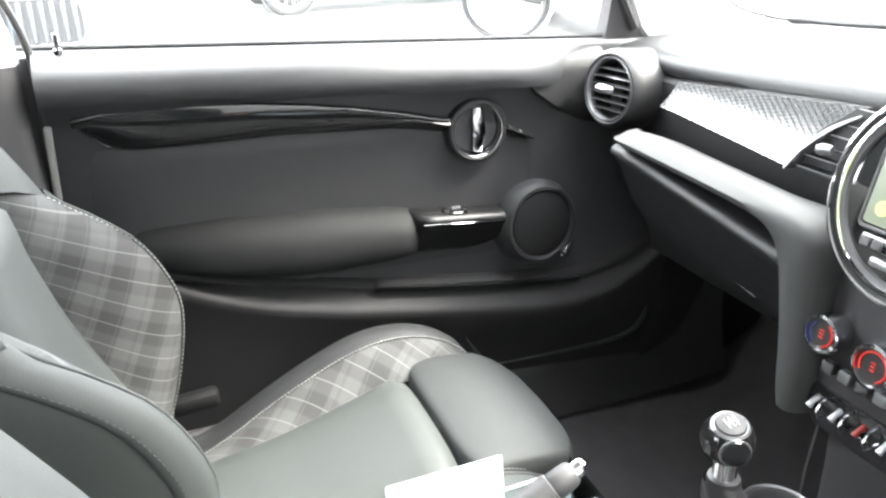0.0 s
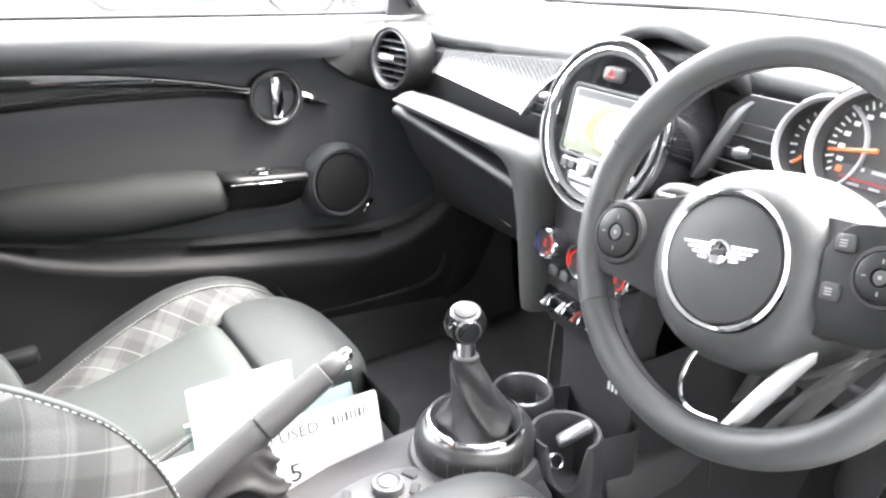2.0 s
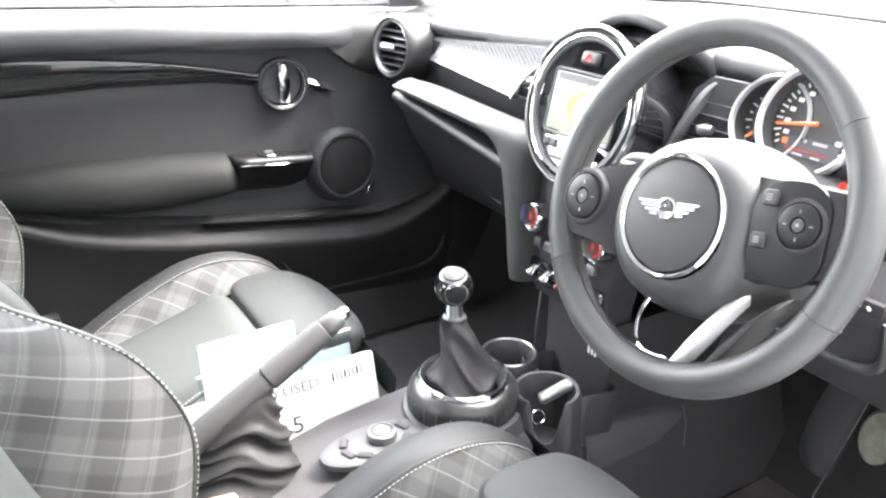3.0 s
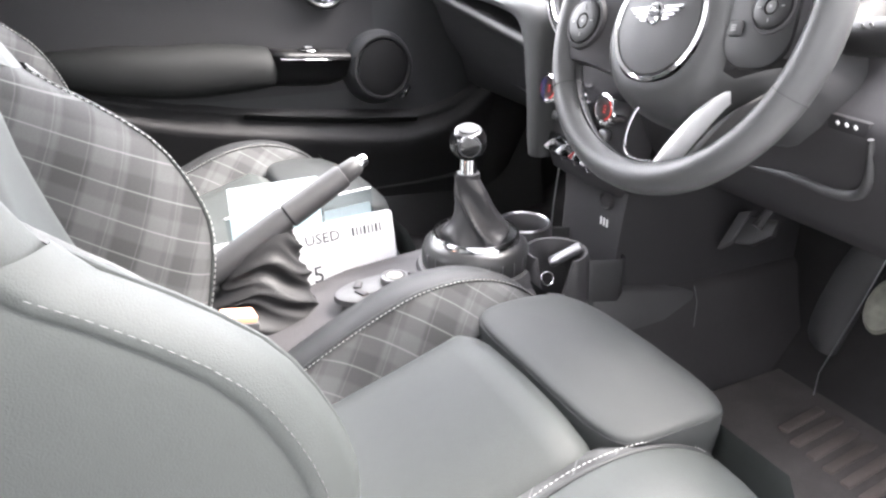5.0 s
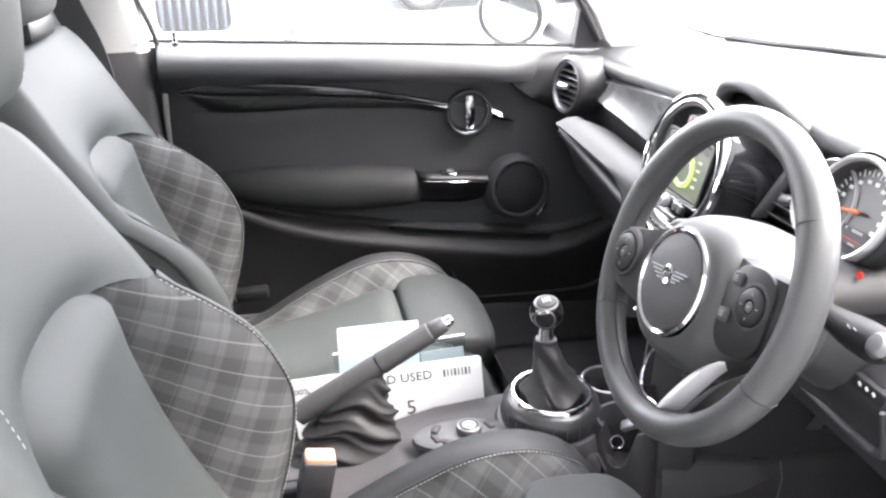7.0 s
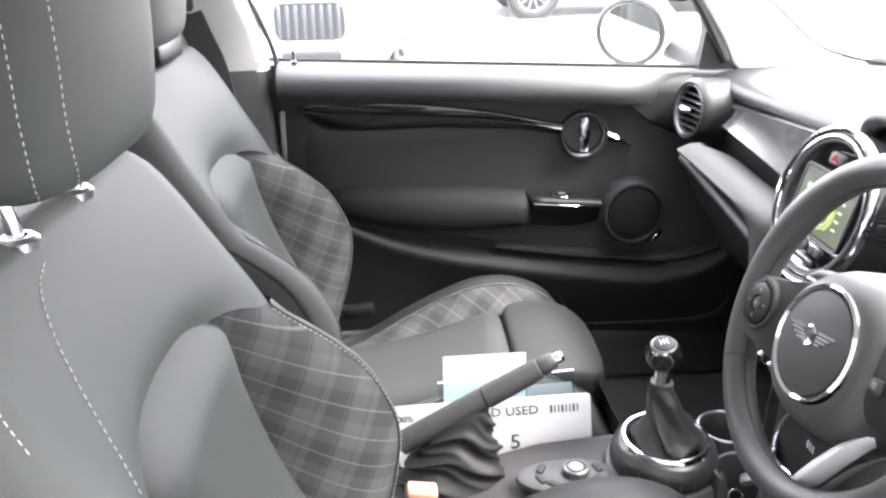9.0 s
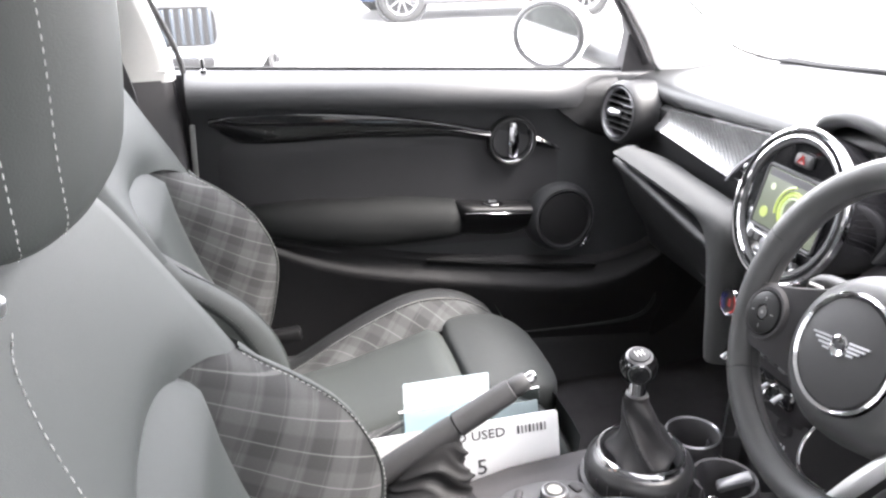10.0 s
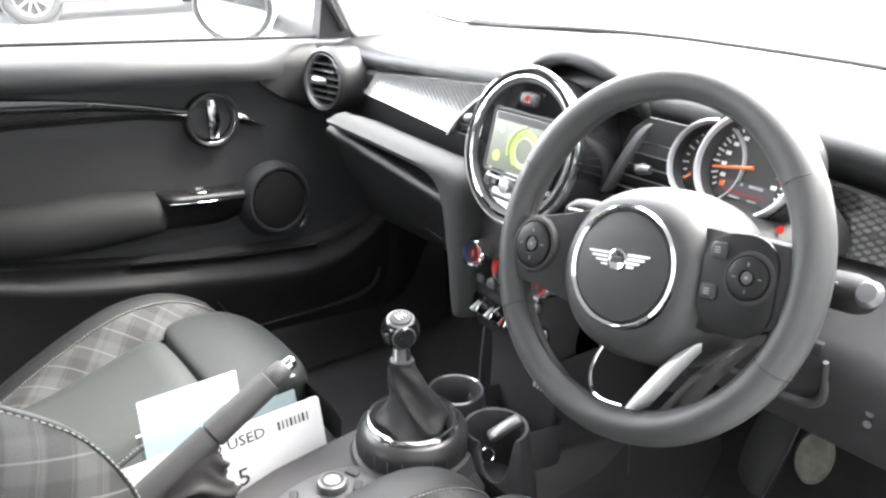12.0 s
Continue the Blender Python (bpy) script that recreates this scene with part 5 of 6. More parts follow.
def driver_lower():
    t = thing("lower_dash", (0.9, -0.45, 0.62), "black lower dash panel under the steering column", "dash panel")
    rows = []
    for i in range(25):
        y = -0.115 - 0.565 * i / 24
        rows.append([(0.887, y, trim_bot(y) - 0.010), (0.868, y, 0.843), (0.852, y, 0.827), (0.834, y, 0.813), (0.815, y, 0.800), (0.804, y, 0.788), (0.80, y, 0.765), (0.815, y, 0.735), (0.86, y, 0.66), (0.92, y, 0.62), (1.15, y, 0.60)])
    part("knee_panel", loft(rows), DEEP, t, angle=50)
    part("knee_lip", tube(spline([(0.838, -0.300, 0.700), (0.829, -0.362, 0.709), (0.829, -0.412, 0.708), (0.823, -0.447, 0.717), (0.810, -0.464, 0.740), (0.796, -0.466, 0.782)], 26), [0.002 + 0.004 * math.sin(math.pi * (i + 1) / 28) for i in range(26)], 10), SOFT, t, "rounded edge of a knee recess")
    part("switch_block", rbox((0.02, 0.044, 0.016), 0.002, 2, pose(0.8125, -0.435, 0.786, 0, 0, 0)), DEEP, t)
    part("switch_marks", join([rbox((0.0014, 0.0045, 0.0035), 0.0006, 1, pose(0.8022, -0.424 - 0.010 * k, 0.787, 35, 0, 0)) for k in range(3)]), WHITE_MARK, t, "pale switch marks")
    part("diagnostic_marks", join([plate(circle(0.004, 12), 0.001, axes((0.812, -0.508, 0.742 - 0.012 * k), (0, -1, 0), (0, 0, 1))) for k in range(2)]), SATIN, t, "two small screws")
    round_vent(t, (0.838, -0.635, 0.885), 0.0545, -0.18)


driver_lower()


def pedals():
    b = thing("brake_pedal", (1.0, -0.38, 0.40), "oval metal brake pedal with rubber pad", "pedal")
    m = axes((1.062, -0.362, 0.490), (0, -1, 0), (0.35, 0, 1))
    part("pad", lathe([(0.0, 0.006), (0.026, 0.005), (0.030, 0.0), (0.028, -0.006)], 28, m @ Matrix.Diagonal((0.86, 1.30, 1, 1))), PEDAL_PAD, b, "worn pale studded pad")
    part("arm", tube([(1.070, -0.362, 0.490), (1.12, -0.368, 0.58), (1.14, -0.372, 0.75)], 0.008, 8), HARD, b)
    c = thing("clutch_pedal", (1.02, -0.17, 0.40), "metal clutch pedal on a black arm", "pedal")
    cm = axes((1.028, -0.163, 0.523), (0.0, -1, 0.0), (0.4, 0, 1.0))
    cp = part("pad", plate([(-0.018, 0.022), (0.034, 0.034), (0.036, 0.010), (0.010, -0.016), (-0.020, -0.024)][::-1], 0.010, cm, 0.003), HARD, c, "scuffed grey pad")
    # side face of the pad in a paler material to look lit
    part("lit_pad_edge", plate([(-0.031, 0.022), (-0.010, 0.033), (-0.020, -0.022), (-0.041, -0.042)][::-1], 0.012, cm @ pose(0, 0, 0.002), 0.003), TUNNEL, cp, "worn pad edge, paler for the light on it")
    part("arm", tube([(1.02, -0.172, 0.54), (1.09, -0.18, 0.63), (1.13, -0.19, 0.76)], 0.008, 8), HARD, c)
    a = thing("accelerator_pedal", (1.06, -0.31, 0.30), "tall black accelerator pedal with bright edge", "pedal")
    rows = []
    for z, right, left in ((0.560, -0.327, -0.285), (0.526, -0.3235, -0.268), (0.495, -0.3195, -0.259), (0.445, -0.313, -0.2515), (0.415, -0.3085, -0.2505), (0.396, -0.306, -0.2535), (0.384, -0.3045, -0.262), (0.378, -0.303, -0.276)):
        x = 1.075 + 0.25 * (z - 0.42)
        rows.append([(x + dx, right + (left - right) * v, z) for v, dx in ((0.0, 0.012), (0.0, 0.002), (0.06, 0.0), (0.5, -0.002), (0.92, 0.0), (1.0, 0.003), (1.0, 0.012))])
    part("plate", loft(rows), SOFT, a, angle=50)
    part("bright_edge", tube([(1.108, -0.3275, 0.560), (1.0995, -0.3240, 0.526), (1.086, -0.3172, 0.471), (1.056, -0.2980, 0.350), (1.048, -0.3035, 0.3174)], 0.0010, 6), SATIN, a, "thin bright line along the edge")
    part("arm", tube([(1.104, -0.295, 0.50), (1.135, -0.295, 0.60), (1.15, -0.295, 0.76)], 0.008, 8), HARD, a)
    f = thing("floor_mat", (0.95, -0.33, 0.25), "black ribbed rubber-backed floor mat", "floor mat")
    part("mat", rbox((0.62, 0.34, 0.010), 0.004, 1, pose(0.86, -0.34, 0.257)), MAT_PILE, f)
    for k in range(7):
        part("ridge", rbox((0.112 - 0.016 * (k == 0), 0.0165, 0.009), 0.004, 2, pose(1.052 - 0.003 * k, -0.292 - 0.0305 * k, 0.264, 0, 0, 6)), MAT_RIB, f)


pedals()


# ---- centre console ----
def console():
    t = thing("centre_console", (0.45, YC, 0.30), "black plastic centre console with cup holders", "console")
    rows = []
    for x, z, w in ((-0.30, 0.455, 0.085), (0.0, 0.458, 0.085), (0.20, 0.462, 0.085), (0.38, 0.478, 0.085), (0.46, 0.497, 0.085), (0.54, 0.503, 0.086), (0.60, 0.506, 0.088), (0.66, 0.500, 0.09), (0.70, 0.47, 0.09), (0.72, 0.44, 0.09), (0.80, 0.44, 0.085), (1.0, 0.43, 0.085), (1.2, 0.43, 0.09)):
        rows.append([(x, YC + y, zz) for y, zz in ((w + 0.05, 0.25), (w + 0.012, z - 0.06), (w, z - 0.014), (w - 0.010, z - 0.002), (w * 0.5, z), (-w * 0.5, z), (-w + 0.010, z - 0.002), (-w, z - 0.014), (-w - 0.012, z - 0.06), (-w - 0.05, 0.25))])
    part("tunnel", loft(rows), TUNNEL_CARPET, t, "black tunnel trim", angle=50)
    rows = [[(x, -0.112 - q, z) for z, q in ((0.30, 0.02), (zt - 0.05, 0.012), (zt - 0.005, 0.004), (zt, -0.004), (zt, -0.03))] for x, zt in ((0.775, 0.464), (0.85, 0.448), (0.92, 0.434), (0.972, 0.422), (0.985, 0.40))]
    part("side_wing", loft(rows), TUNNEL, t, "side wing of the tunnel", angle=50)
    part("wing_edge", tube([(0.977, -0.112, 0.425), (0.978, -0.122, 0.40), (0.966, -0.134, 0.365)], 0.0009, 6), DARK_SATIN, t, "thin satin line along the wing edge")
    # gear shroud
    sc = (0.626, -0.033)
    sm = pose(sc[0], sc[1], 0, 0, 0, 0)
    part("shroud_base", lathe([(0.098, 0.455), (0.092, 0.482), (0.085, 0.502), (0.081, 0.509), (0.074, 0.510)], 56, sm), HARD, t, "flared shroud base")
    drum = part("shroud_drum", lathe([(0.0735, 0.508), (0.0755, 0.513), (0.0750, 0.530), (0.0725, 0.538), (0.067, 0.544), (0.062, 0.547), (0.060, 0.547)], 56, sm), SHROUD, t, "ribbed satin black gear lever shroud")
    for k in range(24):
        a = 2 * math.pi * k / 24
        part("rib", rbox((0.0014, 0.0011, 0.021), 0.0003, 1, sm @ pose(0.0754 * math.cos(a), 0.0754 * math.sin(a), 0.5215, 0, 0, math.degrees(a))), DARK_SATIN, drum)
    part("shroud_ring", lathe([(0.0625, 0.546), (0.0615, 0.5525), (0.0597, 0.5550), (0.0570, 0.5550), (0.0556, 0.5525)], 56, sm), CHROME, t, "chrome shroud ring")
    part("shroud_throat", lathe([(0.0558, 0.5526), (0.0530, 0.547), (0.0505, 0.538), (0.0500, 0.525)], 56, sm), DARK_SATIN, t, "dark satin sloping throat")
    # cup holders
    for cx, cy, r, notch in ((0.733, 0.010, 0.036, False), (0.722, -0.092, 0.040, True)):
        rows = []
        for k in range(40):
            a = 2 * math.pi * k / 40
            cut = 0.0
            if notch:
                da = (math.degrees(a) - 232 + 180) % 360 - 180
                cut = 0.060 * max(0.0, 1 - (abs(da) / 34) ** 3) if abs(da) < 34 else 0
            top = 0.531 - cut
            c, s_ = math.cos(a), math.sin(a)
            rows.append([(cx + (r + 0.014) * c, cy + (r + 0.014) * s_, 0.40), (cx + (r + 0.007) * c, cy + (r + 0.007) * s_, top - 0.010), (cx + (r + 0.004) * c, cy + (r + 0.004) * s_, top), (cx + r * c, cy + r * s_, top - 0.001),
                         (cx + (r - 0.003) * c, cy + (r - 0.003) * s_, top - 0.012), (cx + (r - 0.006) * c, cy + (r - 0.006) * s_, 0.445), (cx, cy, 0.444)])
        cup = part("cup_holder", loft(rows, wrap=True), HARD, t, "open cup holder with a cut-away lip" if notch else "round open cup holder", angle=50)
        if not notch:
            part("cup_rim", tube([(cx + (r + 0.003) * math.cos(a), cy + (r + 0.003) * math.sin(a), 0.532) for a in np.linspace(0, 2 * math.pi, 36, endpoint=False)], 0.0018, 6, closed=True), SATIN, cup, "thin pale rim")
    rows = []
    for grow, z in ((0.004, 0.43), (0.004, 0.508), (0.002, 0.513), (0.0, 0.512), (-0.003, 0.470), (-0.010, 0.462), (-0.038, 0.460)):
        rows.append([(0.796 + x, -0.050 + y, z - 0.16 * (x + 0.02)) for x, y in rrect(0.078 + 2 * grow, 0.128 + 2 * grow, max(0.004, 0.016 + grow), 4)])
    part("tray", loft(rows, around=True), SOFT, t, "open oddments tray", angle=50)
    # controller
    part("knob_base", lathe([(0.060, 0.500), (0.058, 0.506), (0.050, 0.509), (0.0, 0.509)], 40, pose(0.485, -0.046, 0) @ Matrix.Diagonal((1.25, 0.62, 1, 1))), SOFT, t, "black control island")
    k = part("control_knob", lathe([(0.0185, 0.505), (0.0192, 0.512), (0.0190, 0.516), (0.0175, 0.519), (0.0150, 0.520), (0.0140, 0.5185)], 32, pose(0.496, -0.045, 0)), DARK_SATIN, t, "satin metal rotary control knob")
    part("knob_face", lathe([(0.0142, 0.5186), (0.0110, 0.5190), (0.0, 0.5190)], 28, pose(0.496, -0.045, 0)), GRAB, k, "black ring on the knob top")
    part("knob_badge", lathe([(0.0102, 0.5188), (0.0098, 0.5202), (0.0, 0.5206)], 24, pose(0.496, -0.045, 0)), BADGE, k, "pale knob badge")
    part("knob_badge_core", plate(circle(0.0036, 16), 0.0008, pose(0.496, -0.045, 0.5204)), ORANGE, k)
    for a in (200, 235, 150, 320, 20):
        part("control_button", rbox((0.020, 0.011, 0.007), 0.003, 2, pose(0.487 + 0.045 * math.cos(radians(a)), -0.046 + 0.026 * math.sin(radians(a)), 0.509, 0, 0, a + 90)), DEEP, t, "black control button")
    part("switch_dish", lathe([(0.018, 0.506), (0.016, 0.5075), (0.010, 0.503), (0, 0.502)], 24, pose(0.545, -0.052, 0.002)), HARD, t)


console()


def draped(base_c, base_r, top_c, top_r, n, m, fold, tilt):
    """A slack leather sleeve whose folds hang in uneven swags from its top edge."""
    rows = []
    for i in range(n):
        u = i / (n - 1)
        s = u ** 0.8
        c = Vector(base_c).lerp(Vector(top_c), u)
        row = []
        for k in range(m):
            a = 2 * math.pi * k / m
            rx, ry = base_r[0] + (top_r[0] - base_r[0]) * s, base_r[1] + (top_r[1] - base_r[1]) * s
            swag = 9.5 * u + 2.6 * math.cos(a - 0.35) + 0.55 * math.sin(2 * a + 1.1) + 0.35 * math.sin(3 * a - 5 * u)
            ridge = 1 - abs(math.sin(swag)) ** 0.75
            minor = 1 - abs(math.sin(1.45 * swag + 1.3 * a + 0.6)) ** 0.8
            w = fold * math.sin(math.pi * min(1, 0.06 + u)) * (1.9 * ridge + 1.0 * minor - 0.85)
            row.append(c + Vector(((rx + w) * math.cos(a), (ry + w) * math.sin(a), tilt * u * rx * math.cos(a) - 0.35 * fold * ridge)))
        rows.append(row)
    return loft(rows, around=True)


def gear_lever():
    t = thing("gear_lever", (0.616, -0.030, 0.545), "black and chrome ball gear lever in a leather gaiter", "gear lever")
    rows = []
    for i in range(44):
        u = i / 43
        lean = 0.006 * math.sin(math.pi * u * 1.15)
        c = Vector((0.624 - 0.007 * u + lean, -0.033 + 0.009 * u - 0.5 * lean, 0.538 + 0.098 * u))
        r = ramp(u, [(0, 0.046), (0.06, 0.045), (0.16, 0.0405), (0.3, 0.0350), (0.5, 0.0300), (0.75, 0.0235), (1, 0.0165)])
        row = []
        for k in range(64):
            a = 2 * math.pi * k / 64
            twist = 1 - abs(math.sin(2.0 * a + 1.5 * u + 0.9 * math.sin(a + 4 * u) + 0.9)) ** 0.8
            cross = 1 - abs(math.sin(5.0 * u + 1.9 * math.sin(a + 2.4) + 0.5 * math.sin(3 * a) + 0.4)) ** 0.7
            w = r * math.sin(math.pi * min(1, 0.10 + 0.88 * u)) * (0.24 * twist + 0.42 * cross * (1.15 - u) - 0.22)
            row.append(c + Vector(((r + w) * math.cos(a), (r + w) * math.sin(a), 0.005 * math.sin(2 * a + 5 * u) * math.sin(math.pi * u))))
        rows.append(row)
    part("gaiter", loft(rows, around=True), BOOT, t, "creased black leather gaiter", angle=80)
    part("collar", lathe([(0.0125, -0.004), (0.0120, 0.006), (0.0115, 0.012), (0.0115, 0.030)], 24, pose(0.617, -0.024, 0.634)), CHROME, t, "chrome collar")
    part("collar_ring", lathe([(0.0155, -0.006), (0.0165, 0.0), (0.0155, 0.005), (0.0118, 0.006)], 24, pose(0.617, -0.024, 0.634)), BOOT, t, "black gaiter ring")
    b = (0.617, -0.022, 0.681)
    prof = [(0.0, -0.0287)] + [(0.029 * math.cos(a), 0.029 * math.sin(a)) for a in np.linspace(-1.4, 0.86, 20)]
    small = Matrix.Diagonal((0.88, 0.88, 0.88, 1))
    part("ball", lathe(prof, 36, pose(*b, 12, -8, 0) @ small), BALL, t, "gloss black ball")
    part("chrome_band", lathe([(0.0293 * math.cos(a), 0.0293 * math.sin(a)) for a in np.linspace(0.80, 0.92, 4)] + [(0.0165, 0.0229)], 36, pose(*b, 12, -8, 0) @ small), DARK_SATIN, t, "dark chrome top band")
    part("shift_disc", lathe([(0.0170, 0.0229), (0.0155, 0.0250), (0.0, 0.0272)], 28, pose(*b, 12, -8, 0) @ small), GRAB, t, "dark shift pattern disc")
    part("shift_pattern", join([rbox((0.0008, 0.0120, 0.0004), 0, 1, pose(*b, 12, -8, 0) @ small @ pose(k * 0.0055, 0, 0.0272)) for k in (-1, 0, 1)] + [rbox((0.0118, 0.0008, 0.0004), 0, 1, pose(*b, 12, -8, 0) @ small @ pose(0, 0, 0.0273))]), WHITE_MARK, t, "pale shift pattern")
    part("front_badge", lathe([(0.0165, -0.001), (0.0148, 0.0032), (0.0, 0.0044)], 24, axes((0.6073, -0.0436, 0.682), (0.9, -0.4, 0.0), (0.0, 0.0, 1.0)) @ small), GLOSS, t, "round gloss badge")
    bm_ = axes((0.6073, -0.0436, 0.682), (0.9, -0.4, 0.0), (0.0, 0.0, 1.0)) @ small
    part("badge_rim", tube([bm_ @ Vector((0.0162 * math.cos(q), 0.0162 * math.sin(q), 0.0004)) for q in np.linspace(0, 2 * math.pi, 32, endpoint=False)], 0.0008, 6, closed=True), DARK_SATIN, t, "thin badge rim")


gear_lever()


def handbrake():
    t = thing("handbrake", (0.30, 0.01, 0.47), "raised black handbrake with chrome button and leather gaiter", "handbrake")
    part("gaiter", draped((0.316, 0.0, 0.468), (0.088, 0.047), (0.332, 0.015, 0.579), (0.044, 0.0195), 84, 96, 0.0062, 0.57), GAITER, t, "slack folded black leather gaiter", angle=80)
    a, b = Vector((0.245, 0.015, 0.530)), Vector((0.474, 0.0145, 0.661))
    L = (b - a).length
    dirv = (b - a).normalized()
    P = [a + dirv * (L * u) for u in (0, 0.02, 0.2, 0.45, 0.555, 0.556, 0.562, 0.57, 0.7, 0.86, 0.90, 0.905, 0.915, 0.985, 1.0)]
    part("grip", tube(P, [0.008, 0.0178, 0.0178, 0.0175, 0.0172, 0.0148, 0.0148, 0.0174, 0.0169, 0.0162, 0.0156, 0.0130, 0.0140, 0.0125, 0.010], 20), SOFT, t, "black leather grip")
    part("release_button", tube([b - dirv * 0.002, b + dirv * 0.008, b + dirv * 0.012], [0.0085, 0.0085, 0.006], 16), CHROME, t, "chrome release button")


handbrake()


def papers():
    """Sales cards leaning between the passenger seat and the console."""
    xd, yd = (0.302, -0.022, 0.020), (0.0, 0.10, 1.0)
    org = Vector((0.245, 0.080, 0.440))
    m = axes(org, xd, yd)
    W, H_ = 0.304, 0.107
    s = thing("sales_card", org, "white printed sales card leaning beside the console", "card")
    part("card", plate(rrect(W, H_, 0.006, 4, W / 2, H_ / 2), 0.0012, m), PAPER, s)
    part("print_line", text_bm("D USED", 0.0215, m @ pose(0.150, 0.078, 0.0014)), INK, s, "dark printed heading")
    part("print_block", join([rbox((0.0018 if k % 3 else 0.0030, 0.0128, 0.0004), 0, 1, m @ pose(0.243 + 0.0058 * k, 0.0846, 0.0016)) for k in range(8)]), INK, s, "dark printed heading block")
    part("print_figure", text_bm("5", 0.036, m @ pose(0.176, 0.020, 0.0014)), INK, s, "large printed figure")
    part("print_figures", text_bm("00%", 0.0150, m @ pose(0.004, 0.080, 0.0014)), INK, s, "small printed figures")
    c = thing("pale_card", (0.32, 0.098, 0.53), "pale blue-white leaflet standing behind the sales card", "card")
    m2 = axes((0.318, 0.098, 0.520), (0.130, 0.004, -0.002), (0.0, 0.16, 1.0))
    part("leaflet", plate(rrect(0.130, 0.098, 0.002, 2, 0.065, 0.049), 0.001, m2), PALE_CARD, c)
    part("leaflet_head", plate(rrect(0.128, 0.030, 0.002, 2, 0.065, 0.081), 0.0004, m2 @ pose(0, 0, 0.001)), PAPER, c, "white upper band")
    h = thing("card_holder", (0.42, 0.085, 0.53), "clear acrylic leaflet holder", "card holder")
    m3 = axes((0.314, 0.088, 0.508), (0.210, -0.006, 0.014), (0.0, 0.12, 1.0))
    hp = part("front_sheet", plate(rrect(0.210, 0.074, 0.002, 2, 0.105, 0.037), 0.0018, m3), ACRYLIC, h)
    hp.visible_shadow = False
    part("top_edge", tube([m3 @ Vector((0.0, 0.074, 0.001)), m3 @ Vector((0.210, 0.074, 0.001))], 0.0014, 6), PAPER, h, "pale bright edge")
    part("inner_slip", plate(rrect(0.070, 0.050, 0.002, 2, 0.172, 0.028), 0.0006, m3 @ pose(0, 0, -0.002)), mat("grey_slip", (0.34, 0.36, 0.37), 0.5, 0, 0.05, 30), h, "grey printed slip")
    k = thing("car_key", (0.74, -0.10, 0.50), "silver key fob resting in the cup holder", "key")
    part("fob", rbox((0.052, 0.020, 0.011), 0.005, 2, axes((0.742, -0.088, 0.517), (0.65, -0.35, 0.45), (0.3, 0.9, 0.1))), KEY, k)
    part("key_ring", tube([Vector((0.712, -0.090, 0.487)) + Vector((0.010 * math.cos(a), 0.005 * math.sin(a), 0.008 * math.sin(a))) for a in np.linspace(0, 2 * math.pi, 20, endpoint=False)], 0.0015, 6, closed=True), CHROME, k, "chrome key ring")


papers()


def buckle(c, label):
    t = thing("seat_belt_buckle", (c[0], c[1], c[2] - 0.10), label, "buckle")
    m = pose(c[0], c[1], c[2], 4, 12, 4)
    part("body", rbox((0.046, 0.030, 0.075), 0.005, 2, m @ pose(0, 0, -0.040)), HARD, t)
    part("release_button", rbox((0.040, 0.024, 0.012), 0.003, 2, m @ pose(0, 0, -0.001)), ORANGE, t, "orange release button")
    part("stem", rbox((0.026, 0.012, 0.08), 0.003, 1, m @ pose(-0.004, 0, -0.105)), HARD, t)


buckle((0.276, -0.100, 0.540), "black belt buckle with orange button")


# ---- seats ----
BACK_RIDGE = [(0.190, 0.43), (0.214, 0.50), (0.236, 0.572), (0.250, 0.650), (0.244, 0.700), (0.213, 0.762), (0.166, 0.806), (0.113, 0.843)]
BACK_SEAM = [(0.215, 0.43), (0.195, 0.50), (0.163, 0.588), (0.108, 0.715), (0.077, 0.815), (0.070, 0.855)]
SEAM_HALF = [(0.43, 0.130), (0.70, 0.130), (0.80, 0.136), (0.855, 0.146)]
CUSH_RIDGE = [(0.13, 0.405), (0.235, 0.440), (0.326, 0.491), (0.397, 0.527), (0.475, 0.556), (0.556, 0.556), (0.627, 0.521), (0.672, 0.455)]


SHOULDER_MID = [(0.845, 0.046), (0.865, 0.052), (0.89, 0.053), (0.93, 0.043), (0.98, 0.026), (1.01, 0.013), (1.030, 0.001)]
SHOULDER_EDGE = [(0.838, 0.117), (0.88, 0.092), (0.93, 0.060), (0.98, 0.032), (1.01, 0.013), (1.030, -0.003)]
REST_FRONT = [(1.074, 0.030), (1.077, 0.046), (1.084, 0.058), (1.10, 0.067), (1.14, 0.074), (1.20, 0.078), (1.24, 0.074), (1.27, 0.058), (1.285, 0.030)]
REST_FRONT = [tuple(p) for p in spline(REST_FRONT, 60)]
REST_BACK = [(1.074, -0.012), (1.09, -0.038), (1.14, -0.050), (1.23, -0.048), (1.27, -0.030), (1.285, 0.0)]
BACK_RIDGE = [tuple(p) for p in spline(BACK_RIDGE, 60)]
BACK_SEAM = [tuple(p) for p in spline(BACK_SEAM, 60)]
CUSH_RIDGE = [tuple(p) for p in spline(CUSH_RIDGE, 60)]


def z_on(keys, z):
    k = sorted((b, a) for a, b in keys)
    return ramp(z, k)


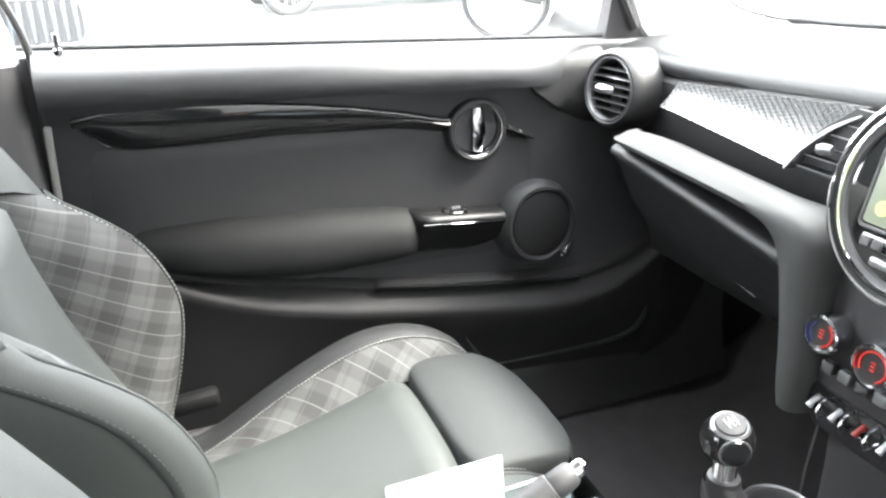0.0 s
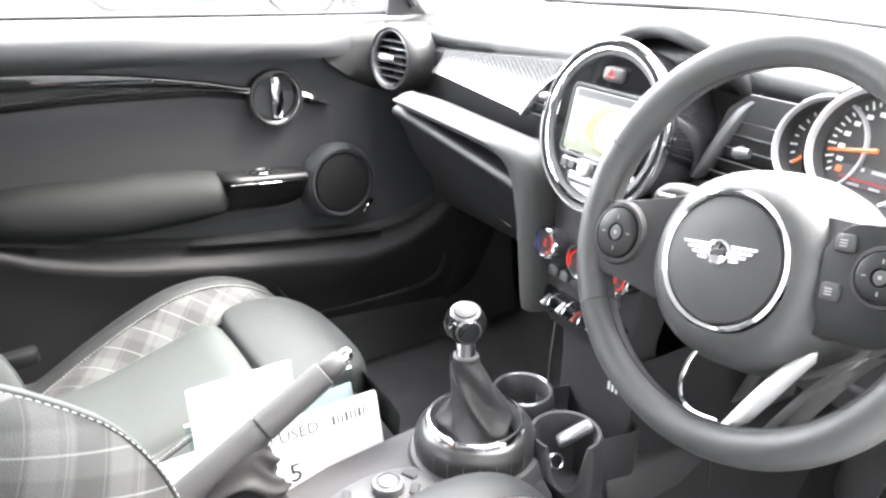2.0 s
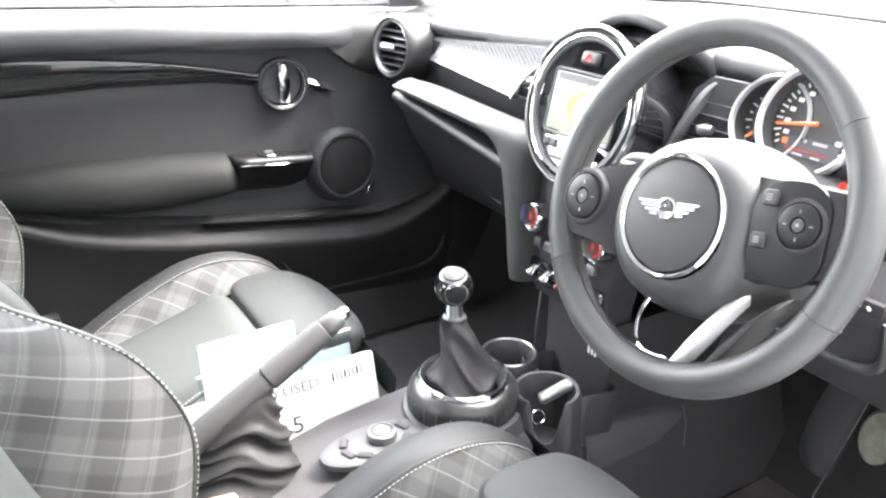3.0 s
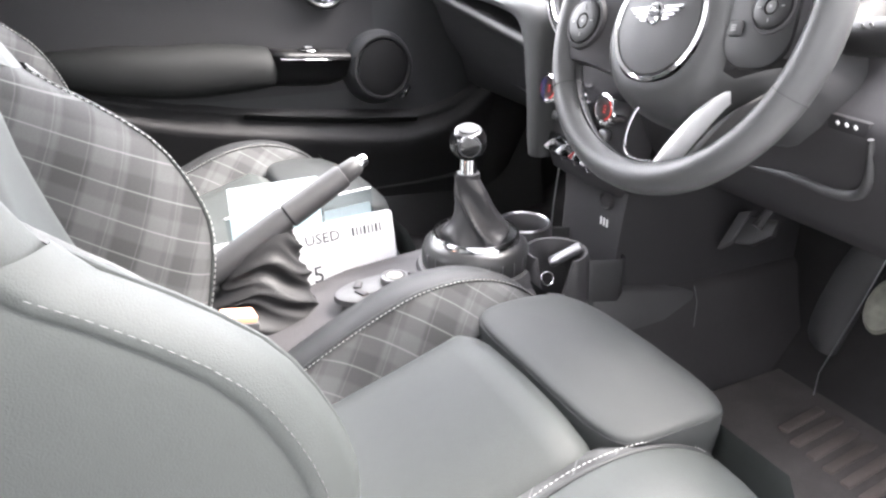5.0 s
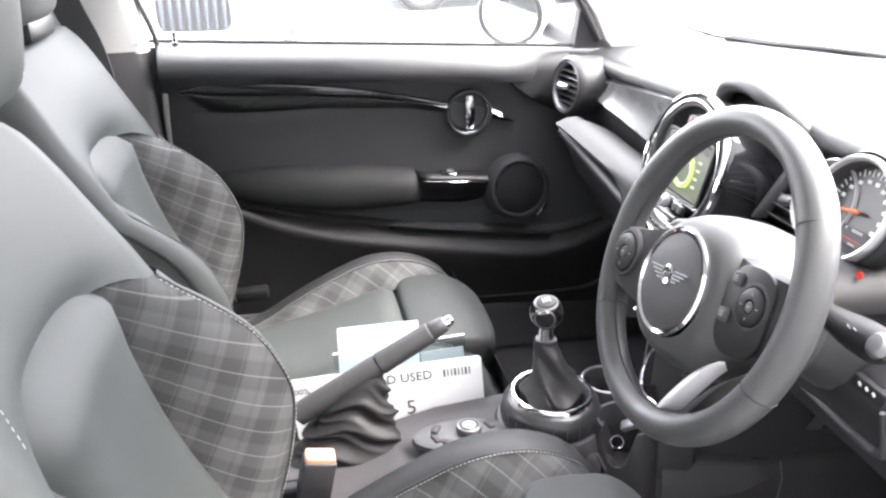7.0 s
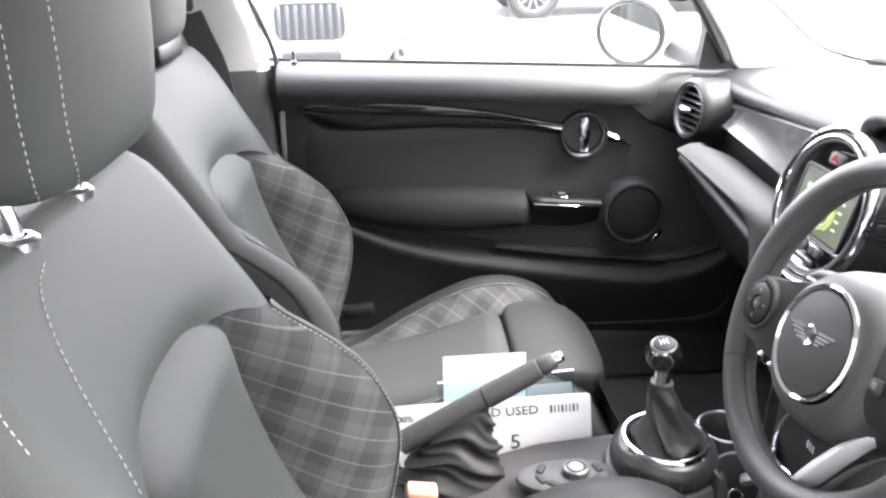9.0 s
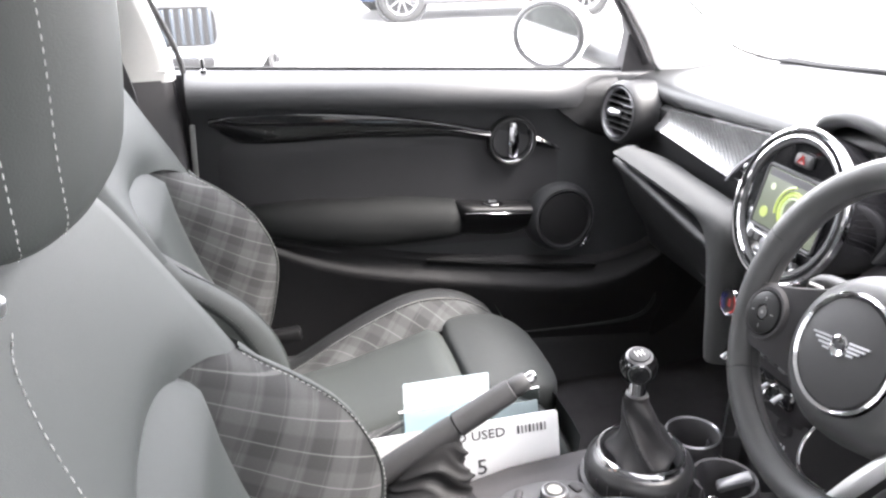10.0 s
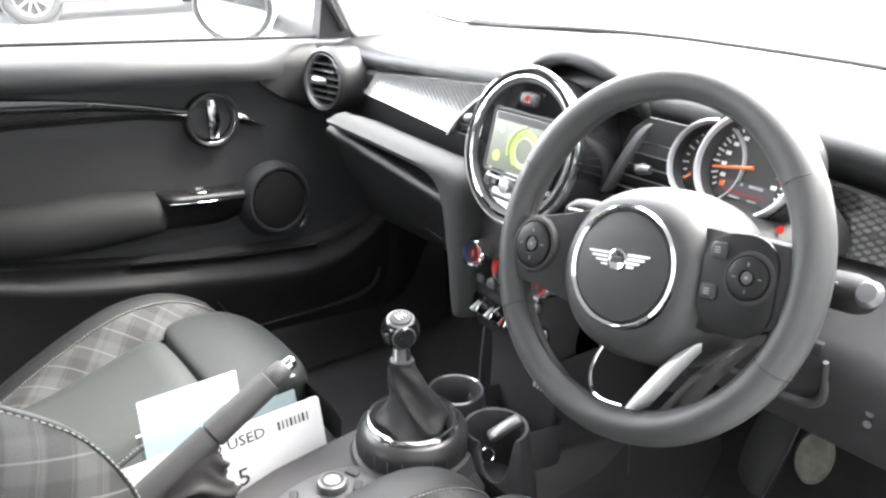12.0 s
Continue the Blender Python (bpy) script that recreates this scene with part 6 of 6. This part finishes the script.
def seat(name, m, label, group, dc=0.0, lift=0.0, head=(0.0, 0.0), thread=THREAD):
    """A sport seat; dc moves the cushion forward, lift raises the shoulders, head shifts the headrest back and up."""
    t = thing(name, m, label, "car seat", group, local=True)
    # centre of the backrest
    rows = []
    zs = [0.44 + (0.885 - 0.44) * i / 18 for i in range(19)]
    for i, z in enumerate(zs):
        x0 = z_on(BACK_SEAM, z)
        h = ramp(z, SEAM_HALF)
        tuck = 0.046 * max(0, (z - 0.843) / 0.042) ** 2.5
        row = []
        for k in range(17):
            v = -1 + 2 * k / 16
            crown = -0.014 * (1 - abs(v) ** 2.0) * min(1, (0.923 - z) / 0.1) + 0.030 * (1 - v ** 6)
            row.append((x0 + crown - tuck - 0.018 * abs(v) ** 8, v * h, z + (0.004 * (1 - v * v) if i == 18 else 0)))
        rows.append(row)
    part("back_panel", loft(rows), LEATHER, t, "smooth grey leatherette back panel", angle=70)
    for s in (1, -1):
        rows, edge = [], []
        for i in range(23):
            z = 0.44 + (0.846 - 0.44) * i / 22
            u = (z - 0.44) / (0.846 - 0.44)
            zi = 0.44 + (0.883 - 0.44) * u
            a = np.array((z_on(BACK_SEAM, zi) - 0.006, s * ramp(zi, SEAM_HALF), zi))
            b = np.array((z_on(BACK_RIDGE, z), s * 0.205, z))
            row = []
            for k in range(11):
                v = k / 10
                p = a + (b - a) * v
                bulge = 0.016 * math.sin(math.pi * v) * (0.4 + 0.6 * math.sin(math.pi * min(1, u * 1.0)))
                row.append((p[0] + bulge * 0.8 - 0.016 * max(0.0, (u - 0.92) / 0.08) * (1 - v ** 3), p[1] - s * bulge * 0.5, p[2] - 0.006 * max(0.0, (u - 0.92) / 0.08) * (1 - v) + 0.006 * max(0.0, (u - 0.8) / 0.2) * math.sin(math.pi * v)))
            rows.append(row)
            edge.append(np.array(row[-1]))
        part("plaid_bolster", cloth_uv(loft(rows), back_cloth), PLAID, t, "grey tartan cloth bolster", angle=70)
        part("piping", tube(edge, 0.0022, 8), LEATHER, t)
        if s > 0:
            part("stitching", stitches([p + np.array((0.0022, -s * 0.0065, 0.0)) for p in edge], r=0.0005), THREAD, t, "pale double stitching")
        # outer leather side of the bolster
        rows, lower = [], []
        for i in range(23):
            z = 0.44 + (0.850 - 0.44) * i / 22
            rx = z_on(BACK_RIDGE, z)
            bx = z_on(BACK_SEAM, min(0.86, z)) - 0.125
            rows.append([(rx, s * 0.2055, z), (rx + 0.001, s * 0.213, z), (rx - 0.008, s * 0.224, z), (rx - 0.022, s * 0.234, z), (rx - 0.030, s * 0.2365, z), (rx - 0.034, s * 0.2350, z)])
            lower.append([(rx - 0.032, s * 0.2345, z), (rx - 0.05, s * 0.239, z), ((rx + bx) / 2 - 0.01, s * 0.241, z), (bx + 0.02, s * 0.232, z), (bx, s * 0.215, z)])
        part("bolster_side", loft(rows), LEATHER, t, angle=70)
        part("bolster_flank", loft(lower), LEATHER, t, "leatherette side of the backrest", angle=70)
        # -y side: the same thread, its weaker lighting put into a darker colour
        part("side_stitching", stitches([(z_on(BACK_RIDGE, z) - 0.0245, s * 0.2352, z) for z in [0.46 + 0.38 * i / 20 for i in range(21)]], 0.0040, 0.0026, 0.0007 if s > 0 else 0.00045), THREAD if s > 0 else DIM_THREAD, t, "stitching along the bolster")
    # shoulders above the panels, wrapping to the back
    rows = []
    for i in range(15):
        u = i / 14
        z = 0.838 + (1.030 - 0.838) * u
        hw = ramp(z, [(0.838, 0.2065), (0.88, 0.211), (0.93, 0.214), (0.98, 0.210), (1.01, 0.206), (1.022, 0.202), (1.030, 0.194)])
        xe = ramp(z, SHOULDER_EDGE)
        xc = ramp(z, SHOULDER_MID)
        row = []
        for k in range(21):
            v = -1 + 2 * k / 20
            x = xc + (xe - xc) * abs(v) ** 2.2
            zz = z + 0.038 * (1 - abs(v) ** 4.5) * (1 - u) ** 1.5
            row.append((x, v * hw, zz))
        th = 0.085 - 0.02 * u
        row += [(xe - 0.018, hw + 0.016, z), (xe - 0.05, hw + 0.026, z - 0.004), (xe - 0.10, hw + 0.012, z - 0.006), (xc - th, hw * 0.7, z - 0.004), (xc - th - 0.012, 0, z - 0.004), (xc - th, -hw * 0.7, z - 0.004), (xe - 0.10, -hw - 0.012, z - 0.006), (xe - 0.05, -hw - 0.026, z - 0.004), (xe - 0.018, -hw - 0.016, z)]
        rows.append(row)
    rows = [[(p[0], p[1], p[2] + lift * max(0.0, (p[2] - 0.838) / 0.192)) for p in row] for row in rows]
    top = rows[-1]
    cx = sum(p[0] for p in top) / len(top)
    rows.append([(cx + (p[0] - cx) * 0.80, p[1] * 0.93, 1.037 + lift) for p in top])
    rows.append([(cx, p[1] * 0.02, 1.041 + lift) for p in top])
    skin = loft(rows, around=True)
    tree = BVHTree.FromBMesh(skin)
    part("shoulder", skin, LEATHER, t, "smooth leatherette shoulder section", angle=75)
    if not lift:
        for run in ([(-0.066, 1.020), (-0.091, 1.011), (-0.116, 0.986), (-0.133, 0.952), (-0.143, 0.928), (-0.152, 0.906), (-0.160, 0.880)], [(-0.190, 1.012), (-0.1985, 0.998), (-0.2080, 0.979), (-0.2125, 0.956)]):
            hits = [tree.ray_cast(Vector((0.5, y, z)), Vector((-1, 0, 0)))[0] for y, z in spline(run, 44)]
            part("stitching", stitches([h + Vector((0.0006, 0, 0.0002)) for h in hits if h], r=0.0005), thread, t, "pale stitching")
    # rear shell
    rows = [[(x - 0.02 * (1 - v * v), v * 0.225, z) for v in (-1, -0.8, -0.4, 0, 0.4, 0.8, 1)] for x, z in ((0.095, 0.36), (0.075, 0.44), (0.045, 0.6), (-0.01, 0.75), (-0.045, 0.86))]
    part("back_shell", loft(rows), HARD, t, "black plastic back shell", angle=70)
    # headrest
    def rest(z, a):
        """Point on the headrest's skin at height z, angle a from straight ahead."""
        xf, xb = ramp(z, REST_FRONT), ramp(z, REST_BACK)
        hw = ramp(z, [(1.074, 0.096), (1.078, 0.110), (1.086, 0.120), (1.105, 0.126), (1.20, 0.128), (1.25, 0.120), (1.275, 0.104), (1.285, 0.086)])
        ca, sa = math.cos(a), math.sin(a)
        return ((xf + xb) / 2 + (xf - xb) / 2 * math.copysign(abs(ca) ** 0.80, ca) + head[0], hw * math.copysign(abs(sa) ** 0.70, sa), z + head[1])
    zz = [1.074, 1.0755, 1.079, 1.084, 1.092, 1.105, 1.125, 1.15, 1.175, 1.20, 1.225, 1.245, 1.26, 1.272, 1.280, 1.285]
    hr = part("headrest", loft([[rest(z, 2 * math.pi * k / 48) for k in range(48)] for z in zz], around=True, caps=True), LEATHER, t, "padded leatherette headrest", angle=75)
    for a0, a1 in ((-0.80, -0.62), (0.80, 0.62), (-1.22, -1.16), (1.22, 1.16)):
        pts = []
        for i in range(30):
            z = 1.077 + 0.199 * i / 29
            p = rest(z, a0 + (a1 - a0) * max(0.0, 1 - i / 9) ** 2)
            pts.append((p[0] + 0.0008, p[1] * 1.004, p[2]))
        part("stitching", stitches(pts, 0.0031, 0.0027, 0.00040), thread, hr, "pale headrest stitching")
    for y in (-0.062, 0.050):
        part("headrest_post", tube([(-0.006 + head[0] * 0.6, y, 0.99), (-0.010 + head[0], y, 1.05), (-0.022 + head[0], y, 1.10 + head[1])], 0.0060, 12), CHROME, t, "chrome headrest post")
        part("post_collar", lathe([(0.0135, -0.004), (0.0145, 0.003), (0.0115, 0.006), (0.007, 0.006)], 20, pose(-0.008 + head[0], y, 1.035 + lift)), SATIN, t, "silver post collar")
    # black block added below the set-back headrest only
    if head[0]:
        part("headrest_underblock", rbox((0.050, 0.14, 0.040), 0.012, 2, pose(0.030 + head[0], 0.0, 1.078)), GRAB, t, "black block under the headrest")
    first = set(t.children)
    # cushion centre
    rows = []
    for i in range(17):
        u = i / 16
        x = 0.15 + (0.513 - 0.15) * u
        zc = ramp(x, [(0.15, 0.462), (0.25, 0.478), (0.335, 0.493), (0.417, 0.515), (0.50, 0.540), (0.513, 0.540)])
        h = ramp(x, [(0.15, 0.118), (0.32, 0.118), (0.513, 0.124)])
        drop = 0.013 * max(0, (u - 0.945) / 0.055) ** 2
        rows.append([(x, v * h, zc - 0.004 - drop + 0.010 * (1 - v * v) - 0.016 * abs(v) ** 10) for v in (-1, -0.95, -0.85, -0.6, -0.3, 0, 0.3, 0.6, 0.85, 0.95, 1)])
    rows.append([(0.516, p[1], p[2] - 0.03) for p in rows[-1]])
    part("cushion_centre", loft(rows), LEATHER, t, "smooth grey leatherette cushion", angle=70)
    # thigh pad
    n = 40
    soft_pad = [(0.97, -0.062), (1.0, -0.030), (0.998, -0.018), (0.985, -0.009), (0.965, -0.0035), (0.93, -0.0005), (0.85, 0.002), (0.6, 0.005), (0.3, 0.0065), (0.02, 0.007)]
    prof = soft_pad if lift else [(0.97, -0.062), (1.0, -0.030), (1.002, -0.014), (0.996, -0.0065), (0.984, -0.0022), (0.965, -0.0004), (0.93, 0.0008), (0.8, 0.0022), (0.5, 0.0035), (0.02, 0.004)]
    rows = []
    for s_, dz in prof:
        row = []
        for k in range(n):
            a = 2 * math.pi * k / n
            ca, sa = math.cos(a), math.sin(a)
            px = 0.600 + s_ * 0.0835 * math.copysign(abs(ca) ** 0.44, ca)
            py = s_ * (0.141 - 0.006 * ca) * math.copysign(abs(sa) ** 0.40, sa)
            if ca > 0:
                px -= 0.006 * (py / 0.138) ** 2 * s_
            zt = ramp(px, [(0.516, 0.540), (0.58, 0.545), (0.63, 0.538), (0.672, 0.520)] if lift else [(0.516, 0.542), (0.58, 0.547), (0.64, 0.542), (0.672, 0.530), (0.690, 0.522)])
            row.append((px, py, zt + dz - 0.004 * (py / 0.138) ** 2))
        rows.append(row)
    pad = part("thigh_pad", loft(rows, around=True, caps=True), PAD_LEATHER, t, "extending leatherette thigh pad", angle=70)
    if not lift:
        part("piping", tube([(p[0], p[1], p[2] + 0.0006) for p in rows[3]], 0.0011, 6, closed=True), DARK_LEATHER, pad, "thin sewn edge")
    # cushion bolsters
    xs = [0.135 + (0.672 - 0.135) * i / 26 for i in range(27)]
    for s in (1, -1):
        rows, edge, side = [], [], []
        yo = 0.176 if s > 0 else 0.146
        for i, x in enumerate(xs):
            zr = ramp(x, CUSH_RIDGE) - (0.024 if s < 0 else 0.0)
            inx = 0.112
            zi = ramp(x, [(0.135, 0.440), (0.25, 0.462), (0.335, 0.480), (0.417, 0.500), (0.50, 0.526), (0.58, 0.527), (0.64, 0.50), (0.672, 0.45)])
            zi = min(zi, zr + 0.03)
            a, b = np.array((x, s * inx, zi - 0.006)), np.array((x, s * yo, zr))
            row = []
            for k in range(9):
                v = k / 8
                p = a + (b - a) * v
                row.append((p[0], p[1], p[2] + 0.002 * math.sin(math.pi * v) * min(1, (0.672 - x) / 0.05 + 0.1)))
            rows.append(row)
            edge.append(np.array(row[-1]))
            side.append([(x, s * yo, zr), (x, s * (yo + 0.010), zr + 0.004), (x, s * (yo * 0.6 + 0.1004), zr + 0.003), (x, s * 0.230, zr - 0.004), (x, s * 0.239, zr - 0.022), (x, s * 0.243, zr - 0.05), (x, s * 0.243, min(zr - 0.06, 0.42)), (x, s * 0.235, 0.36), (x, s * 0.21, 0.335)])
        part("plaid_cushion_bolster", cloth_uv(loft(rows), cushion_cloth), PLAID, t, "grey tartan cloth cushion bolster", angle=70)
        # shade on the +y flank is put into a darker leather; -y stays lit
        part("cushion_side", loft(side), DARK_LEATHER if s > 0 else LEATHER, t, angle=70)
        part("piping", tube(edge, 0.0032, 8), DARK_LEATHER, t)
        part("stitching", stitches([p + np.array((0, -s * 0.0062, 0.0030)) for p in edge[2:-1]], 0.0036, 0.0022, 0.0006 if s > 0 else 0.00042), THREAD, t, "pale double stitching")
    rows = [[(x, v * 0.215, z) for v in (-1, -0.9, -0.5, 0, 0.5, 0.9, 1)] for x, z in ((0.655, 0.515), (0.672, 0.48), (0.668, 0.42), (0.645, 0.36), (0.60, 0.335))]
    part("cushion_front", loft(rows), LEATHER, t, angle=70)
    part("seat_base", rbox((0.46, 0.40, 0.10), 0.02, 2, pose(0.38, 0, 0.31)), HARD, t, "black seat base and rails")
    part("recline_lever", rbox((0.072, 0.030, 0.028), 0.008, 2, pose(0.225, 0.258, 0.474, 0, -4, 0)), GRAB, t, "black recline lever")
    part("side_cover", rbox((0.36, 0.022, 0.09), 0.01, 2, pose(0.36, 0.246, 0.385)), HARD, t)
    part("side_cover", rbox((0.36, 0.022, 0.09), 0.01, 2, pose(0.36, -0.246, 0.385)), HARD, t)
    for ob in t.children:
        if ob not in first:
            ob.location.x = dc
    return t


seat("front_seat", pose(0.0, -0.345, 0.0), "grey leatherette and tartan driver's sport seat", "front seats")
seat("front_seat", pose(-0.088, 0.342, -0.014), "grey leatherette and tartan passenger sport seat", "front seats", 0.024, 0.020, (-0.046, 0.010), DIM_THREAD)


def belt():
    t = thing("seat_belt", (-0.10, 0.64, 0.95), "dark seat belt hanging from the door pillar", "seat belt")
    pts = spline([(-0.13, 0.628, 1.13), (-0.108, 0.632, 1.06), (-0.088, 0.634, 1.00), (-0.075, 0.628, 0.93), (-0.07, 0.62, 0.80)], 16)
    rows = [[(p[0] - 0.030, p[1], p[2]), (p[0] - 0.029, p[1] - 0.002, p[2]), (p[0] + 0.026, p[1] - 0.003, p[2]), (p[0] + 0.027, p[1] - 0.001, p[2])] for p in pts]
    part("webbing", loft(rows), mat("belt_webbing", (0.028, 0.028, 0.030), 0.8, 0, 0.1, 200, 0.3, 1500), t, "dark grey webbing")
    part("guide", rbox((0.075, 0.025, 0.05), 0.012, 2, pose(-0.135, 0.628, 1.125, 0, 20, 0)), HARD, t, "black belt guide")


belt()


# ---- parked cars outside ----
TYRE = mat("tyre_rubber", (0.02, 0.02, 0.02), 0.85, 0, 0.2, 20, 0.3, 100)
ALLOY = mat("alloy_wheel", (0.26, 0.26, 0.27), 0.3, 1.0, 0.08, 20)
NAVY = mat("dark_blue_paint", (0.02, 0.035, 0.08), 0.25, 0, 0.05, 5, coat=0.6)
SLATE = mat("dark_grey_paint", (0.04, 0.042, 0.045), 0.25, 0, 0.05, 5, coat=0.6)
SILVER_BLUE = mat("pale_blue_paint", (0.62, 0.66, 0.70), 0.25, 0.2, 0.04, 5, coat=0.6)
TINT = mat("dark_glass", (0.02, 0.022, 0.025), 0.05, 0, 0, coat=1.0)
GRILLE_BLACK = mat("grille_black", (0.004, 0.004, 0.005), 0.5, 0, 0.1, 20)
GRILLE_BAR = mat("grille_bar_dark", (0.035, 0.042, 0.052), 0.4, 0.3, 0.1, 20)
LAMP = mat("headlamp_glass", (0.6, 0.63, 0.66), 0.1, 0.3, 0.1, 30, coat=1.0)


def parked_car(m, paint, label, grille=False, track=0.80):
    t = thing("parked_car", m, label, "car", local=True)
    L, W = 4.3, 1.78
    st = [(-2.15, 0.45, 0.72, 0.80), (-2.05, 0.30, 0.86, 0.86), (-1.6, 0.25, 0.93, 0.89), (-0.6, 0.24, 0.95, 0.89), (0.6, 0.24, 0.94, 0.89), (1.4, 0.25, 0.88, 0.88), (1.95, 0.28, 0.78, 0.84), (2.15, 0.40, 0.62, 0.76)]
    rows = []
    for x, z0, z1, w in st:
        rows.append([(x, s * w * k, z) for s, k, z in ((-1, 0.90, z0), (-1, 0.99, z0 + 0.12), (-1, 1.0, (z0 + z1) / 2), (-1, 0.96, z1 - 0.06), (-1, 0.88, z1), (-1, 0.4, z1 + 0.03), (1, 0.4, z1 + 0.03), (1, 0.88, z1), (1, 0.96, z1 - 0.06), (1, 1.0, (z0 + z1) / 2), (1, 0.99, z0 + 0.12), (1, 0.90, z0))])
    part("body", loft(rows, around=True, caps=True), paint, t, angle=50)
    rows = []
    for x, z, w in ((-1.9, 0.94, 0.70), (-1.4, 1.30, 0.58), (-0.9, 1.42, 0.56), (0.0, 1.44, 0.56), (0.45, 1.36, 0.57), (1.15, 0.94, 0.70)):
        rows.append([(x, -w - 0.12 * (1.44 - z), 0.92), (x, -w, max(0.925, z - 0.05)), (x, -w * 0.8, z), (x, w * 0.8, z), (x, w, max(0.925, z - 0.05)), (x, w + 0.12 * (1.44 - z), 0.92)])
    part("cabin", loft(rows), TINT, t, "dark glazed cabin", angle=40)
    part("roof", rbox((1.5, 1.0, 0.03), 0.012, 2, pose(-0.45, 0, 1.445)), paint, t)
    for s in (-1, 1):
        part("side_skirt", rbox((2.4, 0.05, 0.07), 0.02, 2, pose(0.0, s * 0.88, 0.25)), HARD, t)
        for x in (-1.28, 1.30):
            wm = axes((x, s * track, 0.315), (s * -1, 0, 0), (0, 0, 1))
            arch = part("wheel_arch", lathe([(0.36, 0.088), (0.34, 0.092), (0.30, 0.06)], 36, wm), RUBBER, t)
            w = part("wheel", lathe([(0.215, 0.10), (0.25, 0.115), (0.29, 0.112), (0.312, 0.095), (0.315, 0.06), (0.315, -0.06), (0.28, -0.1)], 40, wm), TYRE, t, "black tyre")
            part("rim", lathe([(0.22, 0.105), (0.215, 0.112), (0.20, 0.10), (0.19, 0.05)], 40, wm), ALLOY, w, "alloy rim")
            part("hub", lathe([(0.0, 0.105), (0.04, 0.10), (0.05, 0.07)], 20, wm), ALLOY, w)
            part("barrel", lathe([(0.19, 0.045), (0.0, 0.04)], 28, wm), RUBBER, w)
            for k in range(10):
                a = 2 * math.pi * k / 10
                part("spoke", rbox((0.165, 0.022, 0.025), 0.005, 1, wm @ pose(0.12 * math.cos(a), 0.12 * math.sin(a), 0.088, 0, 0, math.degrees(a))), ALLOY, w)
        part("headlamp", rbox((0.12, 0.34, 0.13), 0.04, 3, pose(2.03, s * 0.62, 0.66, 0, 0, -s * 18)), LAMP, t, "clear headlamp")
        part("wing_mirror", rbox((0.12, 0.16, 0.11), 0.04, 3, pose(0.75, s * 0.98, 0.98)), paint, t)
        for x in (-0.15, 0.85, -1.0):
            part("door_gap", rbox((0.006, 0.004, 0.5), 0, 1, pose(x, s * 0.893, 0.58)), RUBBER, t)
        part("door_handle", rbox((0.16, 0.02, 0.025), 0.008, 2, pose(0.05, s * 0.892, 0.82)), CHROME, t)
    if grille:
        for s in (-1, 1):
            gm = axes((2.16, s * 0.290, 0.620), (0, s * 1, 0) if s > 0 else (0, 1, 0), (0, 0, 1))
            gr = part("grille_frame", tube([gm @ Vector((x, y, 0)) for x, y in rrect(0.50, 0.27, 0.08, 5)], 0.014, 8, closed=True), DARK_SATIN, t, "dark chrome grille frame")
            part("grille_back", plate(rrect(0.49, 0.26, 0.08, 5), 0.004, gm), GRILLE_BLACK, gr)
            for k in range(8):
                part("grille_bar", rbox((0.024, 0.225, 0.02), 0.006, 1, gm @ pose(-0.203 + 0.058 * k, 0, 0.012)), GRILLE_BAR, gr)
            part("lower_intake", rbox((0.04, 0.42, 0.065), 0.02, 2, pose(2.175, s * 0.29, 0.395)), GRILLE_BLACK, t, "dark lower intake")
    part("bumper", rbox((0.12, 1.5, 0.08), 0.035, 2, pose(2.10, 0, 0.455)), paint, t)
    return t


parked_car(pose(3.42, 10.65, 0.0, 0, 0, 180), NAVY, "dark blue parked hatchback with alloy wheels")
parked_car(pose(-1.75, 10.60, 0.0, 0, 0, 180), SLATE, "dark grey parked hatchback")
parked_car(pose(-0.475, 6.85, 0.0, 0, 0, -93), SILVER_BLUE, "pale parked saloon with tall chrome grille", grille=True, track=0.745)
